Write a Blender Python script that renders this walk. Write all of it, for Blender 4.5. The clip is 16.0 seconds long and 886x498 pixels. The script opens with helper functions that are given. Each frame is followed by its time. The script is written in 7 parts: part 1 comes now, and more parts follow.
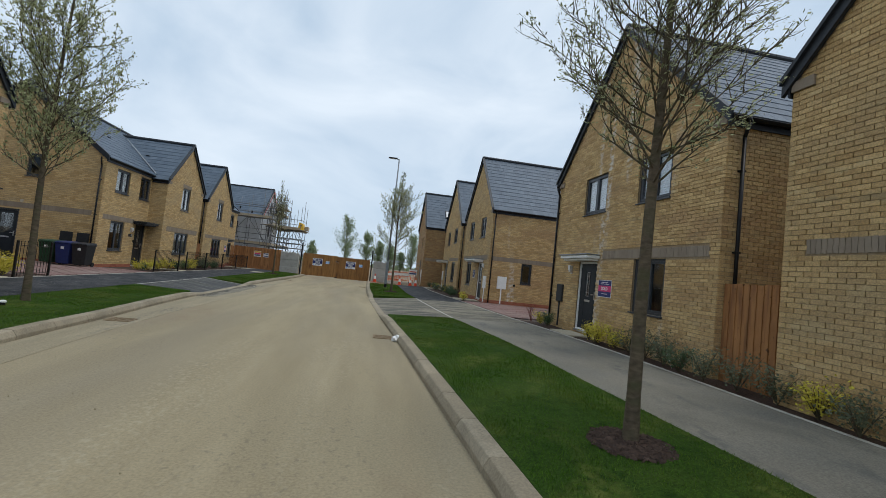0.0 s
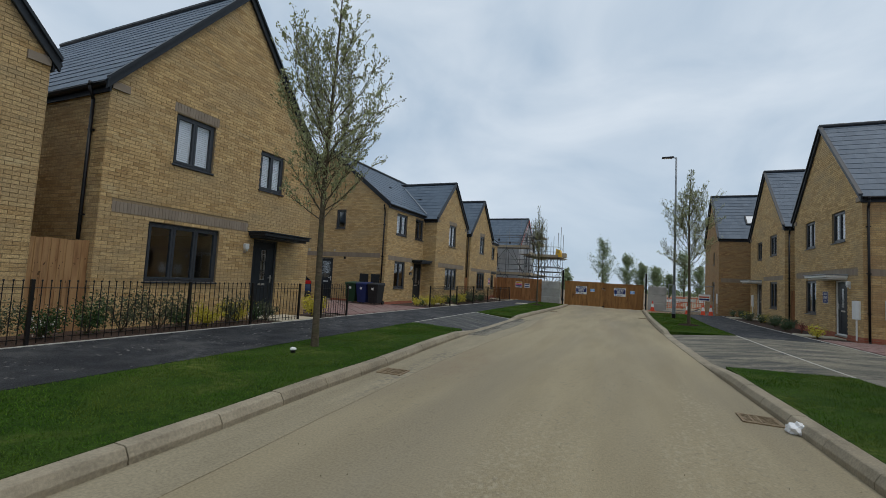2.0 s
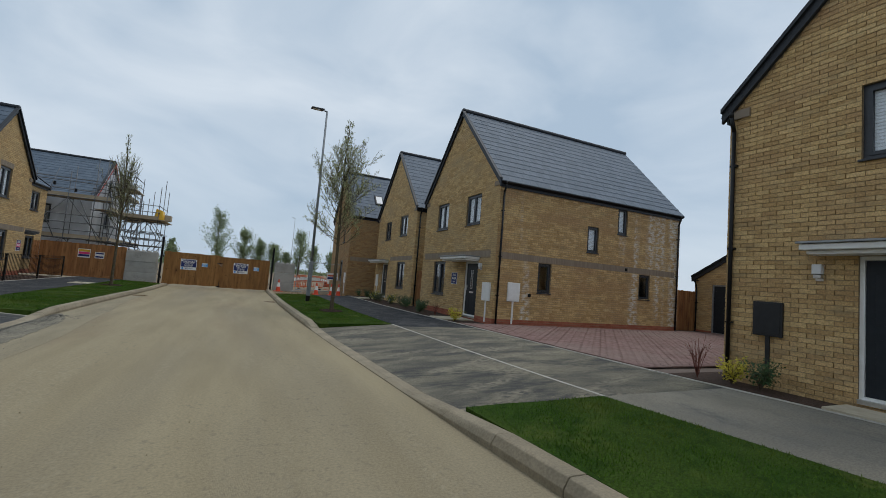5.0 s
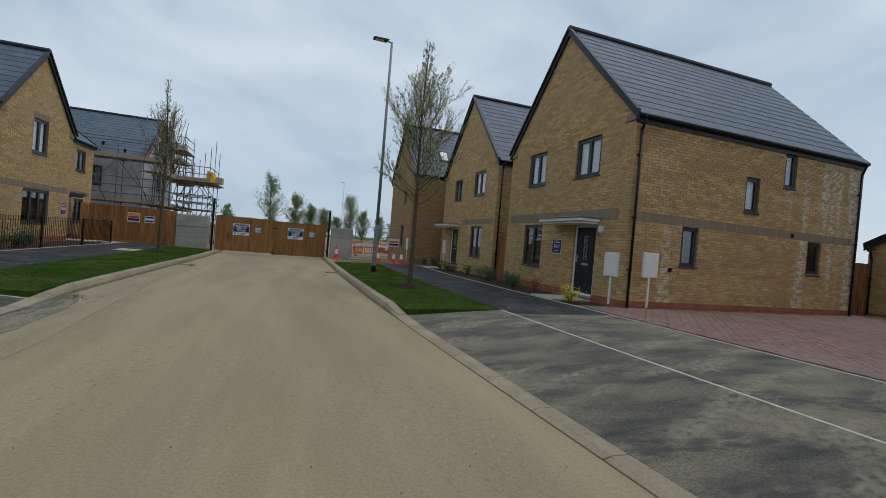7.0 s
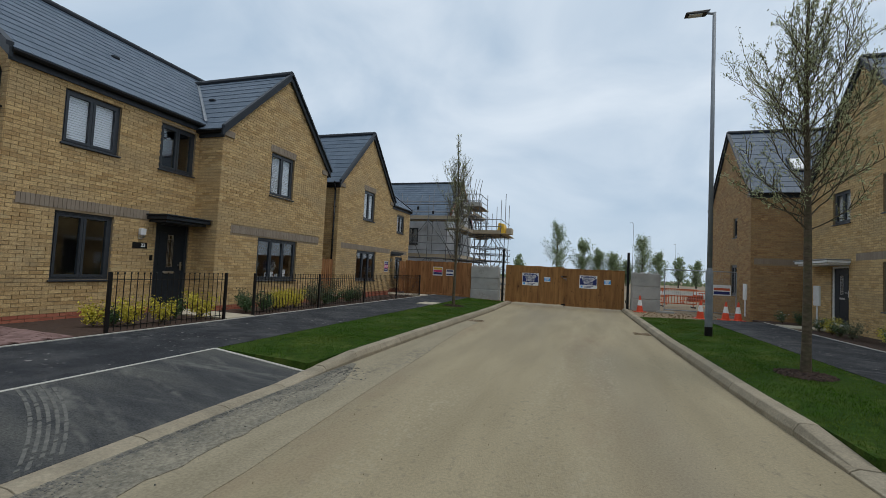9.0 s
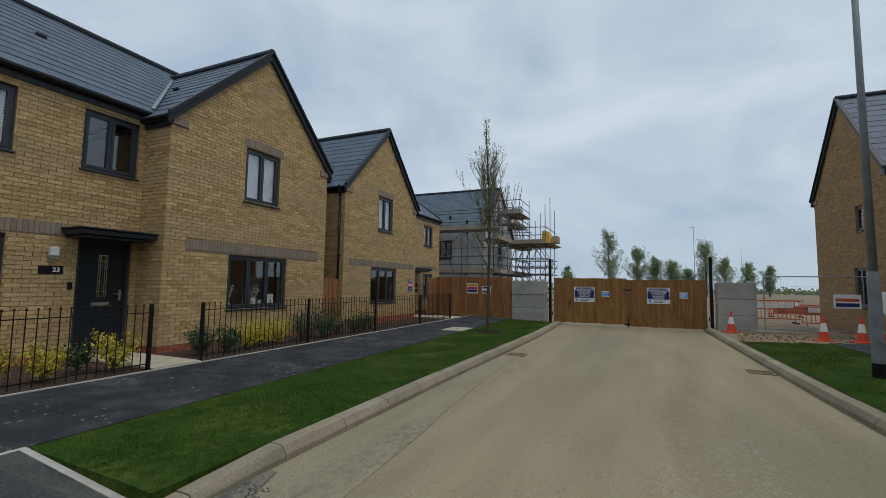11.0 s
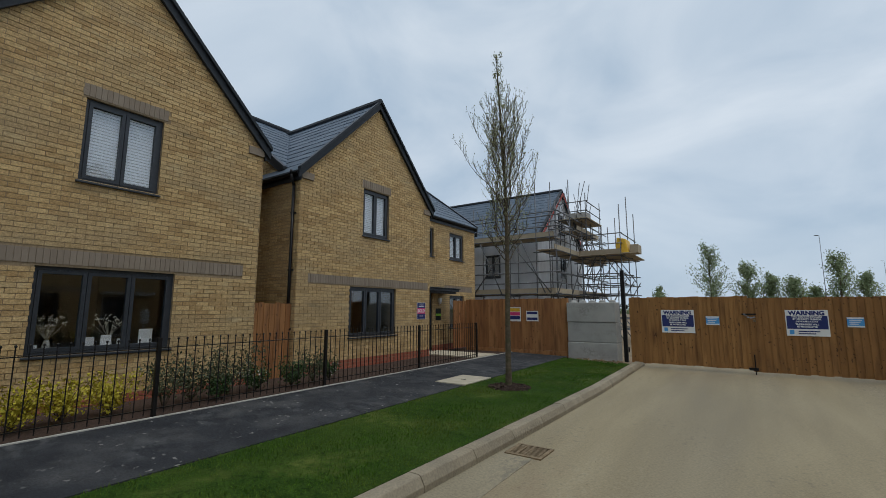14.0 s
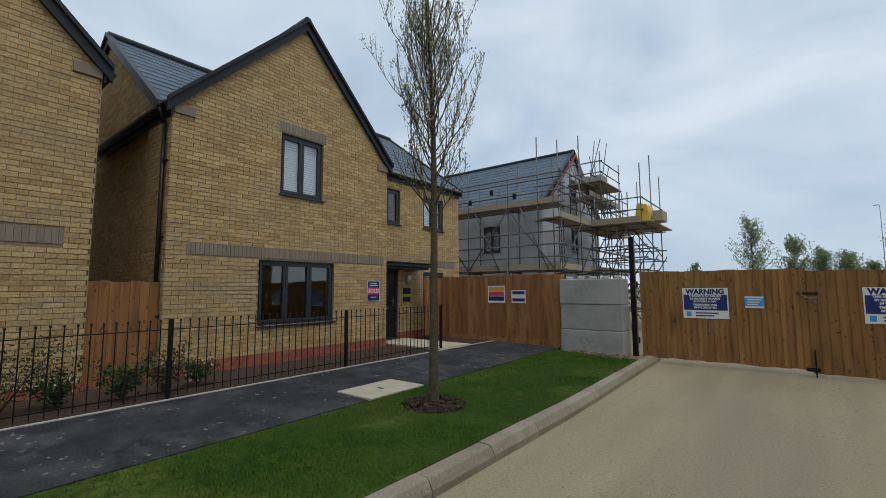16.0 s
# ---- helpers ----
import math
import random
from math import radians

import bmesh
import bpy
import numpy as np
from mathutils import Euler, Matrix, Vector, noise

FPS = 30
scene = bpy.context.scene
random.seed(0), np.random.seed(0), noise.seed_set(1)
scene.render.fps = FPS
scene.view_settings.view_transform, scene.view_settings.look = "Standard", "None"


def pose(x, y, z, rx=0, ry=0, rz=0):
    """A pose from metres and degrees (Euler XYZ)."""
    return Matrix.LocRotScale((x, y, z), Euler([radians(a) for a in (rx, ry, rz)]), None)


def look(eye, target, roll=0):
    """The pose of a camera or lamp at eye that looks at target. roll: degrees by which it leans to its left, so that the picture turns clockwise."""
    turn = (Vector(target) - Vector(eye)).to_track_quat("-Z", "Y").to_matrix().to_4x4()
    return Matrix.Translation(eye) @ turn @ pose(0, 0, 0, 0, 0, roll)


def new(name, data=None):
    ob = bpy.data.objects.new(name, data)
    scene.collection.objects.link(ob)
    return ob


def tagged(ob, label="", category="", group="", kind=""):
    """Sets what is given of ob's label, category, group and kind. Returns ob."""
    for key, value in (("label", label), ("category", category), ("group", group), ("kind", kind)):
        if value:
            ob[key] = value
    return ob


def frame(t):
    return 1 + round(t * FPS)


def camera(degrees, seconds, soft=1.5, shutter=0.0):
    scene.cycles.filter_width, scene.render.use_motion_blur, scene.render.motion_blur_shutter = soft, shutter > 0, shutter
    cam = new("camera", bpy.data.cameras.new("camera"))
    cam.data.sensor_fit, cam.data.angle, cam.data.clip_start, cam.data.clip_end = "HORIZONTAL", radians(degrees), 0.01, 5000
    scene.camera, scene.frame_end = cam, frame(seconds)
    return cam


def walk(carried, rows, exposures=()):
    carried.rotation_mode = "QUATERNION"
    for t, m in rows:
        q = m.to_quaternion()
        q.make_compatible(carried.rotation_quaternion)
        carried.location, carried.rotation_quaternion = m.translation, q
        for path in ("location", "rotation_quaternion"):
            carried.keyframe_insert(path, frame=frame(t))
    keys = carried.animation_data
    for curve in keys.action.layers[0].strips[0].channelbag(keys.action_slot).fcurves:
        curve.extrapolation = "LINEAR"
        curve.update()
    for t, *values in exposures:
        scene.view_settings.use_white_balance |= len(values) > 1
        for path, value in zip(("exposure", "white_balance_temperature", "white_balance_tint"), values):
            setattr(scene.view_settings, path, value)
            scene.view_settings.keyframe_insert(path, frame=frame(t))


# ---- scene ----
cam = camera(91.2, 16.0, soft=0.75)
LIGHTNESS = [(0, 0.22), (0.5, 0.16), (1, 0.02), (2.5, -0.05), (4, -0.05), (7, -0.1), (8, 0.05), (9, 0.05), (11.5, -0.2), (12.5, -0.25), (13.5, -0.1), (14.5, -0.05), (16, 0.03)]
PATH = [
    (0, (1.55, -0.997, 1.627), (1.865, 0.975, 1.73), 6.0),
    (0.5, (1.343, -0.308, 1.618), (1.183, 1.684, 1.698), 5.3),
    (1, (1.086, 0.318, 1.603), (0.444, 2.207, 1.736), 5.1),
    (1.5, (0.711, 1.207, 1.616), (-0.022, 3.062, 1.758), 3.3),
    (2, (0.395, 2.063, 1.609), (-0.397, 3.895, 1.746), 3.1),
    (2.5, (0.17, 3.127, 1.632), (-0.388, 5.037, 1.842), 2.4),
    (3, (0.008, 4.136, 1.627), (-0.277, 6.108, 1.805), 1.4),
    (3.5, (-0.009, 5.168, 1.597), (-0.07, 7.162, 1.743), 2.2),
    (4, (-0.109, 6.176, 1.563), (0.191, 8.146, 1.728), 3.5),
    (6.3, (-0.285, 10.781, 1.48), (0.77, 12.479, 1.522), 5.5),
    (6.5, (-0.342, 11.159, 1.488), (0.658, 12.891, 1.483), 5.8),
    (7, (-0.366, 11.893, 1.48), (0.289, 13.783, 1.454), 4.8),
    (7.5, (-0.522, 12.784, 1.567), (-0.207, 14.759, 1.564), 3.9),
    (8, (-0.554, 13.602, 1.558), (-0.512, 15.601, 1.575), 4.5),
    (8.5, (-0.572, 14.475, 1.558), (-0.821, 16.459, 1.578), 3.9),
    (9, (-0.641, 15.289, 1.559), (-1.247, 17.193, 1.656), 2.8),
    (11.3, (-1.245, 19.116, 1.636), (-2.086, 20.921, 1.827), 0.6),
    (11.5, (-1.296, 19.489, 1.639), (-2.168, 21.27, 1.9), 0.6),
    (12, (-1.349, 20.394, 1.636), (-2.216, 22.148, 2.052), 0.0),
    (12.5, (-1.385, 21.36, 1.634), (-2.233, 23.122, 2.054), -0.7),
    (13, (-1.447, 22.218, 1.638), (-2.31, 23.985, 2.002), -1.0),
    (13.5, (-1.538, 23.088, 1.616), (-2.55, 24.791, 1.894), 1.0),
    (14, (-1.56, 23.886, 1.639), (-2.674, 25.524, 1.916), 0.0),
    (14.5, (-1.645, 24.744, 1.634), (-2.853, 26.314, 1.908), -1.8),
    (15, (-1.67, 25.605, 1.622), (-2.891, 27.177, 1.813), -1.3),
    (15.5, (-1.694, 26.458, 1.623), (-2.92, 28.027, 1.813), -0.4),
    (16, (-1.718, 27.242, 1.632), (-2.948, 28.809, 1.817), -0.3),
]
walk(cam, [(t, look(eye, target, roll)) for t, eye, target, roll in PATH], LIGHTNESS)

# ---- world, sun and exposure ----
world = bpy.data.worlds.new("overcast_sky")
scene.world = world
world.use_nodes = True
wn, wl = world.node_tree.nodes, world.node_tree.links
wn.clear()
w_out = wn.new("ShaderNodeOutputWorld")
w_bg = wn.new("ShaderNodeBackground")
w_sky = wn.new("ShaderNodeTexSky")
w_sky.sky_type, w_sky.sun_disc = "NISHITA", False
w_sky.sun_elevation, w_sky.sun_rotation = radians(55), radians(120)
w_dim = wn.new("ShaderNodeMixRGB")
w_dim.blend_type = "MULTIPLY"
w_dim.inputs[0].default_value = 1.0
w_dim.inputs[2].default_value = (0.11, 0.11, 0.11, 1)
w_tc = wn.new("ShaderNodeTexCoord")
w_map = wn.new("ShaderNodeMapping")
w_map.inputs["Scale"].default_value = (1.0, 1.0, 2.0)
w_n1 = wn.new("ShaderNodeTexNoise")
w_n1.inputs["Scale"].default_value, w_n1.inputs["Detail"].default_value, w_n1.inputs["Roughness"].default_value = 2.4, 7.0, 0.5
w_n1.inputs["Distortion"].default_value = 0.5
w_ramp = wn.new("ShaderNodeValToRGB")
w_ramp.color_ramp.elements[0].position, w_ramp.color_ramp.elements[0].color = 0.34, (0.388, 0.492, 0.61, 1)
w_ramp.color_ramp.elements[1].position, w_ramp.color_ramp.elements[1].color = 0.68, (0.628, 0.702, 0.78, 1)
w_mix = wn.new("ShaderNodeMixRGB")
w_mix.inputs[0].default_value = 0.93
wl.new(w_tc.outputs["Generated"], w_map.inputs["Vector"])
wl.new(w_map.outputs[0], w_n1.inputs["Vector"])
wl.new(w_n1.outputs["Fac"], w_ramp.inputs[0])
wl.new(w_sky.outputs[0], w_dim.inputs[1])
wl.new(w_dim.outputs[0], w_mix.inputs[1])
wl.new(w_ramp.outputs[0], w_mix.inputs[2])
wl.new(w_mix.outputs[0], w_bg.inputs[0])
w_bg.inputs[1].default_value = 1.14
wl.new(w_bg.outputs[0], w_out.inputs[0])
sun = new("sun", bpy.data.lights.new("sun", "SUN"))
sun.data.energy, sun.data.angle, sun.data.color = 1.1, radians(30), (1.0, 0.96, 0.9)
sun.matrix_world = look((0, 0, 40), (-15, 3, 0))
scene.view_settings.exposure = 0.0

# ---- materials ----
def mat(name, c1, c2=None, rough=0.8, scale=4.0, bump=0.0, bscale=60.0, metal=0.0, rand=None, big=None, bigscale=0.5, stretch=(1, 1, 1), spec=0.4, speck=0.0, sscale=70.0):
    """c1 and c2 mixed by noise; rand ('island' or 'object') varies whole pieces; big: a third colour in large soft patches."""
    m = bpy.data.materials.new(name)
    m.use_nodes = True
    n, l = m.node_tree.nodes, m.node_tree.links
    b = n["Principled BSDF"]
    b.inputs["Roughness"].default_value, b.inputs["Metallic"].default_value = rough, metal
    b.inputs["Specular IOR Level"].default_value = spec
    b.inputs["Base Color"].default_value = (*c1, 1)
    if c2 is None:
        return m
    tc = n.new("ShaderNodeNewGeometry")
    mp = n.new("ShaderNodeMapping")
    mp.inputs["Scale"].default_value = stretch
    l.new(tc.outputs["Position"], mp.inputs["Vector"])
    nz = n.new("ShaderNodeTexNoise")
    nz.inputs["Scale"].default_value, nz.inputs["Detail"].default_value = scale, 6.0
    l.new(mp.outputs[0], nz.inputs["Vector"])
    r = n.new("ShaderNodeMapRange")
    r.inputs[1].default_value, r.inputs[2].default_value = 0.3, 0.7
    l.new(nz.outputs["Fac"], r.inputs[0])
    mx = n.new("ShaderNodeMixRGB")
    mx.inputs[1].default_value, mx.inputs[2].default_value = (*c1, 1), (*c2, 1)
    fac = r.outputs[0]
    if rand:
        src = (n.new("ShaderNodeObjectInfo").outputs["Random"] if rand == "object" else tc.outputs["Random Per Island"])
        av = n.new("ShaderNodeMath")
        av.operation = "MULTIPLY_ADD"
        av.inputs[1].default_value = 0.72
        sc = n.new("ShaderNodeMath")
        sc.operation = "MULTIPLY"
        sc.inputs[1].default_value = 0.28
        l.new(r.outputs[0], sc.inputs[0])
        l.new(src, av.inputs[0])
        l.new(sc.outputs[0], av.inputs[2])
        fac = av.outputs[0]
    l.new(fac, mx.inputs[0])
    col = mx.outputs[0]
    if big:
        bz = n.new("ShaderNodeTexNoise")
        bz.inputs["Scale"].default_value, bz.inputs["Detail"].default_value = bigscale, 5.0
        l.new(mp.outputs[0], bz.inputs["Vector"])
        br = n.new("ShaderNodeMapRange")
        br.inputs[1].default_value, br.inputs[2].default_value = 0.45, 0.75
        l.new(bz.outputs["Fac"], br.inputs[0])
        mb = n.new("ShaderNodeMixRGB")
        mb.inputs[2].default_value = (*big, 1)
        l.new(br.outputs[0], mb.inputs[0])
        l.new(col, mb.inputs[1])
        col = mb.outputs[0]
    if speck:
        sn = n.new("ShaderNodeTexNoise")
        sn.inputs["Scale"].default_value, sn.inputs["Detail"].default_value = sscale, 3.0
        l.new(tc.outputs["Position"], sn.inputs["Vector"])
        sr = n.new("ShaderNodeMapRange")
        sr.inputs[1].default_value, sr.inputs[2].default_value, sr.inputs[3].default_value, sr.inputs[4].default_value = 0.32, 0.68, 1 - speck, 1 + speck
        l.new(sn.outputs["Fac"], sr.inputs[0])
        sm = n.new("ShaderNodeMixRGB")
        sm.blend_type = "MULTIPLY"
        sm.inputs[0].default_value = 1.0
        l.new(col, sm.inputs[1])
        l.new(sr.outputs[0], sm.inputs[2])
        col = sm.outputs[0]
    l.new(col, b.inputs["Base Color"])
    if bump:
        bn = n.new("ShaderNodeTexNoise")
        bn.inputs["Scale"].default_value, bn.inputs["Detail"].default_value = bscale, 4.0
        l.new(mp.outputs[0], bn.inputs["Vector"])
        bp = n.new("ShaderNodeBump")
        bp.inputs["Strength"].default_value, bp.inputs["Distance"].default_value = bump, 0.01
        l.new(bn.outputs["Fac"], bp.inputs["Height"])
        l.new(bp.outputs[0], b.inputs["Normal"])
    return m


BUFF1, BUFF2, BUFF3 = (0.375, 0.232, 0.095), (0.655, 0.462, 0.222), (0.455, 0.328, 0.172)
M_BRICK = mat("buff_brick", BUFF1, BUFF2, 0.9, 14, 0.6, 90, rand="island", big=BUFF3, bigscale=0.7, stretch=(1, 1, 2.5), speck=0.22, sscale=45)
M_BRICK_OB = mat("buff_brick_single", BUFF1, BUFF2, 0.9, 14, 0.6, 90, rand="object", big=BUFF3, bigscale=0.7, stretch=(1, 1, 2.5), speck=0.22, sscale=45)
M_BRICK_DK = mat("russet_buff_brick", (0.24, 0.13, 0.06), (0.44, 0.28, 0.125), 0.9, 14, 0.6, 90, rand="island", big=(0.30, 0.2, 0.1), bigscale=0.7, stretch=(1, 1, 2.5), speck=0.22, sscale=45)
M_BRICK_RED = mat("red_plinth_brick", (0.30, 0.085, 0.05), (0.42, 0.15, 0.09), 0.9, 14, 0.6, 90, rand="island")
M_SOLDIER = mat("grey_soldier_brick", (0.235, 0.186, 0.14), (0.30, 0.243, 0.185), 0.9, 14, 0.5, 90, rand="island")
M_MORTAR = mat("buff_mortar", (0.25, 0.182, 0.108), (0.335, 0.25, 0.155), 0.95, 30, 0.5, 150)
M_SLATE = mat("blue_grey_roof_tile", (0.058, 0.085, 0.118), (0.1, 0.132, 0.172), 0.5, 9, 0.3, 80, rand="island", spec=0.3)
M_SLATE_OB = mat("blue_grey_roof_tile_single", (0.058, 0.085, 0.118), (0.1, 0.132, 0.172), 0.5, 9, 0.3, 80, rand="object", spec=0.3)
M_TRIM = mat("anthracite_plastic", (0.021, 0.024, 0.029), (0.03, 0.034, 0.04), 0.42, 20, 0.05, 40, spec=0.25)
M_FRAME = mat("anthracite_window_frame", (0.03, 0.034, 0.041), (0.04, 0.045, 0.053), 0.38, 15, 0.04, 40)
M_BLACK = mat("black_gutter_plastic", (0.008, 0.008, 0.009), (0.014, 0.013, 0.013), 0.35, 15, 0.04, 60, spec=0.2)
M_RAIL = mat("black_railing_paint", (0.007, 0.007, 0.007), (0.014, 0.012, 0.011), 0.4, 30, 0.1, 90, spec=0.3)
M_DOOR = mat("dark_grey_door", (0.017, 0.021, 0.026), (0.023, 0.028, 0.034), 0.38, 12, 0.05, 60, spec=0.2)
M_WHITE = mat("white_plastic", (0.72, 0.72, 0.70), (0.8, 0.8, 0.78), 0.45, 8, 0.03, 40)
M_CHROME = mat("brushed_steel", (0.55, 0.55, 0.55), (0.68, 0.68, 0.68), 0.28, 20, 0.05, 90, metal=1.0)
M_PLASTER = mat("pale_plaster", (0.42, 0.40, 0.37), (0.5, 0.48, 0.45), 0.9, 6, 0.1, 40)
M_ROAD = mat("dusty_concrete_road", (0.262, 0.216, 0.132), (0.335, 0.28, 0.176), 0.92, 1.3, 0.6, 120, big=(0.222, 0.19, 0.133), bigscale=0.35, stretch=(1.6, 0.22, 1), speck=0.13, sscale=42)
M_KERB = mat("concrete_kerb", (0.235, 0.196, 0.133), (0.345, 0.296, 0.213), 0.88, 7, 0.5, 110, speck=0.14, sscale=40, rand="object", big=(0.21, 0.18, 0.128), bigscale=2.2)
M_TARMAC = mat("dark_footway_asphalt", (0.021, 0.023, 0.027), (0.036, 0.039, 0.044), 0.88, 3, 0.9, 190, big=(0.075, 0.076, 0.077), bigscale=1.9, speck=0.3, sscale=60, spec=0.25)
M_TARMAC_MID = mat("part_dusty_asphalt", (0.04, 0.043, 0.047), (0.078, 0.08, 0.08), 0.9, 2.5, 0.9, 190, big=(0.11, 0.11, 0.1), bigscale=1.1, stretch=(0.7, 2.2, 1), speck=0.3, sscale=55, spec=0.25)
M_CHANNEL = mat("grey_road_channel", (0.235, 0.2, 0.131), (0.31, 0.265, 0.178), 0.92, 1.8, 0.6, 120, stretch=(1.6, 0.3, 1), speck=0.15, sscale=40)
M_PAVE = mat("pale_dusty_footway", (0.19, 0.175, 0.14), (0.275, 0.253, 0.203), 0.9, 1.4, 0.8, 150, big=(0.13, 0.128, 0.115), bigscale=0.7, speck=0.2, sscale=50)
M_TARMAC_DUST = mat("dusty_asphalt", (0.07, 0.07, 0.067), (0.185, 0.17, 0.13), 0.9, 1.6, 0.9, 190, big=(0.265, 0.24, 0.175), bigscale=0.75, stretch=(0.75, 1.8, 1), speck=0.34, sscale=55, spec=0.25)
M_EDGE = mat("pale_concrete_edging", (0.40, 0.38, 0.33), (0.5, 0.48, 0.43), 0.9, 9, 0.4, 120)
M_BLOCK = mat("brindle_block_paving", (0.15, 0.086, 0.076), (0.265, 0.168, 0.15), 0.9, 12, 0.5, 140, rand="island", big=(0.24, 0.18, 0.155), bigscale=0.5)
M_BLOCK_OB = mat("brindle_paving_block", (0.15, 0.086, 0.076), (0.265, 0.168, 0.15), 0.9, 12, 0.5, 140, rand="object", big=(0.24, 0.18, 0.155), bigscale=0.5)
M_SAND = mat("jointing_sand", (0.16, 0.12, 0.10), (0.22, 0.17, 0.14), 0.95, 30, 0.4, 150)
M_SLAB = mat("buff_paving_slab", (0.42, 0.37, 0.27), (0.52, 0.46, 0.35), 0.88, 6, 0.3, 120)
M_BARK = mat("bark_mulch", (0.028, 0.016, 0.011), (0.085, 0.05, 0.034), 0.95, 28, 1.0, 60)
M_CHIP = mat("bark_chip", (0.018, 0.011, 0.008), (0.085, 0.054, 0.04), 0.95, 14, 0, rand="island")
M_SOIL = mat("site_soil", (0.19, 0.135, 0.08), (0.29, 0.21, 0.13), 0.95, 1.2, 1.0, 14, big=(0.13, 0.125, 0.075), bigscale=0.12)
M_TURF = mat("turf", (0.014, 0.038, 0.004), (0.034, 0.07, 0.009), 0.95, 7, 1.0, 70, big=(0.045, 0.075, 0.012), bigscale=1.2, speck=0.4, sscale=40, spec=0.1)
M_GRASS = mat("grass_blade", (0.016, 0.056, 0.004), (0.09, 0.175, 0.017), 0.8, 3, 0, rand="island", big=(0.11, 0.14, 0.025), bigscale=1.3, spec=0.12)
M_BARKTREE = mat("tree_bark", (0.062, 0.046, 0.03), (0.14, 0.108, 0.07), 0.95, 12, 1.0, 45, big=(0.075, 0.072, 0.035), bigscale=4, stretch=(1, 1, 2.2))
M_BUD = mat("spring_leaf", (0.17, 0.19, 0.07), (0.40, 0.42, 0.22), 0.7, 5, 0, rand="island")
M_LEAF_FAR = mat("fresh_green_leaf", (0.10, 0.14, 0.06), (0.235, 0.29, 0.14), 0.7, 5, 0, rand="island")
M_LEAF_Y = mat("golden_shrub_leaf", (0.36, 0.31, 0.02), (0.68, 0.57, 0.06), 0.6, 5, 0, rand="island")
M_LEAF_D = mat("dark_shrub_leaf", (0.02, 0.052, 0.014), (0.06, 0.115, 0.032), 0.5, 5, 0, rand="island")
M_LEAF_G = mat("grey_green_shrub_leaf", (0.045, 0.062, 0.03), (0.12, 0.13, 0.065), 0.6, 5, 0, rand="island")
M_FLOWER = mat("white_blossom", (0.6, 0.58, 0.55), (0.75, 0.72, 0.68), 0.7, 5, 0, rand="island")
M_TWIG_RED = mat("red_stem", (0.12, 0.04, 0.03), (0.2, 0.07, 0.05), 0.8, 8, 0)
M_TIMBER = mat("orange_fence_timber", (0.26, 0.11, 0.038), (0.43, 0.205, 0.075), 0.85, 5, 0.5, 70, rand="object", big=(0.18, 0.075, 0.03), bigscale=2.5, stretch=(4, 4, 0.6))
M_TIMBER_PALE = mat("pale_fence_timber", (0.36, 0.20, 0.085), (0.50, 0.30, 0.14), 0.85, 5, 0.5, 70, rand="object", big=(0.25, 0.12, 0.05), bigscale=2.5, stretch=(4, 4, 0.6))
M_TIMBER_GATE = mat("brown_gate_timber", (0.27, 0.13, 0.04), (0.40, 0.205, 0.068), 0.85, 5, 0.5, 70, rand="object", big=(0.19, 0.09, 0.03), bigscale=2.5, stretch=(4, 4, 0.6))
M_TIMBER_GATE2 = mat("smooth_brown_gate_timber", (0.24, 0.115, 0.036), (0.325, 0.162, 0.054), 0.85, 5, 0.4, 70, rand="object", big=(0.17, 0.08, 0.027), bigscale=2.5, stretch=(4, 4, 0.6))
M_BOARD = mat("scaffold_board", (0.30, 0.24, 0.16), (0.42, 0.35, 0.25), 0.9, 5, 0.4, 70, rand="object")
M_CONC = mat("precast_concrete_block", (0.34, 0.335, 0.31), (0.44, 0.43, 0.40), 0.9, 5, 0.5, 80, rand="object", big=(0.27, 0.27, 0.25), bigscale=1.5)
M_STEEL = mat("galvanised_steel", (0.24, 0.255, 0.27), (0.36, 0.38, 0.40), 0.5, 9, 0.1, 60, metal=0.6)
M_SCAF = mat("scaffold_tube", (0.075, 0.078, 0.082), (0.17, 0.173, 0.178), 0.5, 9, 0.1, 60, metal=0.5)
M_LAMP = mat("grey_painted_column", (0.17, 0.19, 0.21), (0.23, 0.25, 0.27), 0.5, 5, 0.1, 60)
M_MEMB = mat("white_breather_membrane", (0.38, 0.39, 0.41), (0.55, 0.565, 0.585), 0.45, 1.6, 1.0, 3.5, stretch=(1, 1, 0.5))
M_IRON = mat("rusty_cast_iron", (0.16, 0.11, 0.06), (0.27, 0.20, 0.12), 0.8, 20, 0.6, 90)
# near-black colour painting the shade inside openings that are not cut
M_SHADE_BLACK = mat("painted_void_shade", (0.01, 0.01, 0.01), (0.015, 0.015, 0.013), 0.95, 20)
M_NAVY = mat("navy_sign_ink", (0.012, 0.022, 0.12), (0.018, 0.03, 0.15), 0.45, 10)
M_PINK = mat("pink_sign_ink", (0.6, 0.04, 0.16), (0.65, 0.05, 0.18), 0.45, 10)
M_SKYBLUE = mat("light_blue_sign_ink", (0.06, 0.30, 0.65), (0.08, 0.34, 0.7), 0.45, 10)
M_YEL = mat("yellow_plastic", (0.62, 0.36, 0.02), (0.7, 0.42, 0.03), 0.5, 8, 0.1, 30)
M_LIME = mat("lime_sign_ink", (0.25, 0.5, 0.05), (0.28, 0.54, 0.06), 0.45, 10)
M_CONE = mat("orange_red_cone_plastic", (0.62, 0.06, 0.02), (0.7, 0.09, 0.035), 0.5, 10, 0.05, 40)
M_ORANGE = mat("orange_barrier_plastic", (0.52, 0.09, 0.03), (0.6, 0.13, 0.05), 0.6, 6, 0.05, 40)
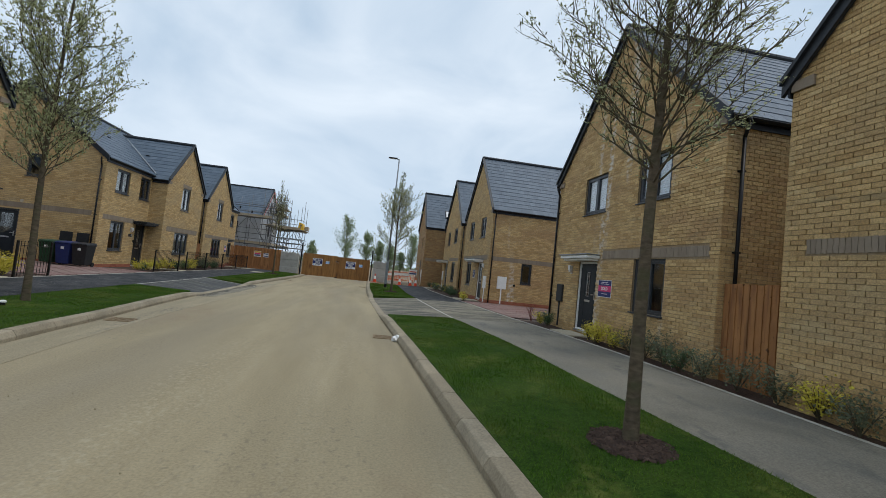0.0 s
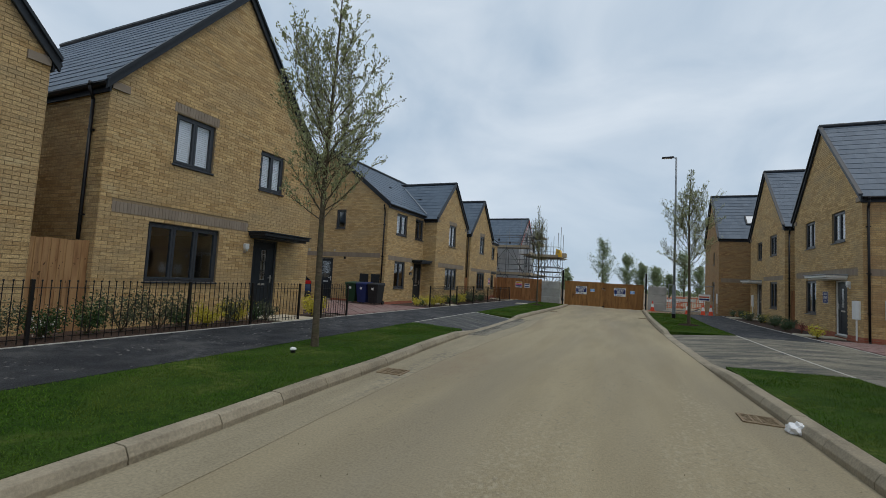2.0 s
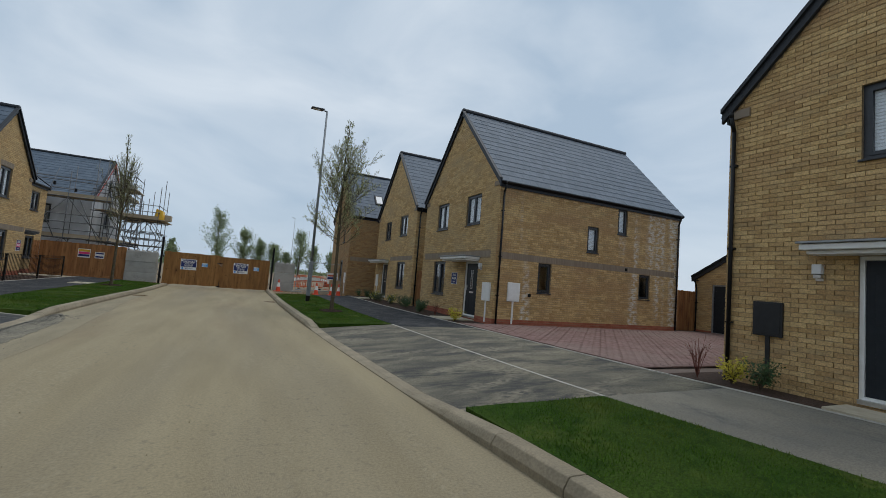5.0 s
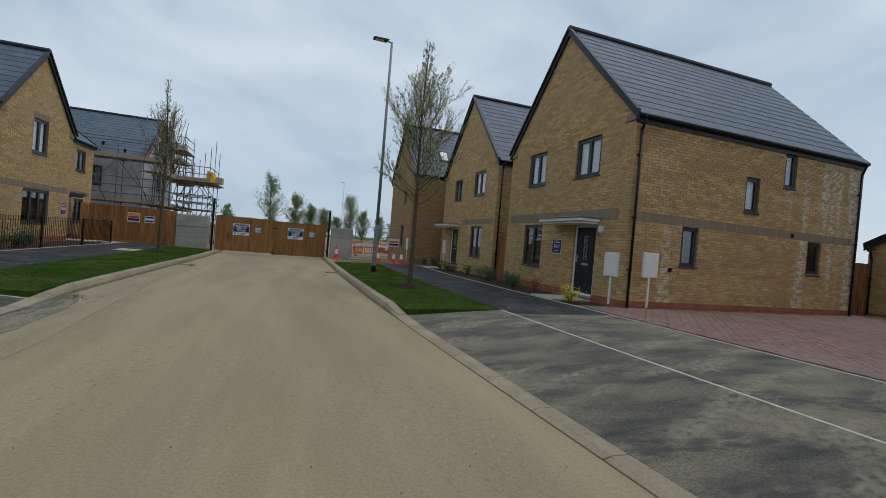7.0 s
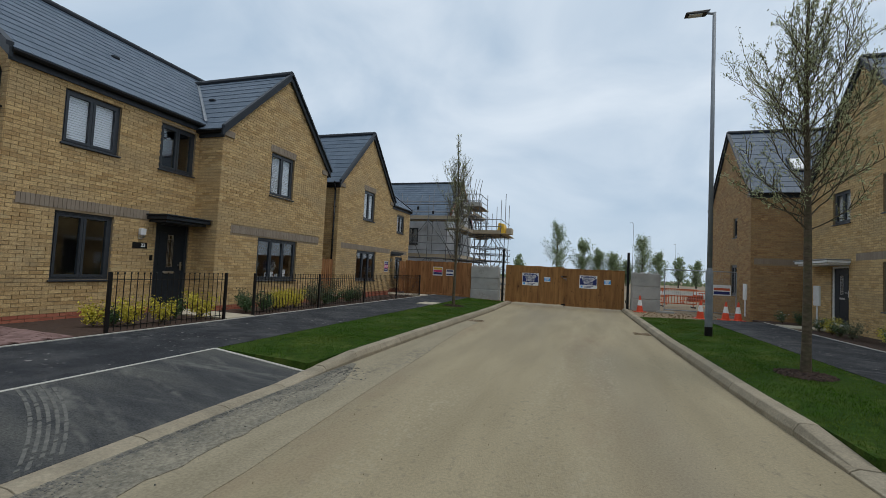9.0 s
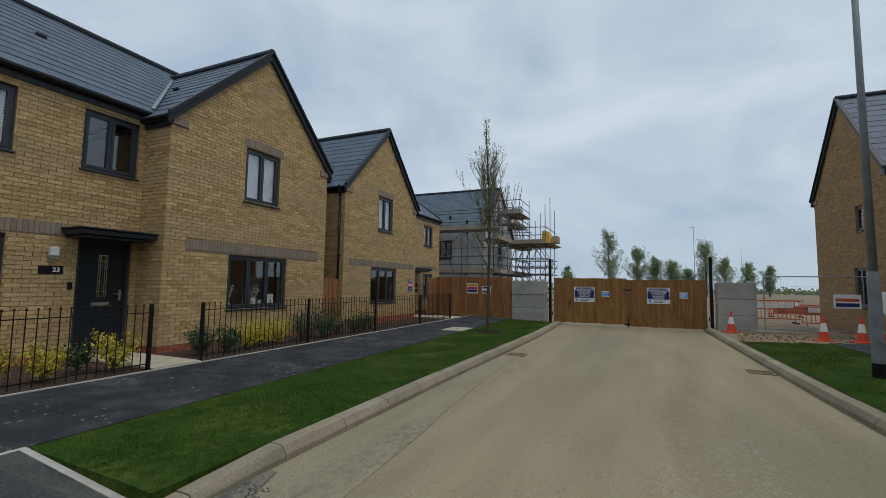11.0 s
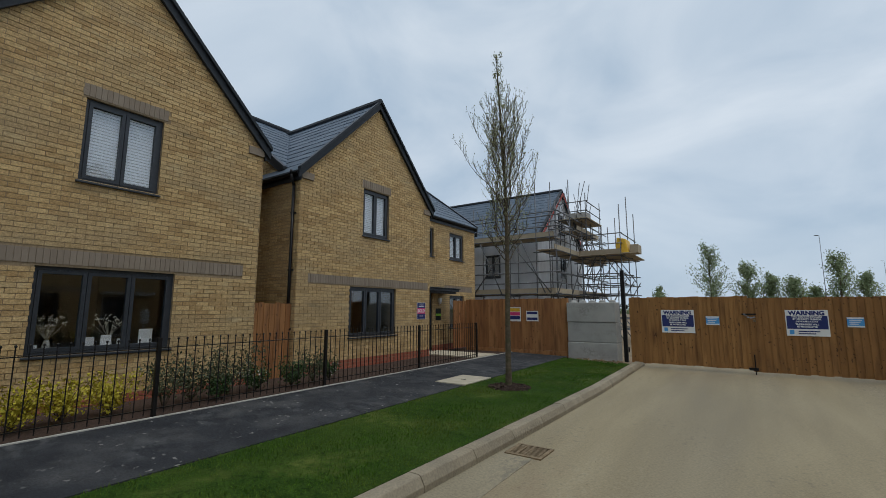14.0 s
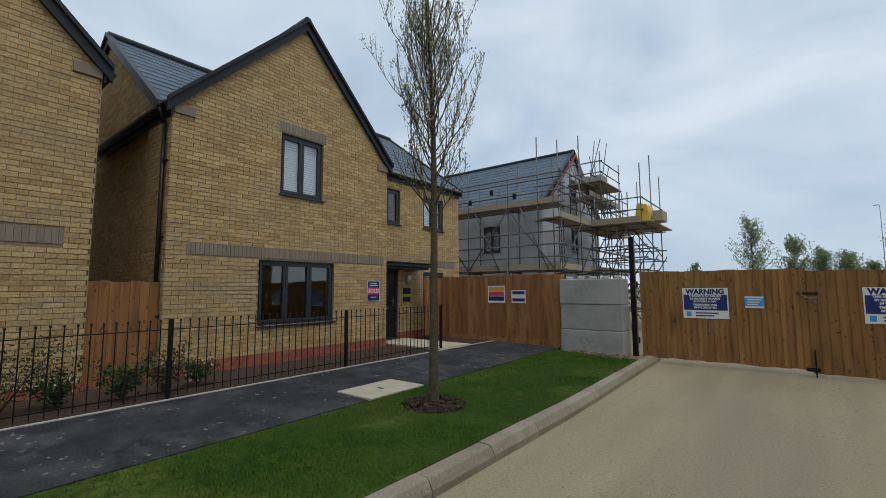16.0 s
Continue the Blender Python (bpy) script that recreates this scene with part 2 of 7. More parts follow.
M_BIN_G = mat("green_bin_plastic", (0.012, 0.05, 0.022), (0.018, 0.065, 0.03), 0.5, 10, 0.1, 50)
M_BIN_B = mat("blue_bin_plastic", (0.012, 0.022, 0.10), (0.016, 0.03, 0.13), 0.5, 10, 0.1, 50)
M_BIN_K = mat("black_bin_plastic", (0.012, 0.013, 0.015), (0.02, 0.021, 0.024), 0.5, 10, 0.1, 50)
M_CAR = mat("dark_blue_car_paint", (0.012, 0.028, 0.085), (0.016, 0.035, 0.10), 0.22, 6, spec=0.6)
M_TYRE = mat("tyre_rubber", (0.012, 0.012, 0.012), (0.02, 0.02, 0.02), 0.85, 20, 0.3, 90)
M_REDLENS = mat("red_lens", (0.35, 0.01, 0.012), (0.4, 0.015, 0.015), 0.2, 10)
M_PLATE = mat("yellow_number_plate", (0.66, 0.47, 0.03), (0.7, 0.5, 0.04), 0.4, 10)
# opal lamp covers; also the painted sky glare on the rooflight pane
M_LENS_GLARE = mat("opal_lamp_cover_and_glare", (0.62, 0.63, 0.64), (0.7, 0.71, 0.72), 0.3, 10)
M_BLIND = mat("white_blind", (0.74, 0.75, 0.78), (0.8, 0.81, 0.84), 0.7, 10)
M_LITTER = mat("white_polythene", (0.7, 0.7, 0.7), (0.8, 0.8, 0.8), 0.4, 20, 0.6, 40)


def marked(m, colour, layers, strength=1.0):
    """Lays marks of another colour over a material where all the noise layers agree; a layer: scale, turn about z, low, high, detail."""
    n, l = m.node_tree.nodes, m.node_tree.links
    b = n["Principled BSDF"]
    old = b.inputs["Base Color"].links[0].from_socket
    g = n.new("ShaderNodeNewGeometry")
    fac = None
    for k, (sc, turn, lo, hi, detail) in enumerate(layers):
        rot = n.new("ShaderNodeMapping")
        rot.inputs["Rotation"].default_value = (0, 0, turn)
        rot.inputs["Location"].default_value = (4.3, 0, 1.7 + 3.1 * k)
        l.new(g.outputs["Position"], rot.inputs["Vector"])
        mp = n.new("ShaderNodeMapping")
        mp.inputs["Scale"].default_value = sc
        l.new(rot.outputs[0], mp.inputs["Vector"])
        z = n.new("ShaderNodeTexNoise")
        z.inputs["Scale"].default_value, z.inputs["Detail"].default_value = 1.0, detail
        l.new(mp.outputs[0], z.inputs["Vector"])
        r = n.new("ShaderNodeMapRange")
        r.inputs[1].default_value, r.inputs[2].default_value = lo, hi
        r.inputs[4].default_value = strength if k == 0 else 1.0
        l.new(z.outputs["Fac"], r.inputs[0])
        if fac is None:
            fac = r.outputs[0]
        else:
            mu = n.new("ShaderNodeMath")
            mu.operation = "MULTIPLY"
            l.new(fac, mu.inputs[0])
            l.new(r.outputs[0], mu.inputs[1])
            fac = mu.outputs[0]
    mx = n.new("ShaderNodeMixRGB")
    mx.inputs[2].default_value = (*colour, 1)
    l.new(fac, mx.inputs[0])
    l.new(old, mx.inputs[1])
    l.new(mx.outputs[0], b.inputs["Base Color"])
    return m


# buff brick with white salt stains in rough vertical runs
M_BRICK_SALT = mat("salt_stained_buff_brick", BUFF1, BUFF2, 0.9, 14, 0.6, 90, rand="island", big=(0.41, 0.255, 0.125), bigscale=0.7, stretch=(1, 1, 2.5), speck=0.22, sscale=45)
marked(M_BRICK_SALT, (0.66, 0.62, 0.54), (((0.75, 0.75, 0.06), 0, 0.575, 0.63, 3), ((5, 5, 9), 0, 0.42, 0.6, 3)))
# darker weathered runs of brick, kiln bands
for m_ in (M_BRICK, M_BRICK_OB, M_BRICK_SALT):
    marked(m_, (0.27, 0.21, 0.12), (((1.1, 1.1, 5.5), 0, 0.55, 0.7, 4), ((3, 3, 13), 0, 0.4, 0.6, 2)), 0.6)
    marked(m_, (0.66, 0.53, 0.30), (((0.9, 0.9, 4.0), 0, 0.56, 0.7, 4), ((4, 4, 13), 0, 0.45, 0.62, 2)), 0.5)
# pale scuffs and mud on asphalt
marked(M_TARMAC, (0.10, 0.103, 0.105), (((0.7, 1.1, 1), 0.5, 0.5, 0.66, 5), ((3.5, 6, 1), 0.3, 0.45, 0.62, 5)), 0.75)
marked(M_TARMAC, (0.30, 0.29, 0.27), (((9, 12, 1), 0.3, 0.64, 0.7, 2), ((1.3, 1.3, 1), 0, 0.45, 0.6, 3)), 0.8)
marked(M_TARMAC_MID, (0.19, 0.185, 0.165), (((0.5, 3.4, 1), 0.35, 0.54, 0.66, 6), ((6, 9, 1), 0.35, 0.36, 0.6, 4)), 0.85)
marked(M_TARMAC_MID, (0.17, 0.17, 0.155), (((0.6, 4.2, 1), -0.25, 0.56, 0.68, 6), ((5, 12, 1), -0.25, 0.36, 0.6, 4)), 0.8)
marked(M_TARMAC_DUST, (0.058, 0.061, 0.063), (((0.5, 1.8, 1), 0.2, 0.5, 0.6, 7), ((5, 11, 1), 0.2, 0.34, 0.6, 4)), 0.75)
marked(M_TARMAC_DUST, (0.29, 0.26, 0.195), (((0.7, 2.4, 1), -0.3, 0.5, 0.64, 7), ((9, 14, 1), -0.3, 0.36, 0.58, 4)), 0.85)
marked(M_PAVE, (0.105, 0.105, 0.1), (((2.0, 0.7, 1), 0.1, 0.54, 0.68, 6), ((9, 6, 1), 0.1, 0.38, 0.6, 4)), 0.7)
# gravelly and wheel-worn road surface
marked(M_ROAD, (0.15, 0.132, 0.095), (((0.9, 0.35, 1), 0, 0.42, 0.62, 4), ((16, 11, 1), 0, 0.57, 0.7, 4)), 0.5)
marked(M_ROAD, (0.40, 0.355, 0.255), (((1.3, 0.16, 1), 0.04, 0.5, 0.68, 4), ((22, 16, 1), 0, 0.5, 0.66, 3)), 0.5)
marked(M_ROAD, (0.225, 0.155, 0.098), (((0.55, 0.12, 1), 0.03, 0.56, 0.72, 3), ((5, 2, 1), 0, 0.35, 0.65, 4)), 0.55)
marked(M_CHANNEL, (0.135, 0.125, 0.1), (((1.4, 0.3, 1), 0, 0.5, 0.66, 5), ((14, 9, 1), 0, 0.45, 0.62, 4)), 0.7)
marked(M_KERB, (0.15, 0.125, 0.085), (((2.5, 0.8, 7), 0, 0.55, 0.7, 5), ((30, 30, 30), 0, 0.35, 0.6, 3)), 0.6)
# lush and dry patches of turf
for m_ in (M_TURF, M_GRASS):
    marked(m_, (0.13, 0.15, 0.035), (((1.6, 0.9, 1), 0.4, 0.52, 0.7, 5), ((9, 9, 1), 0, 0.36, 0.62, 4)), 0.7)
# knots and dark weathering in timber
for m_ in (M_TIMBER, M_TIMBER_PALE, M_TIMBER_GATE, M_TIMBER_GATE2):
    marked(m_, (0.055, 0.024, 0.01), (((17, 17, 12), 0, 0.67, 0.72, 1), ((2, 2, 2), 0, 0.42, 0.5, 1)), 0.8)
    marked(m_, (0.11, 0.048, 0.018), (((13, 13, 0.9), 0, 0.56, 0.7, 5),), 0.55 if m_ is not M_TIMBER_GATE2 else 0.25)
# bruises on precast concrete
marked(M_CONC, (0.22, 0.215, 0.195), (((1.2, 1.2, 2.2), 0, 0.54, 0.7, 6), ((20, 20, 20), 0, 0.35, 0.6, 3)), 0.6)
M_GRAVEL = mat("dark_broken_gravel", (0.075, 0.075, 0.074), (0.2, 0.19, 0.165), 0.95, 26, 1.0, 60, speck=0.3, sscale=30)
M_GRIT = mat("dusty_gritty_edge", (0.165, 0.152, 0.118), (0.25, 0.225, 0.168), 0.95, 2.2, 0.9, 70, stretch=(2.5, 0.8, 1), speck=0.3, sscale=34)
marked(M_GRIT, (0.085, 0.083, 0.077), (((2.6, 0.5, 1), 0, 0.48, 0.66, 5), ((15, 12, 1), 0, 0.42, 0.6, 4)), 0.8)
M_TREAD = mat("dried_mud_print", (0.085, 0.086, 0.08), (0.165, 0.16, 0.142), 0.95, 18, 0.5, 90)


def glass(name, gloss):
    m = bpy.data.materials.new(name)
    m.use_nodes = True
    n, l = m.node_tree.nodes, m.node_tree.links
    n.clear()
    out = n.new("ShaderNodeOutputMaterial")
    mix = n.new("ShaderNodeMixShader")
    lw = n.new("ShaderNodeLayerWeight")
    lw.inputs["Blend"].default_value = 0.5
    pw = n.new("ShaderNodeMath")
    pw.operation = "POWER"
    pw.inputs[1].default_value = 5.0
    fr = n.new("ShaderNodeMath")
    fr.operation = "MULTIPLY_ADD"
    fr.inputs[1].default_value, fr.inputs[2].default_value = 1 - gloss, gloss
    l.new(lw.outputs["Facing"], pw.inputs[0])
    l.new(pw.outputs[0], fr.inputs[0])
    tr = n.new("ShaderNodeBsdfTransparent")
    tr.inputs[0].default_value = (0.95, 0.97, 0.98, 1)
    gl = n.new("ShaderNodeBsdfGlossy")
    gl.inputs["Roughness"].default_value = 0.02
    l.new(fr.outputs[0], mix.inputs[0])
    l.new(tr.outputs[0], mix.inputs[1])
    l.new(gl.outputs[0], mix.inputs[2])
    l.new(mix.outputs[0], out.inputs[0])
    return m


M_GLASS = glass("coated_window_glass", 0.09)
M_CARGLASS = mat("tinted_car_glass", (0.01, 0.012, 0.014), None, 0.05, spec=0.8)

# ---- mesh helpers ----
class Geo:
    """Collects vertices and faces of one mesh."""

    def __init__(self):
        self.v, self.f = [], []

    def hexa(self, p, skip=()):
        """p: four points of the bottom, then the four above them."""
        i = len(self.v)
        self.v += [tuple(q) for q in p]
        for k, q in enumerate(((0, 3, 2, 1), (4, 5, 6, 7), (0, 1, 5, 4), (1, 2, 6, 5), (2, 3, 7, 6), (3, 0, 4, 7))):
            if k not in skip:
                self.f.append(tuple(i + a for a in q))
        return self

    def box(self, x0, y0, z0, x1, y1, z1, skip=()):
        return self.hexa(((x0, y0, z0), (x1, y0, z0), (x1, y1, z0), (x0, y1, z0), (x0, y0, z1), (x1, y0, z1), (x1, y1, z1), (x0, y1, z1)), skip)

    def quad(self, *p):
        i = len(self.v)
        self.v += [tuple(q) for q in p]
        self.f.append(tuple(range(i, i + len(p))))
        return self

    def prism(self, ring, z0, z1):
        """Upright prism over a ring of (x, y)."""
        i, n = len(self.v), len(ring)
        self.v += [(x, y, z0) for x, y in ring] + [(x, y, z1) for x, y in ring]
        self.f.append(tuple(i + k for k in reversed(range(n))))
        self.f.append(tuple(i + n + k for k in range(n)))
        for k in range(n):
            self.f.append((i + k, i + (k + 1) % n, i + n + (k + 1) % n, i + n + k))
        return self

    def tube(self, a, b, r0, r1=None, n=8, caps=True):
        a, b = Vector(a), Vector(b)
        r1 = r0 if r1 is None else r1
        d = (b - a).normalized()
        s = d.orthogonal().normalized()
        t = d.cross(s)
        i = len(self.v)
        for c, r in ((a, r0), (b, r1)):
            for k in range(n):
                w = 2 * math.pi * k / n
                self.v.append(tuple(c + (s * math.cos(w) + t * math.sin(w)) * r))
        for k in range(n):
            self.f.append((i + k, i + (k + 1) % n, i + n + (k + 1) % n, i + n + k))
        if caps:
            self.f.append(tuple(i + k for k in reversed(range(n))))
            self.f.append(tuple(i + n + k for k in range(n)))
        return self

    def lathe(self, c, prof, n=16):
        """prof: rows of (radius, z) about the upright axis through c = (x, y)."""
        i = len(self.v)
        for r, z in prof:
            for k in range(n):
                w = 2 * math.pi * k / n
                self.v.append((c[0] + r * math.cos(w), c[1] + r * math.sin(w), z))
        for j in range(len(prof) - 1):
            for k in range(n):
                self.f.append((i + j * n + k, i + j * n + (k + 1) % n, i + (j + 1) * n + (k + 1) % n, i + (j + 1) * n + k))
        self.f.append(tuple(i + k for k in reversed(range(n))))
        self.f.append(tuple(i + (len(prof) - 1) * n + k for k in range(n)))
        return self


def part(name, geo, material, parent=None, label="", bevel=0.0, smooth=False, kind="", weld=False):
    """Links a Geo as ONE mesh object, under a thing or a part where a parent is given."""
    me = bpy.data.meshes.new(name)
    me.from_pydata(geo.v, [], geo.f)
    me.materials.append(material)
    if bevel or weld:
        bm = bmesh.new()
        bm.from_mesh(me)
        bmesh.ops.remove_doubles(bm, verts=bm.verts, dist=1e-5)
        if bevel:
            bmesh.ops.bevel(bm, geom=list(bm.edges), offset=bevel, segments=2, affect="EDGES", profile=0.5)
        bm.to_mesh(me)
        bm.free()
    if smooth:
        me.polygons.foreach_set("use_smooth", [True] * len(me.polygons))
    ob = new(name, me)
    if parent:
        ob.parent = parent
    if label:
        tagged(ob, label)
    if kind:
        tagged(ob, kind=kind)
    return ob


def thing(name, label, category, group="", kind="", at=(0, 0, 0)):
    e = new(name)
    e.empty_display_size = 0.2
    e.location = at
    return tagged(e, label, category, group, kind)


def clone(ob, m):
    """Another object on the same mesh, under the same parent."""
    o = ob.copy()
    scene.collection.objects.link(o)
    o.matrix_basis = m
    return o


def writing(text, size, material, parent, m, name="lettering", align="CENTER", bold=0.03):
    cu = bpy.data.curves.new(name, "FONT")
    cu.body, cu.size, cu.align_x, cu.align_y, cu.extrude = text, size, align, "CENTER", 0.0008
    cu.resolution_u, cu.offset = 3, size * bold
    cu.materials.append(material)
    ob = new(name, cu)
    ob.parent = parent
    ob.matrix_basis = m
    return ob


class Wall:
    """A wall's own axes: s along it, d outward from its face, z up."""

    def __init__(self, o, u, n):
        self.o, self.u, self.n = Vector((*o, 0)), Vector((*u, 0)), Vector((*n, 0))

    def p(self, s, d, z):
        return self.o + self.u * s + self.n * d + Vector((0, 0, z))

    def box(self, g, s0, s1, d0, d1, z0, z1, skip=()):
        q = [(s0, d0), (s1, d0), (s1, d1), (s0, d1)]
        if self.u.cross(self.n).z < 0:
            q.reverse()
        return g.hexa([self.p(s, d, z0) for s, d in q] + [self.p(s, d, z1) for s, d in q], skip)

    def m(self, s, d, z):
        """A pose for writing that is read from outside; the text runs along the wall."""
        x = self.u if self.u.cross(Vector((0, 0, 1))).dot(self.n) > 0 else -self.u
        r = Matrix((x, Vector((0, 0, 1)), self.n)).transposed().to_4x4()
        return Matrix.Translation(self.p(s, d, z)) @ r


def top_at(tops, s):
    for (a, za), (b, zb) in zip(tops, tops[1:]):
        if a - 1e-6 <= s <= b + 1e-6:
            return za + (zb - za) * (s - a) / (b - a)
    return tops[-1][1]


def brick_rows(tops, z0, holes, course=0.075):
    """Stretcher bond under the line `tops`, round the holes: rows of (s0, s1, z0, z1)."""
    rng = random.Random(int(z0 * 1000) + len(holes) + int(tops[-1][0] * 97))
    out, k, peak = [], 0, max(z for _, z in tops)
    a, b = tops[0][0], tops[-1][0]
    while z0 + k * course < peak - 0.03:
        z = z0 + k * course
        zt = z + course
        free = []
        steps = 60
        inside = [top_at(tops, a + (b - a) * i / steps) >= zt - 0.01 for i in range(steps + 1)]
        if all(inside):
            free = [(a, b)]
        elif any(inside):
            lo, hi = a + (b - a) * inside.index(True) / steps, b - (b - a) * inside[::-1].index(True) / steps
            free = [(lo, hi)]
        for s0, h0, s1, h1 in holes:
            if h0 < zt - 0.02 and h1 > z + 0.02:
                nxt = []
                for p, q in free:
                    if s1 <= p or s0 >= q:
                        nxt.append((p, q))
                    else:
                        nxt += [(p, s0)] * (s0 - p > 0.03) + [(s1, q)] * (q - s1 > 0.03)
                free = nxt
        off = 0.1125 * (k % 2)
        for p, q in free:
            i = math.floor((p + off) / 0.225)
            while i * 0.225 - off < q:
                s0, s1 = max(p, i * 0.225 - off), min(q, i * 0.225 - off + 0.215)
                if s1 - s0 > 0.03:
                    out.append((s0, s1, z + 0.005 + rng.uniform(-0.0015, 0.0015), zt - 0.005 + rng.uniform(-0.0015, 0.0015), k))
                i += 1
        k += 1
    return out


SINGLES = []


def wall(parent, W, tops, zb, holes, inset=(0.0, 0.0), bricks=M_BRICK, bands=(), plinth=3, singles=None, thick=0.28, name="wall", skin=M_MORTAR):
    """A masonry wall with real openings, its bricks proud of the mortar. inset: where its solid stops short at each end, inside a corner."""
    a, b = tops[0][0] + inset[0], tops[-1][0] - inset[1]
    cuts = sorted({a, b, *[s for s, _ in tops if a < s < b], *[v for h in holes for v in (h[0], h[2]) if a < v < b]})
    g = Geo()
    for s0, s1 in zip(cuts, cuts[1:]):
        mid = (s0 + s1) / 2
        hs = sorted((h[1], h[3]) for h in holes if h[0] < mid < h[2])
        z = zb
        for h0, h1 in hs:
            if h0 - z > 0.01:
                W.box(g, s0, s1, -thick, 0, z, h0)
            z = h1
        q = [(s0, -thick), (s1, -thick), (s1, 0), (s0, 0)]
        tz = {s0: top_at(tops, s0 + 1e-5), s1: top_at(tops, s1 - 1e-5)}
        if W.u.cross(W.n).z < 0:
            q.reverse()
        g.hexa([W.p(s, d, z) for s, d in q] + [W.p(s, d, max(tz[s], z + 0.01)) for s, d in q])
    body = part(name, g, skin, parent, weld=True)
    if not bricks:
        return body
    gaps = list(holes) + [(s0, z0, s1, z1) for s0, s1, z0, z1 in bands]
    rows = brick_rows(tops, zb, gaps)
    g, gr = Geo(), Geo()
    near = []
    for s0, s1, z0, z1, k in rows:
        red = k < plinth
        if singles and not red and len(near) < 300 and singles[0] <= (s0 + s1) / 2 <= singles[1] and singles[2] <= z0 <= singles[3]:
            near.append((s0, s1, z0, z1))
        else:
            W.box(gr if red else g, s0, s1, -0.012, 0.010 + 0.0015 * ((k * 7 + int(s0 * 40)) % 3), z0, z1, skip=())
    part("brickwork", g, bricks, body, kind="stuff")
    if gr.v:
        part("plinth_brickwork", gr, M_BRICK_RED, body, "red brick plinth courses", kind="stuff")
    for s0, s1, z0, z1 in bands:
        gb = Geo()
        s, i = s0, 0
        while s < s1 - 0.02:
            e = min(s + 0.07, s1)
            W.box(gb, s, e, -0.012, 0.010 + 0.001 * (i % 3), z0 + 0.006, z1 - 0.006)
            s, i = s + 0.075, i + 1
        part("soldier_course", gb, M_SOLDIER, body, "grey soldier brick course", kind="stuff")
    if near:
        SINGLES.append((body, W, near))
    return body


def window(parent, W, s0, z0, s1, z1, lights=2, blind=0.0, white_sill=False, bars=M_FRAME):
    """A flush casement window: outer frame, sashes, panes and a projecting sill."""
    win = part("window", frame_geo(W, s0, z0, s1, z1, 0.05, -0.12, -0.05), bars, parent, weld=True)
    wd = (s1 - s0 - 0.10) / lights
    for i in range(lights):
        a, b = s0 + 0.05 + wd * i, s0 + 0.05 + wd * (i + 1)
        part("sash", frame_geo(W, a + 0.004, z0 + 0.054, b - 0.004, z1 - 0.054, 0.05, -0.105, -0.04), bars, win, weld=True)
        g = Geo()
        W.box(g, a + 0.05, b - 0.05, -0.085, -0.075, z0 + 0.1, z1 - 0.1)
        pane = part("pane", g, M_GLASS, win, "reflective double glazed pane")
        pane.visible_shadow = False
    g = Geo()
    W.box(g, s0 - 0.03, s1 + 0.03, -0.05, 0.05, z0 - 0.035, z0 - 0.002)
    part("window_sill", g, M_WHITE if white_sill else bars, win, bevel=0.006)
    if blind:
        g = Geo()
        z = z1 - 0.08
        while z > z1 - 0.08 - blind * (z1 - z0 - 0.16):
            W.box(g, s0 + 0.06, s1 - 0.06, -0.135, -0.125, z - 0.042, z)
            z -= 0.05
        part("blind", g, M_BLIND, win, "white slatted blind", kind="stuff")
    return win


def frame_geo(W, s0, z0, s1, z1, t, d0, d1):
    g = Geo()
    W.box(g, s0, s0 + t, d0, d1, z0, z1)
    W.box(g, s1 - t, s1, d0, d1, z0, z1)
    W.box(g, s0 + t, s1 - t, d0, d1, z0, z0 + t)
    W.box(g, s0 + t, s1 - t, d0, d1, z1 - t, z1)
    return g


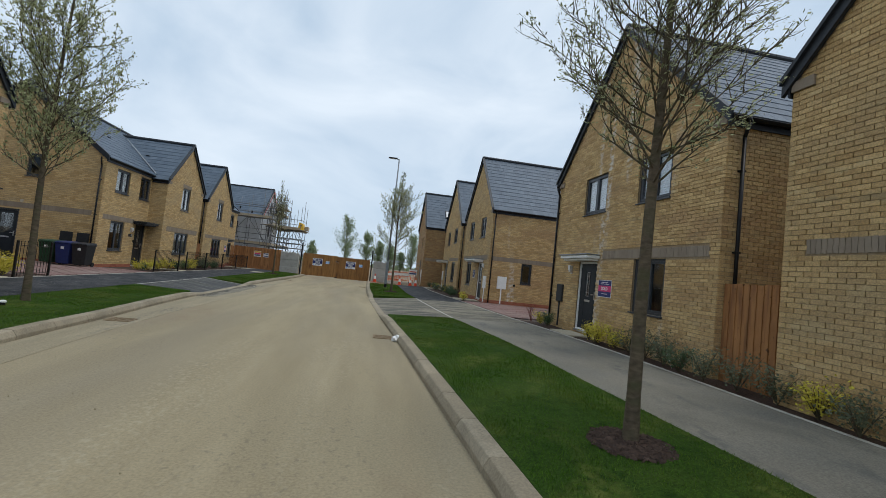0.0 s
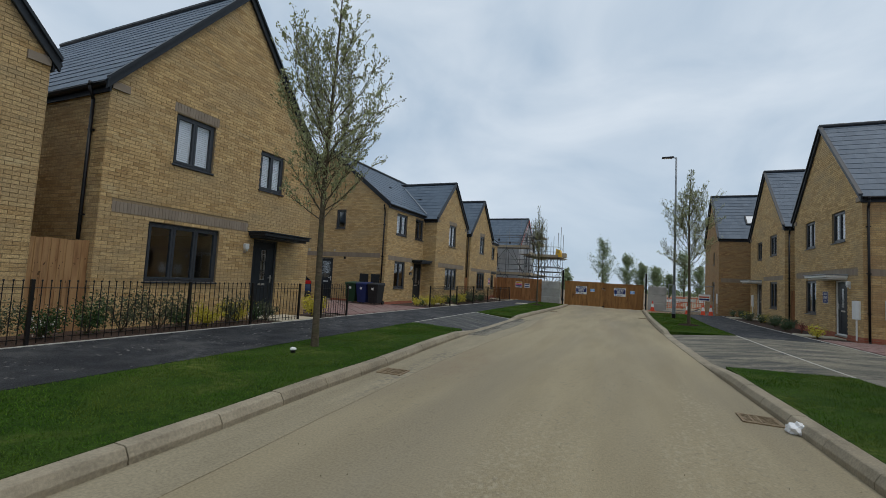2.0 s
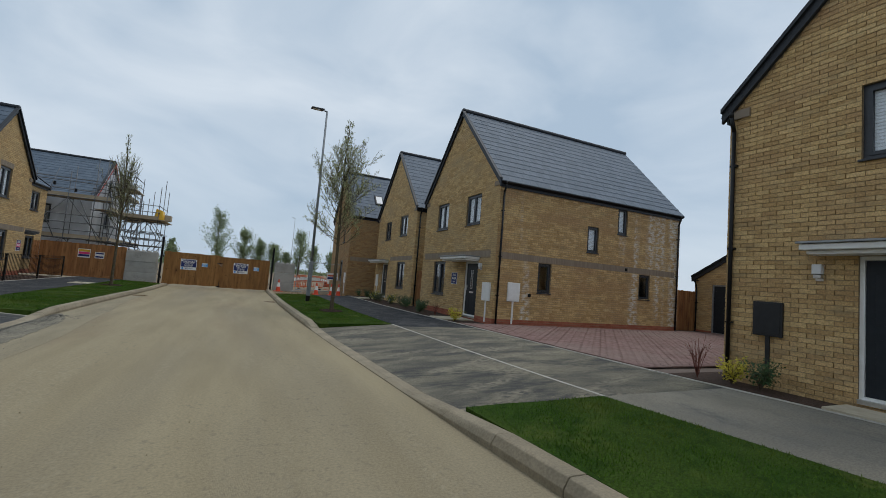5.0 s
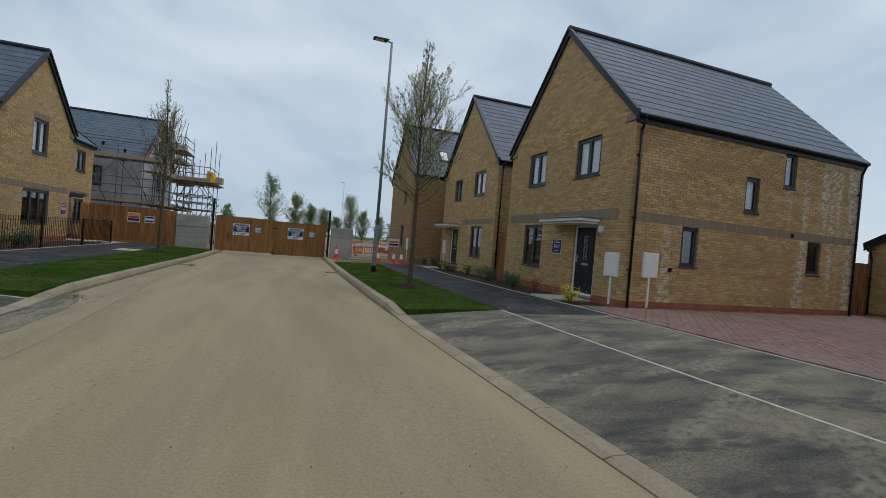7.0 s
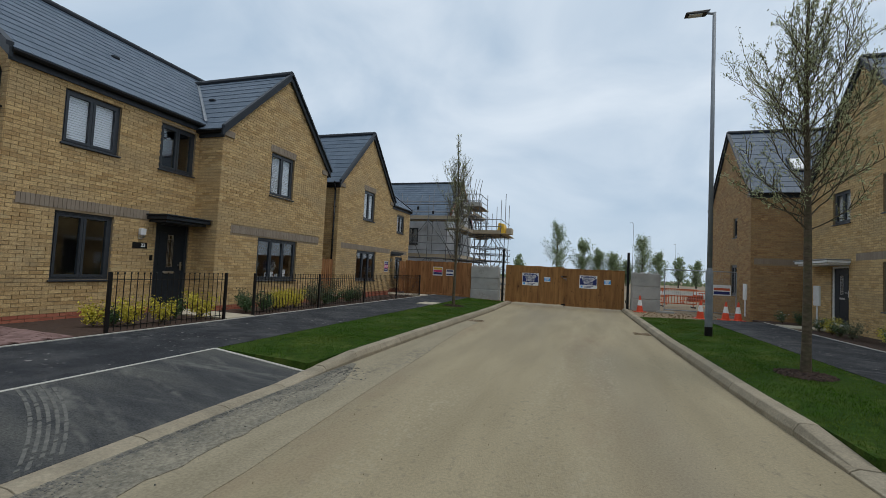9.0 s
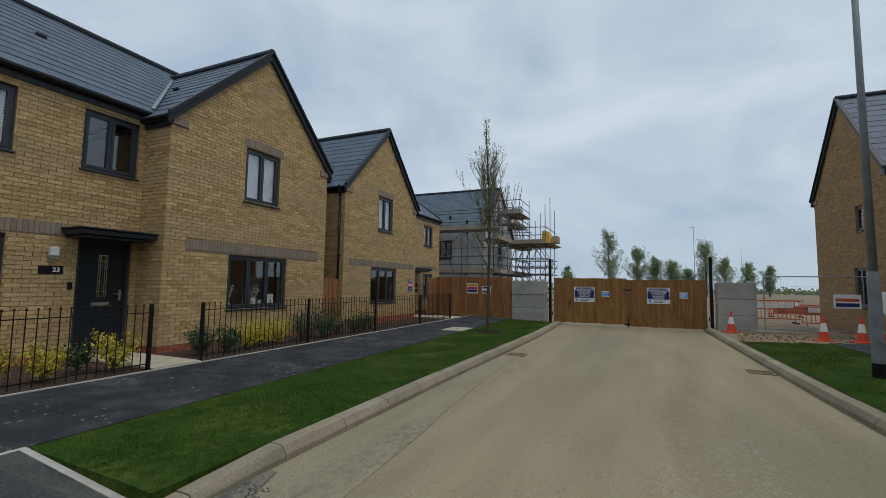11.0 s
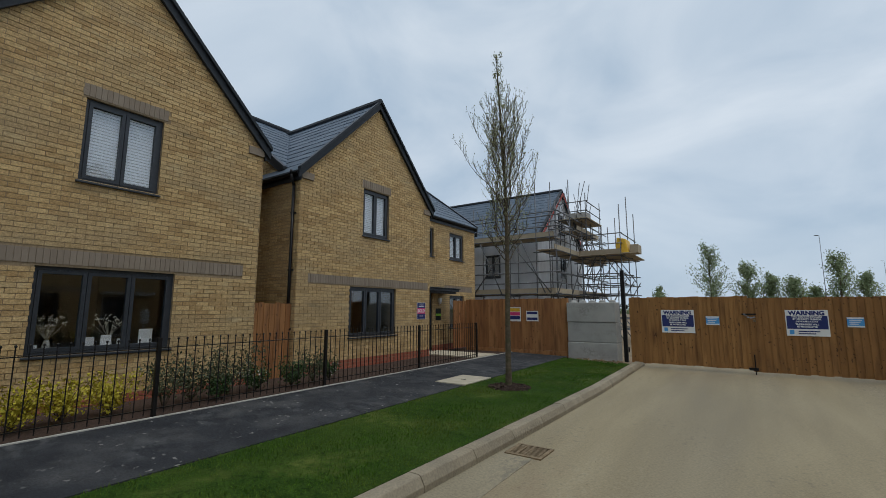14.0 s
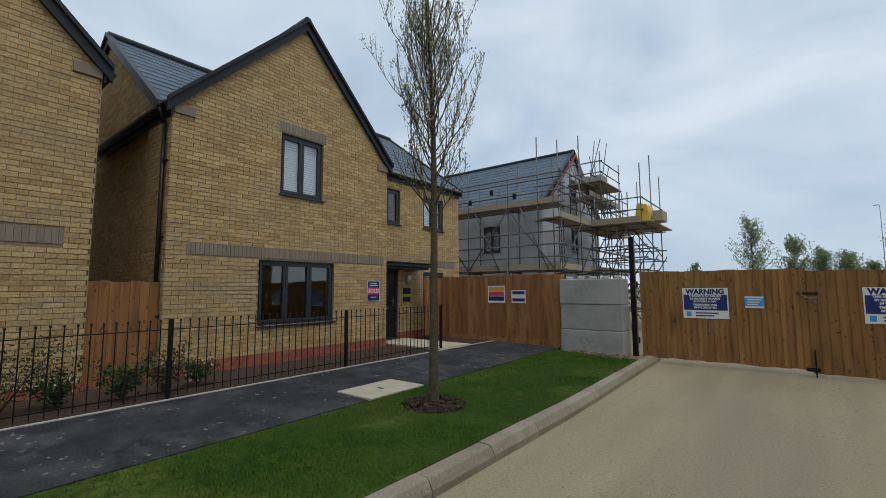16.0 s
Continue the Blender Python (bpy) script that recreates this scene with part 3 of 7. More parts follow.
def front_door(parent, W, s0, z0, s1, z1, hinge=1, glazed=True, pale_frame=False):
    door = part("door", Geo(), M_DOOR, parent, "dark grey composite front door")
    part("door_frame", frame_geo(W, s0, z0, s1, z1, 0.055, -0.13, -0.03), M_WHITE if pale_frame else M_FRAME, door, weld=True)
    g = Geo()
    W.box(g, s0 + 0.06, s1 - 0.06, -0.12, -0.06, z0 + 0.05, z1 - 0.06)
    for a, b in ((s0 + 0.16, s0 + 0.34), (s1 - 0.34, s1 - 0.16)):
        W.box(g, a, b, -0.06, -0.053, z0 + 0.2, z0 + 0.85)
        W.box(g, a, b, -0.06, -0.053, z0 + 1.05, z1 - 0.25)
    part("leaf", g, M_DOOR, door, bevel=0.003)
    mid = (s0 + s1) / 2
    if glazed:
        g = Geo()
        W.box(g, mid - 0.075, mid + 0.075, -0.058, -0.05, z0 + 1.0, z1 - 0.3)
        part("glazing", g, M_GLASS, door, "narrow leaded glass light")
        g = Geo()
        for s in (mid - 0.078, mid - 0.045, mid + 0.037, mid + 0.07):
            W.box(g, s, s + 0.008, -0.05, -0.046, z0 + 1.0, z1 - 0.3)
        for z in (z0 + 1.0, z0 + 1.1, z1 - 0.42, z1 - 0.31):
            W.box(g, mid - 0.078, mid + 0.078, -0.05, -0.045, z, z + 0.008)
        part("leading", g, M_CHROME, door)
    g = Geo()
    W.box(g, mid - 0.15, mid + 0.15, -0.06, -0.046, z0 + 0.84, z0 + 0.9)
    part("letter_plate", g, M_CHROME, door, bevel=0.004)
    hs = s1 - 0.13 if hinge > 0 else s0 + 0.13
    g = Geo()
    W.box(g, hs - 0.02, hs + 0.02, -0.06, -0.045, z0 + 0.92, z0 + 1.14)
    W.box(g, min(hs, hs - hinge * 0.12), max(hs, hs - hinge * 0.12), -0.02, -0.005, z0 + 1.05, z0 + 1.07)
    W.box(g, hs - 0.01, hs + 0.01, -0.05, -0.005, z0 + 1.05, z0 + 1.07)
    part("door_handle", g, M_CHROME, door)
    g = Geo()
    W.box(g, s0, s1, -0.13, 0.03, z0 - 0.05, z0 + 0.012)
    part("threshold", g, M_CHROME, door, "pale metal threshold")
    return door


def canopy(parent, W, s0, s1, z, material=M_TRIM, depth=0.62):
    c = part("door_canopy", W.box(Geo(), s0, s1, 0.008, depth, z, z + 0.09), material, parent, "flat dark canopy over the door" if material is M_TRIM else "flat white canopy over the door", bevel=0.012)
    part("canopy_roof", W.box(Geo(), s0 - 0.03, s1 + 0.03, 0.008, depth + 0.04, z + 0.094, z + 0.125), M_TRIM if material is M_TRIM else M_STEEL, c, bevel=0.008)
    part("canopy_soffit", W.box(Geo(), s0 + 0.06, s1 - 0.06, 0.008, depth - 0.08, z - 0.06, z - 0.004), material, c, bevel=0.01)
    return c


def downpipe(parent, W, s, ztop, zbot=0.3):
    g = Geo()
    g.tube(W.p(s, 0.07, zbot), W.p(s, 0.07, ztop - 0.35), 0.034, n=10)
    g.tube(W.p(s, 0.07, ztop - 0.35), W.p(s, 0.16, ztop - 0.1), 0.034, n=10)
    g.tube(W.p(s, 0.16, ztop - 0.1), W.p(s, 0.16, ztop), 0.034, n=10)
    g.tube(W.p(s, 0.07, zbot), W.p(s, 0.15, zbot - 0.1), 0.036, n=10)
    dp = part("downpipe", g, M_BLACK, parent, "black plastic downpipe", smooth=True)
    for z in (zbot + 0.9, zbot + 2.2, ztop - 1.0):
        part("pipe_clip", W.box(Geo(), s - 0.055, s + 0.055, 0.006, 0.09, z, z + 0.035), M_BLACK, dp)
    return dp


TILE_SINGLES = []


def roof_slope(parent, A, B, up, rows_len, gauge=0.33, tw=0.30, singles=False):
    """A tiled slope: eave from A to B, `up` the unit way up the slope, rows_len its length."""
    A, B, up = Vector(A), Vector(B), Vector(up).normalized()
    along = (B - A).normalized()
    nrm = along.cross(up).normalized()
    if nrm.z < 0:
        nrm = -nrm
    ln = (B - A).length
    P = lambda s, t, h: A + along * s + up * t + nrm * h
    g = Geo()
    g.hexa([P(0, 0, -0.07), P(ln, 0, -0.07), P(ln, rows_len, -0.07), P(0, rows_len, -0.07), P(0, 0, 0), P(ln, 0, 0), P(ln, rows_len, 0), P(0, rows_len, 0)])
    deck = part("roof", g, M_SLATE, parent)
    g = Geo()
    n = math.ceil(rows_len / gauge)
    lone = []
    rng = random.Random(5)
    for r in range(n):
        t0, t1 = r * gauge - (0.04 if r == 0 else 0), min((r + 1) * gauge + 0.02, rows_len)
        s = -0.15 * (r % 2)
        while s < ln:
            a, b = max(0, s + 0.0025), min(ln, s + tw - 0.0025)
            if b - a > 0.02:
                h = 0.018 + rng.uniform(-0.002, 0.0025)
                if singles and b - a > tw - 0.006 and 0 < r < n - 1 and len(lone) < 300:
                    lone.append((a, t0))
                    s += tw
                    continue
                g.hexa([P(a, t0, 0.001), P(b, t0, 0.001), P(b, t1, 0.001), P(a, t1, 0.001), P(a, t0, h), P(b, t0, h), P(b, t1, 0.006), P(a, t1, 0.006)], skip=(0, 4))
            s += tw
    part("roof_tiling", g, M_SLATE, deck, kind="stuff")
    if lone:
        TILE_SINGLES.append((deck, P, lone, tw - 0.005, gauge + 0.02))
    return deck


def ridge(parent, a, b):
    """Half-round ridge tiles."""
    a, b = Vector(a), Vector(b)
    g, n = Geo(), max(1, round((b - a).length / 0.45))
    for i in range(n):
        g.tube(a.lerp(b, i / n + 0.0004), a.lerp(b, (i + 1) / n - 0.0004), 0.095, 0.092, n=10)
    return part("ridge_tiling", g, M_TRIM, parent, kind="stuff")


def verge(parent, pts, n, depth=0.2):
    """Dry verge and bargeboard along a gable's rake; n: outward."""
    n = Vector(n)
    for a, b in zip(pts, pts[1:]):
        a, b = Vector(a), Vector(b)
        up = Vector((0, 0, 1))
        for nm, h0, h1, o in (("bargeboard", -depth, -0.017, 0.045), ("verge_cap", -0.015, 0.065, 0.095)):
            g = Geo()
            g.hexa([a + up * h0 - n * 0.02, b + up * h0 - n * 0.02, b + up * h0 + n * o, a + up * h0 + n * o, a + up * h1 - n * 0.02, b + up * h1 - n * 0.02, b + up * h1 + n * o, a + up * h1 + n * o])
            part(nm, g, M_TRIM, parent)


def gutter(parent, a, b, n):
    a, b, n = Vector(a), Vector(b), Vector(n)
    g = Geo()
    z = Vector((0, 0, 1))
    prof = [(0.02, 0.0), (0.13, 0.0), (0.145, -0.03), (0.12, -0.075), (0.06, -0.09), (0.02, -0.075)]
    i = len(g.v)
    for c in (a, b):
        g.v += [tuple(c + n * d + z * h) for d, h in prof]
    k = len(prof)
    for j in range(k):
        g.f.append((i + j, i + (j + 1) % k, i + k + (j + 1) % k, i + k + j))
    g.f += [tuple(range(k)), tuple(range(2 * k - 1, k - 1, -1))]
    ob = part("gutter", g, M_BLACK, parent, "black plastic eaves gutter")
    f = Geo()
    f.hexa([a - z * 0.19 + n * 0.001, b - z * 0.19 + n * 0.001, b - z * 0.19 + n * 0.03, a - z * 0.19 + n * 0.03, a - z * 0.005 + n * 0.001, b - z * 0.005 + n * 0.001, b - z * 0.005 + n * 0.03, a - z * 0.005 + n * 0.03])
    part("fascia", f, M_TRIM, ob)
    return ob

# ---- ground ----
def along(ys, xs):
    """A ground line: x as a function of y through the given places."""
    return lambda y: float(np.interp(y, ys, xs))


kl = along((-24, 3.5, 5.4, 6.8, 8.65, 10, 11, 12.5, 14.3, 17, 19, 22, 26, 30, 33, 38), (-1.95, -3.2, -3.33, -3.46, -3.56, -3.69, -3.8, -3.91, -4.0, -4.03, -4.1, -4.14, -4.12, -4.04, -4.0, -4.1))
kr = along((-24, 2, 5, 8, 12.5, 18, 22, 27, 38), (3.85, 2.72, 2.55, 2.37, 2.05, 1.72, 1.54, 1.42, 1.36))
plf = along((-24, 5, 10, 25, 38), (-5.2, -5.55, -5.7, -5.95, -6.1))
prf = along((-24, 2, 5.6, 7.6, 9.5, 12.8, 16, 20.4, 24, 38), (5.7, 5.1, 4.9, 4.83, 4.64, 4.2, 3.99, 3.79, 3.63, 3.68))
prb = along((-24, 6, 8.1, 11.4, 13.5, 16, 18, 20.7, 24, 28, 38), (7.4, 7.11, 7.11, 6.9, 6.62, 6.44, 6.34, 6.16, 5.9, 5.72, 5.7))
seam = along((-24, 4.5, 6, 8.4, 9.8, 13.2, 17.7, 20.3, 23, 24.2, 26.7, 29), (-1.3, -2.56, -2.7, -2.87, -2.95, -3.0, -2.92, -3.14, -3.31, -3.44, -3.57, -3.6))


def const(v):
    return lambda y: v


def sheet(name, xa, xb, ya, yb, za, zb, material, label, category="ground", depth=0.12, nx=4, step=1.0, wob=0.0):
    """A slab of ground between two lines x = xa(y) and xb(y)."""
    g = Geo()
    ny = max(1, round((yb - ya) / step))
    for j in range(ny + 1):
        y = ya + (yb - ya) * j / ny
        for i in range(nx + 1):
            f = i / nx
            g.v.append((xa(y) + (xb(y) - xa(y)) * f, y, za + (zb - za) * f + (noise.noise((xa(y) + i * 1.3, y * 0.8, 3.1)) * wob if 0 < i < nx else 0)))
    w = nx + 1
    top = len(g.v)
    g.v += [(x, y, z - depth) for x, y, z in g.v]
    up = xb(ya) > xa(ya)
    for j in range(ny):
        for i in range(nx):
            q = (j * w + i, j * w + i + 1, (j + 1) * w + i + 1, (j + 1) * w + i)
            g.f.append(q if up else q[::-1])
    edge = [i for i in range(w)] + [j * w + nx for j in range(1, ny + 1)] + [ny * w + i for i in range(nx - 1, -1, -1)] + [j * w for j in range(ny - 1, 0, -1)]
    for a, b in zip(edge, edge[1:] + edge[:1]):
        q = (a, a + top, b + top, b)
        g.f.append(q if up else q[::-1])
    return tagged(part(name, g, material), label, category, kind="structure")


YA, YB = -24.0, 37.7
off = lambda f, d: (lambda y: f(y) + d)
g = Geo()
N = 24
for j in range(N + 1):
    for i in range(N + 1):
        x, y = -1500 + 3000 * i / N, -1500 + 3000 * j / N
        g.v.append((x, y, -0.06 if abs(x) < 200 and abs(y) < 200 else -1.5))
for j in range(N):
    for i in range(N):
        a = j * (N + 1) + i
        g.f.append((a, a + 1, a + N + 2, a + N + 1))
tagged(part("ground", g, M_SOIL), "brown disturbed building-site soil reaching the horizon", "ground", kind="structure")
sheet("road", kl, kr, YA, YB + 14, 0.0, 0.0, M_ROAD, "dusty pale concrete-coloured road between kerbs", "road", nx=10, wob=0.002)
sheet("road_channel", kl, seam, YA, 29.0, 0.005, 0.005, M_CHANNEL, "greyer strip of road along the kerb", "road", nx=1, depth=0.02)
Y1, Y2, Y3, Y4 = 14.3, 20.65, 12.5, 20.0
V0, V1, P0, P1 = 0.15, 0.205, 0.2, 0.235
verges = []
for k, (a, b) in enumerate(((YA, Y1), (Y2, 37.0))):
    verges.append((sheet(f"verge_left_{k + 1}", off(kl, -0.14), plf, a, b, V0, V1, M_TURF, "mown green grass verge beside the kerb", "grass verge", wob=0.02), off(kl, -0.15), plf, a, b))
for k, (a, b) in enumerate(((YA, Y3), (Y4, 33.4))):
    verges.append((sheet(f"verge_right_{k + 1}", off(kr, 0.17), prf, a, b, V0, V1, M_TURF, "mown green grass verge beside the kerb", "grass verge", wob=0.02), off(kr, 0.19), prf, a, b))
def crack(y):
    return float(np.interp(y, (14.2, 14.6, 16, 17.5, 19, 19.8, 20.8, 21.6), (-3.95, -3.45, -3.5, -3.42, -3.5, -3.52, -3.7, -4.0))) + 0.05 * noise.noise((0, y * 3.1, 7)) + 0.03 * noise.noise((0, y * 11, 2))


sheet("gravel_strip", kl, crack, 14.25, 21.55, 0.014, 0.011, M_GRIT, "broken dark gravel and grit along the dropped kerb", "gravel", nx=6, step=0.08, depth=0.012, wob=0.012)
sheet("crossover_left", off(kl, -0.14), plf, Y1, Y2, 0.035, P0, M_TARMAC_MID, "dusty dark asphalt vehicle crossover", "crossover")
sheet("crossover_right", off(kr, 0.17), prf, Y3, Y4, 0.035, P0, M_TARMAC_DUST, "dusty dark asphalt vehicle crossover", "crossover")
sheet("pavement_left", off(plf, -0.05), const(-8.0), YA, 37.5, P0, P1, M_TARMAC, "dark asphalt footway with pale scuffs", "pavement")
sheet("pavement_right_1", off(prf, 0.0), prb, YA, Y3, P0, P1, M_PAVE, "pale dusty asphalt footway", "pavement")
sheet("pavement_right_3", off(prf, 0.05), prb, Y3, 19.5, P0, P1, M_TARMAC_DUST, "dusty grey asphalt footway", "pavement")
sheet("pavement_right_2", off(prf, 0.05), prb, 19.5, 33.8, P0, P1, M_TARMAC, "dark asphalt footway", "pavement")
sheet("edging_left", plf, off(plf, -0.05), Y1, Y2, P0 + 0.004, P0 + 0.004, M_EDGE, "pale concrete footway edging", "edging", nx=1)
sheet("edging_right", prf, off(prf, 0.05), Y3, Y4, P0 + 0.004, P0 + 0.004, M_EDGE, "pale concrete footway edging", "edging", nx=1)
sheet("edging_verge_end", off(kl, -0.14), plf, Y2 - 0.06, Y2, 0.042, P0 + 0.006, M_EDGE, "pale concrete edging where the crossover meets the verge", "edging", nx=6, step=0.06)
sheet("edging_left_back", const(-8.0), const(-8.05), YA, 37.5, P1 + 0.012, P1 + 0.012, M_EDGE, "pale concrete edging behind the footway", "edging", nx=1)
sheet("edging_right_back", prb, off(prb, 0.05), YA, 33.8, P1 + 0.012, P1 + 0.012, M_EDGE, "pale concrete edging behind the footway", "edging", nx=1)
sheet("bed_left_1", const(-8.05), const(-30), YA, 13.9, 0.22, 0.27, M_BARK, "brown bark-mulched planting bed", "planting bed", nx=12, wob=0.03)
sheet("bed_left_2", const(-8.05), const(-30), 20.05, 44.0, 0.22, 0.26, M_BARK, "brown bark-mulched planting bed", "planting bed", nx=12, wob=0.03)
sheet("bed_right_1", off(prb, 0.05), const(30), YA, 13.6, 0.22, 0.27, M_BARK, "brown bark-mulched planting bed", "planting bed", nx=12, wob=0.03)
sheet("bed_right_2", off(prb, 0.05), const(30), 21.0, 35.0, 0.22, 0.27, M_BARK, "brown bark-mulched planting bed", "planting bed", nx=12, wob=0.03)
sheet("site_dirt", off(kr, 0.17), const(5.5), 33.4, 44.0, 0.11, 0.13, M_SOIL, "bare brown dirt and rubble beside the gates", "dirt", nx=8, step=0.5, wob=0.05)
sheet("site_dirt_left", off(kl, -0.14), const(-8.0), 37.0, 44.0, 0.11, 0.13, M_SOIL, "bare brown dirt by the concrete blocks", "dirt", nx=8, step=0.5, wob=0.04)
sheet("drive_left_bed", const(-8.05), const(-27), 13.9, 20.05, 0.22, 0.25, M_SAND, "sand bed of a block-paved drive", "drive", nx=4)
sheet("drive_right_bed", off(prb, 0.05), const(22), 13.6, 21.0, 0.22, 0.25, M_SAND, "sand bed of a block-paved drive", "drive", nx=4)

# kerbstones, one object each
KH = 0.148


def kerb(name, fx, out, drops):
    k = thing(name, "line of pale precast concrete kerbstones", "kerb", kind="structure")
    top = lambda y: max(0.035, KH - (KH - 0.035) * max(max(0, min(1, (y - a) / 0.9)) * max(0, min(1, (b - y) / 0.9)) for a, b in drops))
    y = -24.0
    first, turn0, rk = None, 0.0, random.Random(6)
    while y < 37.6:
        z0, z1 = top(y + 0.02), top(y + 0.88)
        g = Geo()
        x0, x1 = fx(y), fx(y + 0.9)
        ya, yb = y + 0.004, y + 0.911
        w = (0.17 if out > 0 else 0.14) * out
        tilt = 0.055 * out
        turn = math.atan2(x0 - x1, 0.9)
        if abs(z0 - KH) + abs(z1 - KH) < 1e-4 and first:
            clone(first, Matrix.Translation((x0, y, rk.uniform(-0.003, 0.003))) @ Matrix.Rotation(turn - turn0, 4, "Z") @ Matrix.Translation((-fx(-24.0), 24.0, 0)))
        else:
            for x_, y_, zt in ((x0, ya, z0), (x1, yb, z1)):
                g.v += [(x_ - tilt, y_, -0.06), (x_ - tilt, y_, zt * 0.42), (x_ - tilt * 0.15, y_, zt - 0.008), (x_ + w * 0.1, y_, zt), (x_ + w, y_, zt), (x_ + w, y_, -0.06)]
            ring = [tuple(reversed(range(6))), tuple(range(6, 12))] + [(a, (a + 1) % 6, (a + 1) % 6 + 6, a + 6) for a in range(6)]
            g.f += ring if out < 0 else [q[::-1] for q in ring]
            ob = part("kerbstone", g, M_KERB, k, bevel=0.006)
            if first is None and abs(z0 - KH) < 1e-4:
                first, turn0 = ob, turn
        y += 0.915


kerb("kerb_left", kl, -1, ((Y1 - 0.3, Y2 + 0.6),))
kerb("kerb_right", kr, 1, ((Y3 - 0.3, Y4 + 0.6),))


def gully(x, y, turn=0.0):
    t = thing("road_gully", "rusty cast-iron gully grate in the road by the kerb", "drain grate", "road gullies", at=(x, y, 0))
    t.rotation_euler = (0, 0, turn)
    g = Geo()
    for a in ((-0.22, -0.21, 0.22, -0.17), (-0.22, 0.17, 0.22, 0.21), (-0.22, -0.17, -0.18, 0.17), (0.18, -0.17, 0.22, 0.17)):
        g.box(a[0], a[1], -0.03, a[2], a[3], 0.018)
    part("frame", g, M_IRON, t, bevel=0.003)
    # solid near-black slab paints the shade below the bars; no hollow
    part("pit_shade", Geo().box(-0.18, -0.17, 0.001, 0.18, 0.17, 0.009), M_SHADE_BLACK, t)
    for i in range(8):
        part("bar", Geo().box(-0.18, -0.155 + i * 0.04, 0.004, 0.18, -0.138 + i * 0.04, 0.018), M_IRON, t)
    for x0 in (-0.012, -0.1):
        part("rib", Geo().box(x0, -0.17, 0.0045, x0 + 0.02, 0.17, 0.0195), M_IRON, t)


gully(-3.22, 8.6, 0.08)
gully(1.98, 9.0)
gully(-3.72, 28.85)
gully(1.1, 29.0)

# ---- houses ----
def floors(parent, x0, y0, x1, y1, zs):
    for z in zs:
        part("floor_slab", Geo().box(x0, y0, z, x1, y1, z + 0.12), M_PLASTER, parent)


def tri(y0, y1, zb, eave, apex):
    return [(0, eave), ((y1 - y0) / 2, apex), (y1 - y0, eave)]


def gable_roof(h, x0, x1, y0, y1, eave, apex, fn, over=0.12, singles=False):
    """Ridge along x between x0 (front) and x1; fn: the front's outward normal in x."""
    yc, hw = (y0 + y1) / 2, (y1 - y0) / 2
    sl = (apex - eave) / hw
    L = math.hypot(hw + over, (hw + over) * sl)
    a, b = x0 + fn * 0.05, x1
    lift = 0.085
    for sgn, ye in ((1, y0 - over), (-1, y1 + over)):
        ze = eave - over * sl + lift
        roof_slope(h, (a, ye, ze), (b, ye, ze), (0, sgn, sl), L, singles=singles and sgn > 0)
        gutter(h, (a, ye + sgn * 0.1, ze - 0.02), (b, ye + sgn * 0.1, ze - 0.02), (0, -sgn, 0))
    ridge(h, (a + fn * 0.05, yc, apex + lift + 0.03), (b, yc, apex + lift + 0.03))
    zt = lift + 0.015
    verge(h, [(a, y0 - over, eave - over * sl + zt), (a, yc, apex + zt), (a, y1 + over, eave - over * sl + zt)], (fn, 0, 0))


def signboard(parent, W, s, z, w, hgt, d=0.01):
    b = part("sign_board", W.box(Geo(), s - w / 2, s + w / 2, d, d + 0.012, z - hgt / 2, z + hgt / 2), M_NAVY, parent, bevel=0.002)
    return b


def sold_sign(W, s, z, w, hgt, pink=True):
    t = thing("sold_sign", "navy and pink SOLD plot sign screwed to the brick wall", "sign", "plot signs")
    b = part("board", W.box(Geo(), s - w / 2, s + w / 2, 0.012, 0.02, z - hgt / 2, z + hgt / 2), M_WHITE, t, bevel=0.002)
    part("face", W.box(Geo(), s - w / 2 + 0.015, s + w / 2 - 0.015, 0.0205, 0.022, z - hgt / 2 + 0.015, z + hgt / 2 - 0.015), M_NAVY, t)
    part("stripe", W.box(Geo(), s - w / 2 + 0.015, s + w / 2 - 0.015, 0.0225, 0.024, z - hgt * 0.17, z + hgt * 0.17), M_PINK if pink else M_NAVY, t)
    writing("SOLD", hgt * 0.27, M_WHITE, t, W.m(s, 0.0252, z))
    for k, (zz, ww) in enumerate(((0.36, 0.5), (0.27, 0.62), (-0.3, 0.4))):
        part("text_bar", W.box(Geo(), s - ww * w / 2, s + ww * w / 2, 0.0225, 0.0235, z + zz * hgt - 0.008, z + zz * hgt + 0.008), M_WHITE, t)


def wall_lamp(parent, W, s, z):
    l = part("wall_lamp", W.box(Geo(), s - 0.05, s + 0.05, 0.006, 0.03, z - 0.12, z + 0.12), M_CHROME, parent, "small opal wall lantern by the door", bevel=0.004)
    part("lamp_cover", W.box(Geo(), s - 0.065, s + 0.065, 0.03, 0.12, z - 0.02, z + 0.13), M_LENS_GLARE, l, bevel=0.012)
    part("lamp_base", W.box(Geo(), s - 0.05, s + 0.05, 0.03, 0.1, z - 0.08, z - 0.024), M_CHROME, l, bevel=0.006)


def meter_box(parent, W, s0, s1, z0, z1, material=M_WHITE, pipe=True, zg=0.28):
    b = part("meter_box", W.box(Geo(), s0, s1, 0.006, 0.06, z0, z1), material, parent, "white plastic meter box" if material is M_WHITE else "dark meter box", bevel=0.01)
    part("meter_door", W.box(Geo(), s0 + 0.03, s1 - 0.03, 0.0605, 0.068, z0 + 0.03, z1 - 0.03), material, b, bevel=0.003)
    if pipe:
        m = (s0 + s1) / 2
        part("meter_pipe", W.box(Geo(), m - 0.03, m + 0.03, 0.006, 0.045, zg, z0), material, b, bevel=0.006)


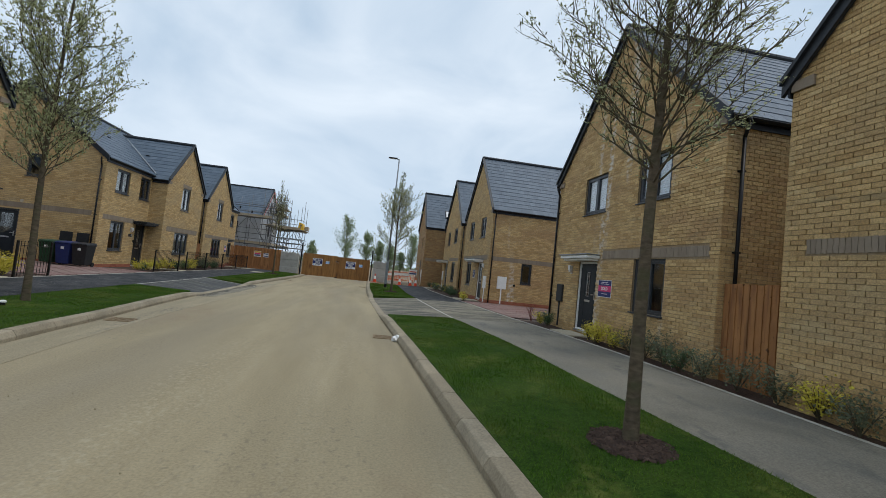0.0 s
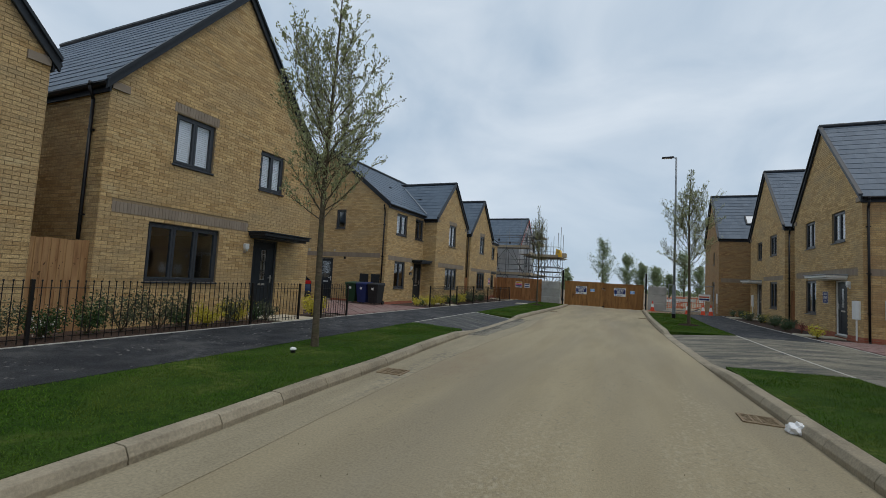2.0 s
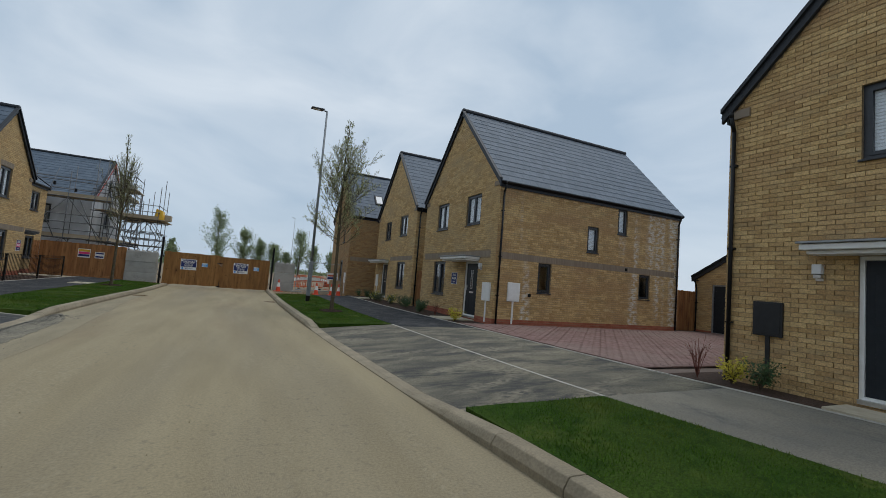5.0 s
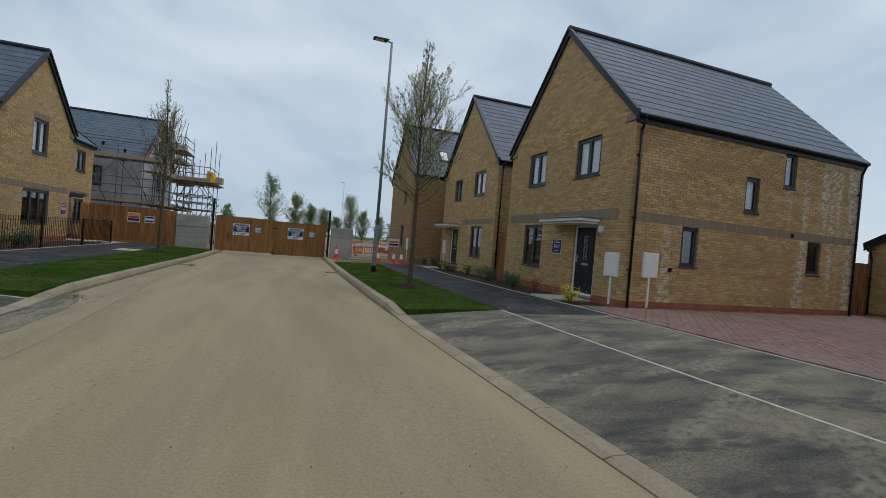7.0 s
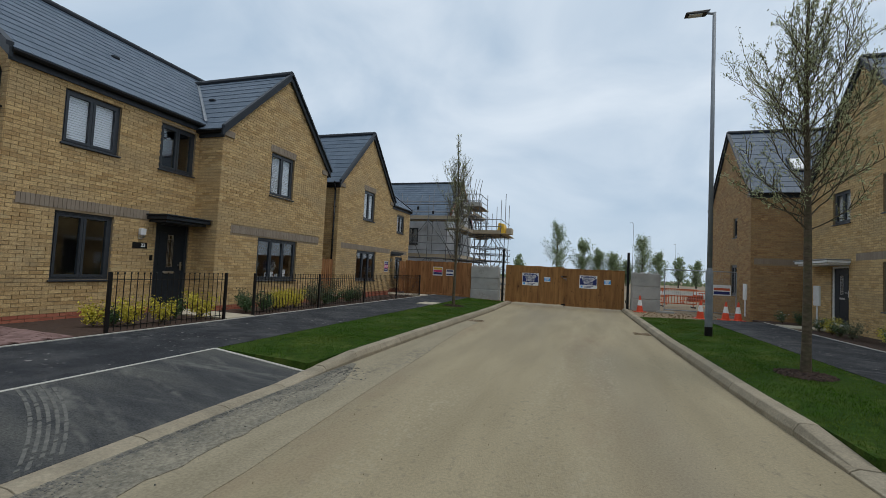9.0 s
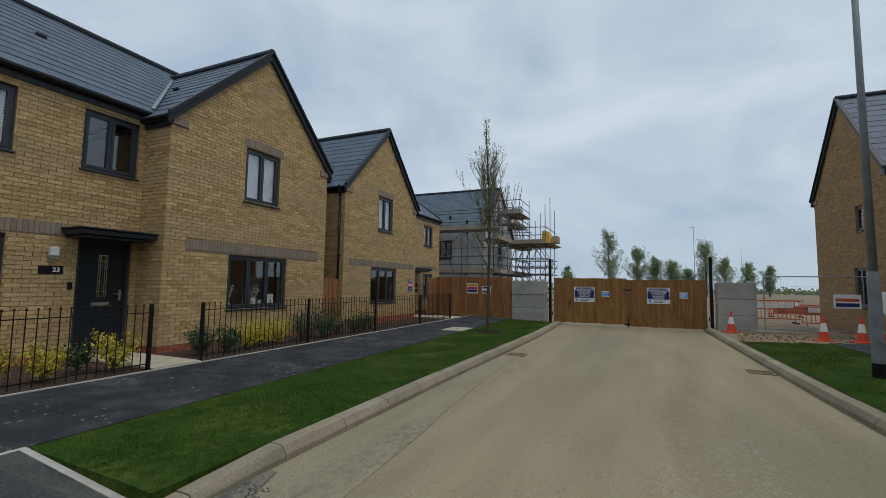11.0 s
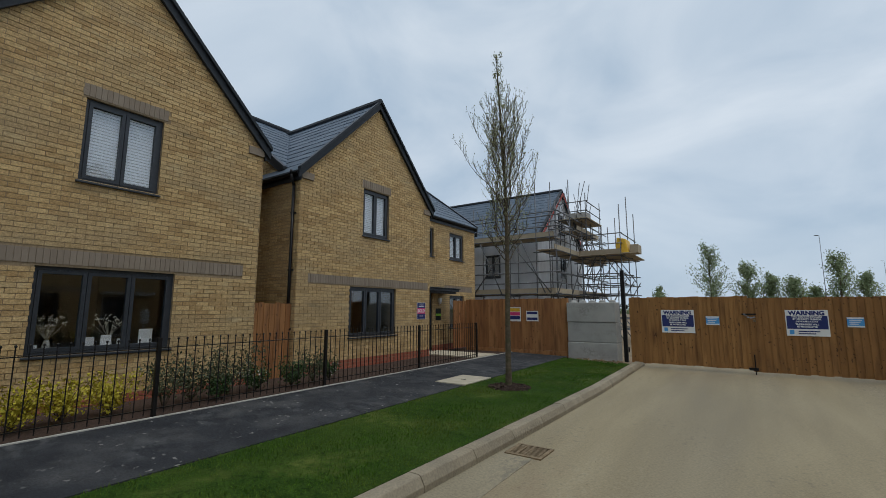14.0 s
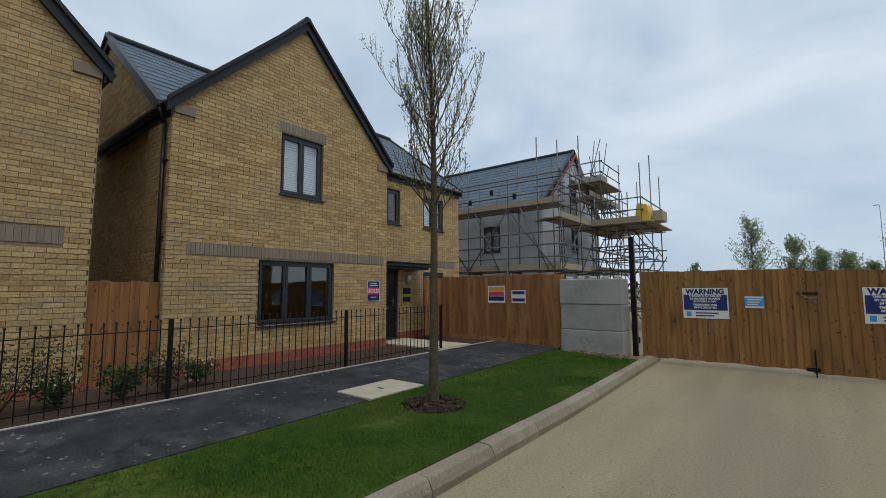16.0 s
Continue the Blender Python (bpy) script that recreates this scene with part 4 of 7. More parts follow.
def vent(parent, W, s, z, r=0.06, material=M_BLACK):
    part("wall_vent", W.box(Geo(), s - r, s + r, 0.006, 0.03, z - r, z + r), material, parent, bevel=0.008)


def box_house(name, label, xf, side, y0, y1, zb, eave, apex, depth, front=(), south=(), door=None, can=None, bands=(), sbands=(), bricks=M_BRICK, sbricks=None, singles=None,
              plinth=0, south_bricks=True, pale=False, group=""):
    """A two-storey house whose gable faces the road; openings by world y (front) and world x (south)."""
    h = thing(name, label, "house", group)
    n = -side
    WF = Wall((xf, y0), (0, 1), (n, 0))
    holes = [(a - y0, z0, b - y0, z1) for a, b, z0, z1, *_ in front]
    if door:
        holes.append((door[0] - y0, door[2], door[1] - y0, door[3]))
    tops = tri(y0, y1, zb, eave, apex)
    wall(h, WF, tops, zb, holes, bricks=bricks, bands=[(a - y0, b - y0, c, d) for a, b, c, d in bands], singles=singles, plinth=plinth)
    for a, b, z0, z1, *opt in front:
        window(h, WF, a - y0, z0, b - y0, z1, *opt)
    if door:
        front_door(h, WF, door[0] - y0, door[2], door[1] - y0, door[3], hinge=door[4], pale_frame=pale)
    if can:
        canopy(h, WF, can[0] - y0, can[1] - y0, can[2], M_WHITE if pale else M_TRIM, *can[3:])
    for yy, ny, op, bk in ((y0, -1, south, south_bricks), (y1, 1, (), True)):
        WS = Wall((xf, yy), (side, 0), (0, ny))
        hs = [(abs(a - xf), z0, abs(b - xf), z1) for a, b, z0, z1, *_ in op]
        wall(h, WS, [(0, eave), (depth, eave)], zb, hs, inset=(0.28, 0.28), bricks=(sbricks or bricks) if bk else None, bands=sbands if ny < 0 else (), plinth=plinth)
        for a, b, z0, z1, *opt in op:
            window(h, WS, abs(a - xf), z0, abs(b - xf), z1, *opt)
    WB = Wall((xf + side * depth, y0), (0, 1), (side, 0))
    wall(h, WB, tops, zb, [], bricks=None)
    xa, xb = sorted((xf + side * 0.29, xf + side * (depth - 0.29)))
    floors(h, xa, y0 + 0.29, xb, y1 - 0.29, (zb + 0.05, zb + 2.55, eave - 0.2))
    gable_roof(h, xf, xf + side * (depth + 0.05), y0, y1, eave, apex, n, singles=bool(sbands) and plinth > 0)
    # corbelled brick at the foot of each verge
    for s in (0.0, y1 - y0 - 0.34):
        part("corbel", WF.box(Geo(), s, s + 0.34, 0.008, 0.05, eave - 0.19, eave - 0.03), M_SOLDIER, h, bevel=0.004)
    return h, WF


def L_house(name, label, xm, xb, ys, yn, b0, b1, eave, apex, beave, bapex, depth, zb, mfront, bfront, south, door, can, bay_first, bands, bbands, sbands, singles=None, plinth=4):
    """A house whose ridge runs along the road, with a gabled bay towards it; left of the road."""
    h = thing(name, label, "house")
    f0, f1 = (b1, yn) if bay_first else (ys, b0)
    WM = Wall((xm, f0), (0, 1), (1, 0))
    holes = [(a - f0, z0, b - f0, z1) for a, b, z0, z1, *_ in mfront] + [(door[0] - f0, door[2], door[1] - f0, door[3])]
    wall(h, WM, [(0, eave), (f1 - f0, eave)], zb, holes, bands=[(a - f0, b - f0, c, d) for a, b, c, d in bands], plinth=plinth)
    for a, b, z0, z1, *opt in mfront:
        window(h, WM, a - f0, z0, b - f0, z1, *opt)
    front_door(h, WM, door[0] - f0, door[2], door[1] - f0, door[3], hinge=door[4])
    canopy(h, WM, can[0] - f0, can[1] - f0, can[2])
    WB = Wall((xb, b0), (0, 1), (1, 0))
    holes = [(a - b0, z0, b - b0, z1) for a, b, z0, z1, *_ in bfront]
    wall(h, WB, tri(b0, b1, zb, beave, bapex), zb, holes, bands=[(a - b0, b - b0, c, d) for a, b, c, d in bbands], singles=singles, plinth=plinth)
    for a, b, z0, z1, *opt in bfront:
        window(h, WB, a - b0, z0, b - b0, z1, *opt)
    for yy, ny in ((b0, -1), (b1, 1)):
        W = Wall((xb, yy), (-1, 0), (0, ny))
        ln = abs(xm - xb) + (0.3 if (ny < 0) == bay_first else 0.0)
        wall(h, W, [(0, beave), (ln, beave)], zb, [], inset=(0.28, 0), plinth=plinth)
    WS = Wall((xm, ys), (-1, 0), (0, -1))
    hs = [(xm - b, z0, xm - a, z1) for a, b, z0, z1, *_ in south]
    st = [(0, eave), (depth / 2, apex), (depth, eave)]
    i0 = 0.28 if not bay_first else 0.0
    wall(h, WS, st, zb, hs, inset=(i0, 0), bands=sbands, plinth=plinth)
    for k, (a, b, z0, z1, *opt) in enumerate(south):
        if z0 < 0.6:
            front_door(h, WS, xm - b, z0, xm - a, z1, hinge=-1, glazed=False)
            part("door_light", WS.box(Geo(), xm - b + 0.2, xm - a - 0.2, -0.058, -0.05, z0 + 1.05, z1 - 0.2), M_GLASS, h, "glazed upper panel of the side door")
        else:
            window(h, WS, xm - b, z0, xm - a, z1, *opt)
    wall(h, Wall((xm, yn), (-1, 0), (0, 1)), st, zb, [], inset=(0.28, 0), plinth=plinth)
    wall(h, Wall((xm - depth, ys), (0, 1), (-1, 0)), [(0.28, eave), (yn - ys - 0.28, eave)], zb, [], bricks=None)
    floors(h, xm - depth + 0.3, ys + 0.3, xm - 0.3, yn - 0.3, (zb + 0.05, zb + 2.55, eave - 0.2))
    # main roof, ridge along y
    over, sl, lift = 0.12, (apex - eave) / (depth / 2), 0.085
    L = math.hypot(depth / 2 + over, (depth / 2 + over) * sl)
    ze = eave - over * sl + lift
    roof_slope(h, (xm + over, ys - 0.05, ze), (xm + over, yn + 0.05, ze), (-1, 0, sl), L)
    roof_slope(h, (xm - depth - over, ys - 0.05, ze), (xm - depth - over, yn + 0.05, ze), (1, 0, sl), L)
    ridge(h, (xm - depth / 2, ys - 0.1, apex + lift + 0.03), (xm - depth / 2, yn + 0.1, apex + lift + 0.03))
    gutter(h, (xm + over - 0.1, f0 - (0 if bay_first else 0.05), ze - 0.02), (xm + over - 0.1, f1, ze - 0.02), (1, 0, 0))
    zt = lift + 0.015
    for yy, ny in ((ys - 0.05, -1), (yn + 0.05, 1)):
        verge(h, [(xm + over, yy, eave - over * sl + zt), (xm - depth / 2, yy, apex + zt), (xm - depth - over, yy, eave - over * sl + zt)], (0, ny, 0))
    # bay roof runs back into the main slope
    gable_roof(h, xb, xm - (bapex - eave) / sl - 0.25, b0, b1, beave, bapex, 1)
    yc, bsl = (b0 + b1) / 2, (bapex - beave) / ((b1 - b0) / 2)
    if not bay_first:
        lo = Vector((xm + 0.05, yc - (bapex - eave) / bsl - 0.05, eave + lift + 0.0))
        hi = Vector((xm - (bapex - eave) / sl, yc, bapex + lift - 0.02))
        g = Geo()
        for k, (ox, oy, oz) in enumerate(((0, -0.055, 0.03), (0.055, 0, 0.03))):
            o = Vector((ox, oy, oz))
            c = Vector((0, 0, 0.02))
            g.hexa([lo + c, lo + o, hi + o, hi + c, lo + c + Vector((0, 0, 0.012)), lo + o + Vector((0, 0, 0.012)), hi + o + Vector((0, 0, 0.012)), hi + c + Vector((0, 0, 0.012))])
        part("roof_valley", g, M_STEEL, h, "pale grey valley strip between two roof slopes")
        for vx, vy in ((xm - 1.0, yc - 1.15), (xm - 1.75, ys + 2.9)):
            zv = bapex - (yc - vy) * bsl + lift if vy > b0 else eave + (xm - vx) * sl + lift
            part("tile_vent", Geo().box(vx - 0.09, vy - 0.09, zv - 0.03, vx + 0.09, vy + 0.09, zv + 0.035), M_TRIM, h, bevel=0.015)
    for s in (0.0, b1 - b0 - 0.34):
        part("corbel", WB.box(Geo(), s, s + 0.34, 0.008, 0.05, beave - 0.19, beave - 0.03), M_SOLDIER, h, bevel=0.004)
    return h, WM, WB, WS


# left side
hl0, W0 = box_house("house", "buff brick gable-fronted house with a grey tiled roof", -9.36, -1, -0.1, 6.2, 0.13, 5.25, 9.0, 9.0,
                    front=((1.2, 2.4, 3.9, 5.1, 2), (1.2, 3.0, 1.2, 2.5, 3)), bands=((0.3, 5.7, 2.62, 2.85),), group="street houses")
hl1, W1 = box_house("house", "buff brick gable-fronted house with steep tiled roof and dark canopy", -9.36, -1, 7.22, 13.4, 0.13, 5.3, 9.05, 9.0,
                    front=((8.62, 9.66, 3.93, 5.13, 2, 0.97), (11.17, 12.08, 3.87, 5.0, 2, 0.97), (8.22, 10.02, 1.2, 2.52, 3)), door=(11.15, 12.05, 0.3, 2.45, 1), can=(10.95, 12.75, 2.52),
                    bands=((7.45, 10.9, 2.62, 2.85), (8.55, 9.74, 5.15, 5.37)), group="street houses")
downpipe(hl1, Wall((-9.36, 7.22), (-1, 0), (0, -1)), 0.45, 5.25)
wall_lamp(hl1, W1, 10.85 - 7.22, 2.15)
hl2, W2m, W2b, W2s = L_house("house", "buff brick house with gabled bay and side door beside its drive", -10.38, -9.6, 20.1, 29.0, 24.15, 29.0, 5.12, 7.78, 4.98, 7.38, 6.9, 0.13,
                             ((20.98, 22.08, 3.7, 4.78, 2, 0.97), (23.04, 24.02, 3.67, 4.8, 2), (20.98, 22.1, 1.0, 2.36, 2)),
                             ((26.0, 27.09, 3.56, 4.87, 2, 0.96), (25.65, 27.47, 1.0, 2.25, 3)),
                             ((-13.4, -12.82, 3.87, 4.84, 1), (-14.3, -13.43, 0.3, 2.38)), (23.1, 24.02, 0.3, 2.4, 1), (22.85, 24.1, 2.42), False,
                             ((20.35, 22.9, 2.4, 2.62),), ((24.6, 28.7, 2.28, 2.5), (25.95, 27.15, 4.89, 5.1)), ((0.3, 6.4, 2.46, 2.68),), singles=(0.9, 3.4, 1.3, 3.5), plinth=3)
downpipe(hl2, W2s, 0.14, 5.05)
wall_lamp(hl2, W2m, 22.72 - 20.1, 2.05)
hl3, W3m, W3b, W3s = L_house("house", "buff brick house with gabled bay and recessed front door", -10.4, -9.645, 30.1, 39.15, 30.0, 35.0, 4.95, 7.5, 4.82, 7.36, 6.9, 0.13,
                             ((35.3, 36.28, 3.5, 4.5, 2), (37.3, 38.3, 3.5, 4.5, 2, 0.97), (37.3, 38.3, 1.0, 2.15, 2)),
                             ((32.0, 33.03, 3.58, 4.86, 2, 0.97), (31.6, 33.38, 0.95, 2.22, 3)), (), (35.3, 36.2, 0.25, 2.2, 1), (35.1, 37.0, 2.25), True,
                             ((36.95, 38.9, 2.3, 2.5),), ((30.3, 34.9, 2.25, 2.47), (31.95, 33.1, 4.88, 5.1)), (), singles=(2.0, 4.5, 0.7, 3.0))
downpipe(hl3, Wall((-9.645, 30.0), (-1, 0), (0, -1)), 0.15, 4.8)
wall_lamp(hl3, W3m, 36.58 - 35.0, 1.92)
# right side
hr0, WR0 = box_house("house", "buff brick gable-fronted house with dark verges beside the footway", 7.55, 1, -2.3, 4.55, 0.13, 5.05, 8.6, 9.0, front=((-1.0, 0.2, 3.75, 4.85, 2), (-1.0, 0.4, 1.1, 2.4, 2)),
                     bands=((-2.0, 4.2, 2.4, 2.62),), group="street houses")
hr1, WR1 = box_house("house", "buff brick gable-fronted house with a white canopy and navy plot sign", 7.73, 1, 5.95, 13.15, 0.13, 5.08, 8.6, 9.0,
                     front=((10.05, 11.28, 3.75, 4.86, 2, 0.97), (7.42, 8.6, 3.75, 4.86, 2, 0.97), (7.4, 8.55, 1.15, 2.4, 2)), door=(10.25, 11.3, 0.35, 2.35, -1), can=(10.14, 11.86, 2.42, 0.38),
                     bands=((6.2, 10.0, 2.42, 2.64),), bricks=M_BRICK_SALT, pale=True, group="street houses")
downpipe(hr1, Wall((7.73, 5.95), (1, 0), (0, -1)), 0.28, 5.0)
downpipe(hr1, WR1, 13.15 - 5.95 - 0.1, 5.0)
meter_box(hr1, WR1, 12.22 - 5.95, 12.66 - 5.95, 1.06, 1.62, M_BIN_K)
wall_lamp(hr1, WR1, 11.75 - 5.95, 2.1)
hr2, WR2 = box_house("house", "buff brick house with salt-stained flank wall and white canopy", 7.446, 1, 20.6, 27.0, 0.13, 5.13, 8.46, 8.95,
                     front=((24.57, 25.65, 3.73, 4.86, 2, 0.97), (21.85, 22.95, 3.73, 4.86, 2, 0.97), (24.5, 25.65, 0.98, 2.37, 2)),
                     south=((9.2, 9.77, 1.4, 2.44, 1), (14.12, 14.73, 1.46, 2.43, 1), (11.35, 11.9, 3.05, 4.03, 1, 0.97), (12.86, 13.36, 3.9, 4.93, 1, 0.97)),
                     door=(21.75, 22.72, 0.35, 2.33, 1), can=(21.65, 23.75, 2.4), bands=((20.95, 26.8, 2.5, 2.72),), sbands=((0.12, 8.7, 2.46, 2.68),), sbricks=M_BRICK_SALT, pale=True, plinth=4,
                     group="street houses")
WR2s = Wall((7.446, 20.6), (1, 0), (0, -1))
downpipe(hr2, WR2s, 0.12, 5.05)
downpipe(hr2, WR2s, 8.8, 5.05)
meter_box(hr2, WR2, 20.77 - 20.6, 21.28 - 20.6, 0.99, 1.62)
meter_box(hr2, WR2s, 7.97 - 7.446, 8.46 - 7.446, 1.04, 1.68)
vent(hr2, WR2s, 1.44, 1.28)
vent(hr2, WR2s, 5.95, 2.56)
wall_lamp(hr2, WR2, 21.5 - 20.6, 2.15)
hr3, WR3 = box_house("house", "buff brick gable-fronted house with a white door canopy", 7.32, 1, 27.95, 34.4, 0.13, 5.1, 8.45, 9.0,
                     front=((29.2, 30.35, 3.75, 4.82, 2, 0.97), (31.88, 32.85, 3.67, 4.72, 2, 0.97), (29.15, 30.36, 1.0, 2.38, 2)), door=(31.95, 32.95, 0.4, 2.3, -1), can=(31.85, 34.0, 2.38),
                     bands=((28.2, 31.6, 2.45, 2.67),), pale=True, group="street houses")
downpipe(hr3, Wall((7.32, 27.95), (1, 0), (0, -1)), 0.15, 5.05)
meter_box(hr3, WR3, 33.6 - 27.95, 34.0 - 27.95, 0.95, 1.65)
hr4, WR4 = box_house("house", "russet brick house beyond the site barrier with grey roof", 5.8, 1, 35.4, 41.0, -0.12, 5.3, 8.45, 9.0,
                     front=((37.0, 37.5, 3.6, 4.46, 1), (37.0, 37.8, 1.08, 2.4, 2)), bands=(), bricks=M_BRICK_DK, sbands=((0.1, 8.8, 2.4, 2.62),), group="street houses")
rl = part("rooflight", Geo().hexa([(7.42, 36.15, 6.23), (7.98, 36.15, 6.23), (7.98, 36.75, 6.9), (7.42, 36.75, 6.9), (7.42, 36.09, 6.29), (7.98, 36.09, 6.29), (7.98, 36.69, 6.96), (7.42, 36.69, 6.96)]), M_TRIM, hr4, "small dark-framed rooflight in the roof slope", bevel=0.01)
# opaque pale pane: the sky's glare is put into its colour
part("pane", Geo().hexa([(7.5, 36.15, 6.365), (7.9, 36.15, 6.365), (7.9, 36.62, 6.89), (7.5, 36.62, 6.89), (7.5, 36.142, 6.372), (7.9, 36.142, 6.372), (7.9, 36.612, 6.897), (7.5, 36.612, 6.897)]), M_LENS_GLARE, rl, "rooflight pane coloured pale for sky glare")
meter_box(hr4, WR4, 0.3, 0.65, 0.95, 1.6)
sold_sign(W3b, 34.56 - 30.0, 1.6, 0.42, 0.5)
sold_sign(WR2, 23.57 - 20.6, 1.69, 0.5, 0.45, False)
sold_sign(WR1, 9.74 - 5.95, 1.62, 0.66, 0.46)

# ---- garage ----
gar = thing("garage", "buff brick double garage with dark up-and-over doors", "garage")
GY0, GY1, GX = 13.6, 21.3, 18.5
WG = Wall((GX, GY0), (0, 1), (-1, 0))
wall(gar, WG, [(0, 2.62), ((GY1 - GY0) / 2, 4.85), (GY1 - GY0, 2.62)], 0.1, [(4.56, 0.22, 6.9, 2.34), (1.5, 0.22, 3.84, 2.34)], plinth=3)
for a, b in ((4.56, 6.9), (1.5, 3.84)):
    part("door_frame", frame_geo(WG, a, 0.22, b, 2.34, 0.06, -0.12, -0.02), M_STEEL, gar, "pale metal garage door frame")
    d = part("garage_door", WG.box(Geo(), a + 0.06, b - 0.06, -0.1, -0.05, 0.24, 2.28), M_DOOR, gar, "dark up-and-over garage door")
    for i in range(10):
        part("door_rib", WG.box(Geo(), a + 0.1, b - 0.1, -0.05, -0.043, 0.34 + i * 0.19, 0.36 + i * 0.19), M_DOOR, d)
    part("handle", WG.box(Geo(), (a + b) / 2 - 0.06, (a + b) / 2 + 0.06, -0.05, -0.02, 0.42, 0.45), M_CHROME, d)
for yy, ny in ((GY0, -1), (GY1, 1)):
    wall(gar, Wall((GX, yy), (1, 0), (0, ny)), [(0, 2.62), (6, 2.62)], 0.1, [], inset=(0.28, 0), plinth=3)
gable_roof(gar, GX, GX + 6.0, GY0, GY1, 2.62, 4.85, -1)
downpipe(gar, WG, GY1 - GY0 - 0.12, 2.5)

# ---- scaffolded house beyond the gates ----
sh = thing("scaffolded_house", "unfinished house wrapped in white membrane with grey tiled roof", "house")
SX, S0, S1 = -9.7, 44.3, 51.5
WSF = Wall((SX, S0), (0, 1), (1, 0))
WSS = Wall((SX, S0), (-1, 0), (0, -1))
wall(sh, WSF, tri(S0, S1, 0, 5.3, 8.35), -0.1, [(3.2, 3.4, 4.1, 4.6), (3.1, 5.9, 4.0, 7.0)], bricks=None, skin=M_MEMB)
wall(sh, WSS, [(0, 5.3), (11, 5.3)], -0.1, [(2.1, 3.3, 3.0, 4.5), (5.8, 3.3, 6.7, 4.5)], inset=(0.28, 0), bricks=None, skin=M_MEMB)
wall(sh, Wall((SX, S1), (-1, 0), (0, 1)), [(0, 5.3), (11, 5.3)], -0.1, [], inset=(0.28, 0), bricks=None, skin=M_MEMB)
for W, a, b, z0, z1 in ((WSF, 3.2, 4.1, 3.4, 4.6), (WSF, 3.1, 4.0, 5.9, 7.0), (WSS, 2.1, 3.0, 3.3, 4.5), (WSS, 5.8, 6.7, 3.3, 4.5)):
    window(sh, W, a, z0, b, z1, 2)
gable_roof(sh, SX, SX - 11, S0, S1, 5.3, 8.35, 1)
g = Geo()
for a, b in (((SX + 0.16, S0 - 0.1, 5.2), (SX + 0.16, 47.9, 8.32)), ((SX + 0.16, 47.9, 8.32), (SX + 0.16, S1 + 0.1, 5.2))):
    a, b = Vector(a), Vector(b)
    g.hexa([a + Vector(v) for v in ((0, 0, -0.16), (0.03, 0, -0.16))] + [b + Vector(v) for v in ((0.03, 0, -0.16), (0, 0, -0.16))] + [a + Vector(v) for v in ((0, 0, 0), (0.03, 0, 0))] + [b + Vector(v) for v in ((0.03, 0, 0), (0, 0, 0))])
part("roof_lath", g, mat("red_primed_timber", (0.3, 0.06, 0.05), (0.38, 0.09, 0.07), 0.8, 8), sh, "red primed gable ladder")

sc = thing("scaffolding", "grey tube scaffolding with timber board platforms round a house", "scaffolding")
rs = random.Random(11)


def pole(a, b, r=0.026):
    part("tube", Geo().tube(a, b, r, n=6), M_SCAF, sc, smooth=True)


def deck_run(x0, y0, x1, y1, z, along):
    n = 4
    for i in range(n):
        if along == "x":
            w = (y1 - y0) / n
            part("board", Geo().box(x0, y0 + i * w + 0.01, z, x1, y0 + (i + 1) * w - 0.01, z + 0.04), M_BOARD, sc)
        else:
            w = (x1 - x0) / n
            part("board", Geo().box(x0 + i * w + 0.01, y0, z, x0 + (i + 1) * w - 0.01, y1, z + 0.04), M_BOARD, sc)


LIFTS = (2.35, 4.95)
EAST = (2.35, 4.35, 5.75)
for i in range(7):
    x = SX + 1.1 - i * 2.0
    for y in (S0 - 0.4, S0 - 1.35):
        pole((x, y, -0.06), (x, y, 6.3 + rs.uniform(-0.2, 0.9)))
    for z in LIFTS:
        pole((x, S0 - 1.6, z - 0.06), (x, S0 - 0.25, z - 0.06))
    if i < 6:
        pole((x, S0 - 1.38, 2.4 if i % 2 else 0.1), (x - 2, S0 - 1.38, 0.1 if i % 2 else 2.4))
        pole((x, S0 - 1.38, 2.4 if i % 2 == 0 else 4.9), (x - 2, S0 - 1.38, 4.9 if i % 2 == 0 else 2.4))
for z in LIFTS:
    for dz in (0, 0.5, 1.0):
        pole((SX + 1.6, S0 - 1.38, z + dz + 0.02), (SX - 11.5, S0 - 1.38, z + dz + 0.02))
    pole((SX + 1.6, S0 - 0.42, z), (SX - 11.5, S0 - 0.42, z))
    deck_run(SX - 11.3, S0 - 1.3, SX + 1.3, S0 - 0.45, z, "x")
    part("toe_board", Geo().box(SX - 11.3, S0 - 1.36, z + 0.042, SX + 1.3, S0 - 1.32, z + 0.27), M_BOARD, sc)
for i in range(5):
    y = S0 - 1.35 + i * 2.05
    for x in (SX + 0.45, SX + 1.4):
        pole((x, y, -0.06), (x, y, 6.6 + rs.uniform(0, 1.6)))
    for z in EAST:
        pole((SX + 0.3, y, z - 0.06), (SX + 1.6, y, z - 0.06))
for z in EAST:
    e0, e1 = (S0 - 1.6, S1 + 0.6) if z < 5 else (46.2, 50.5)
    for dz in (0, 0.5, 1.0):
        pole((SX + 1.42, e0, z + dz), (SX + 1.42, e1, z + dz))
    deck_run(SX + 0.5, e0 + 0.1, SX + 1.35, e1 - 0.1, z, "y")
    part("toe_board", Geo().box(SX + 1.36, e0 + 0.1, z + 0.042, SX + 1.4, e1 - 0.1, z + 0.26), M_BOARD, sc)
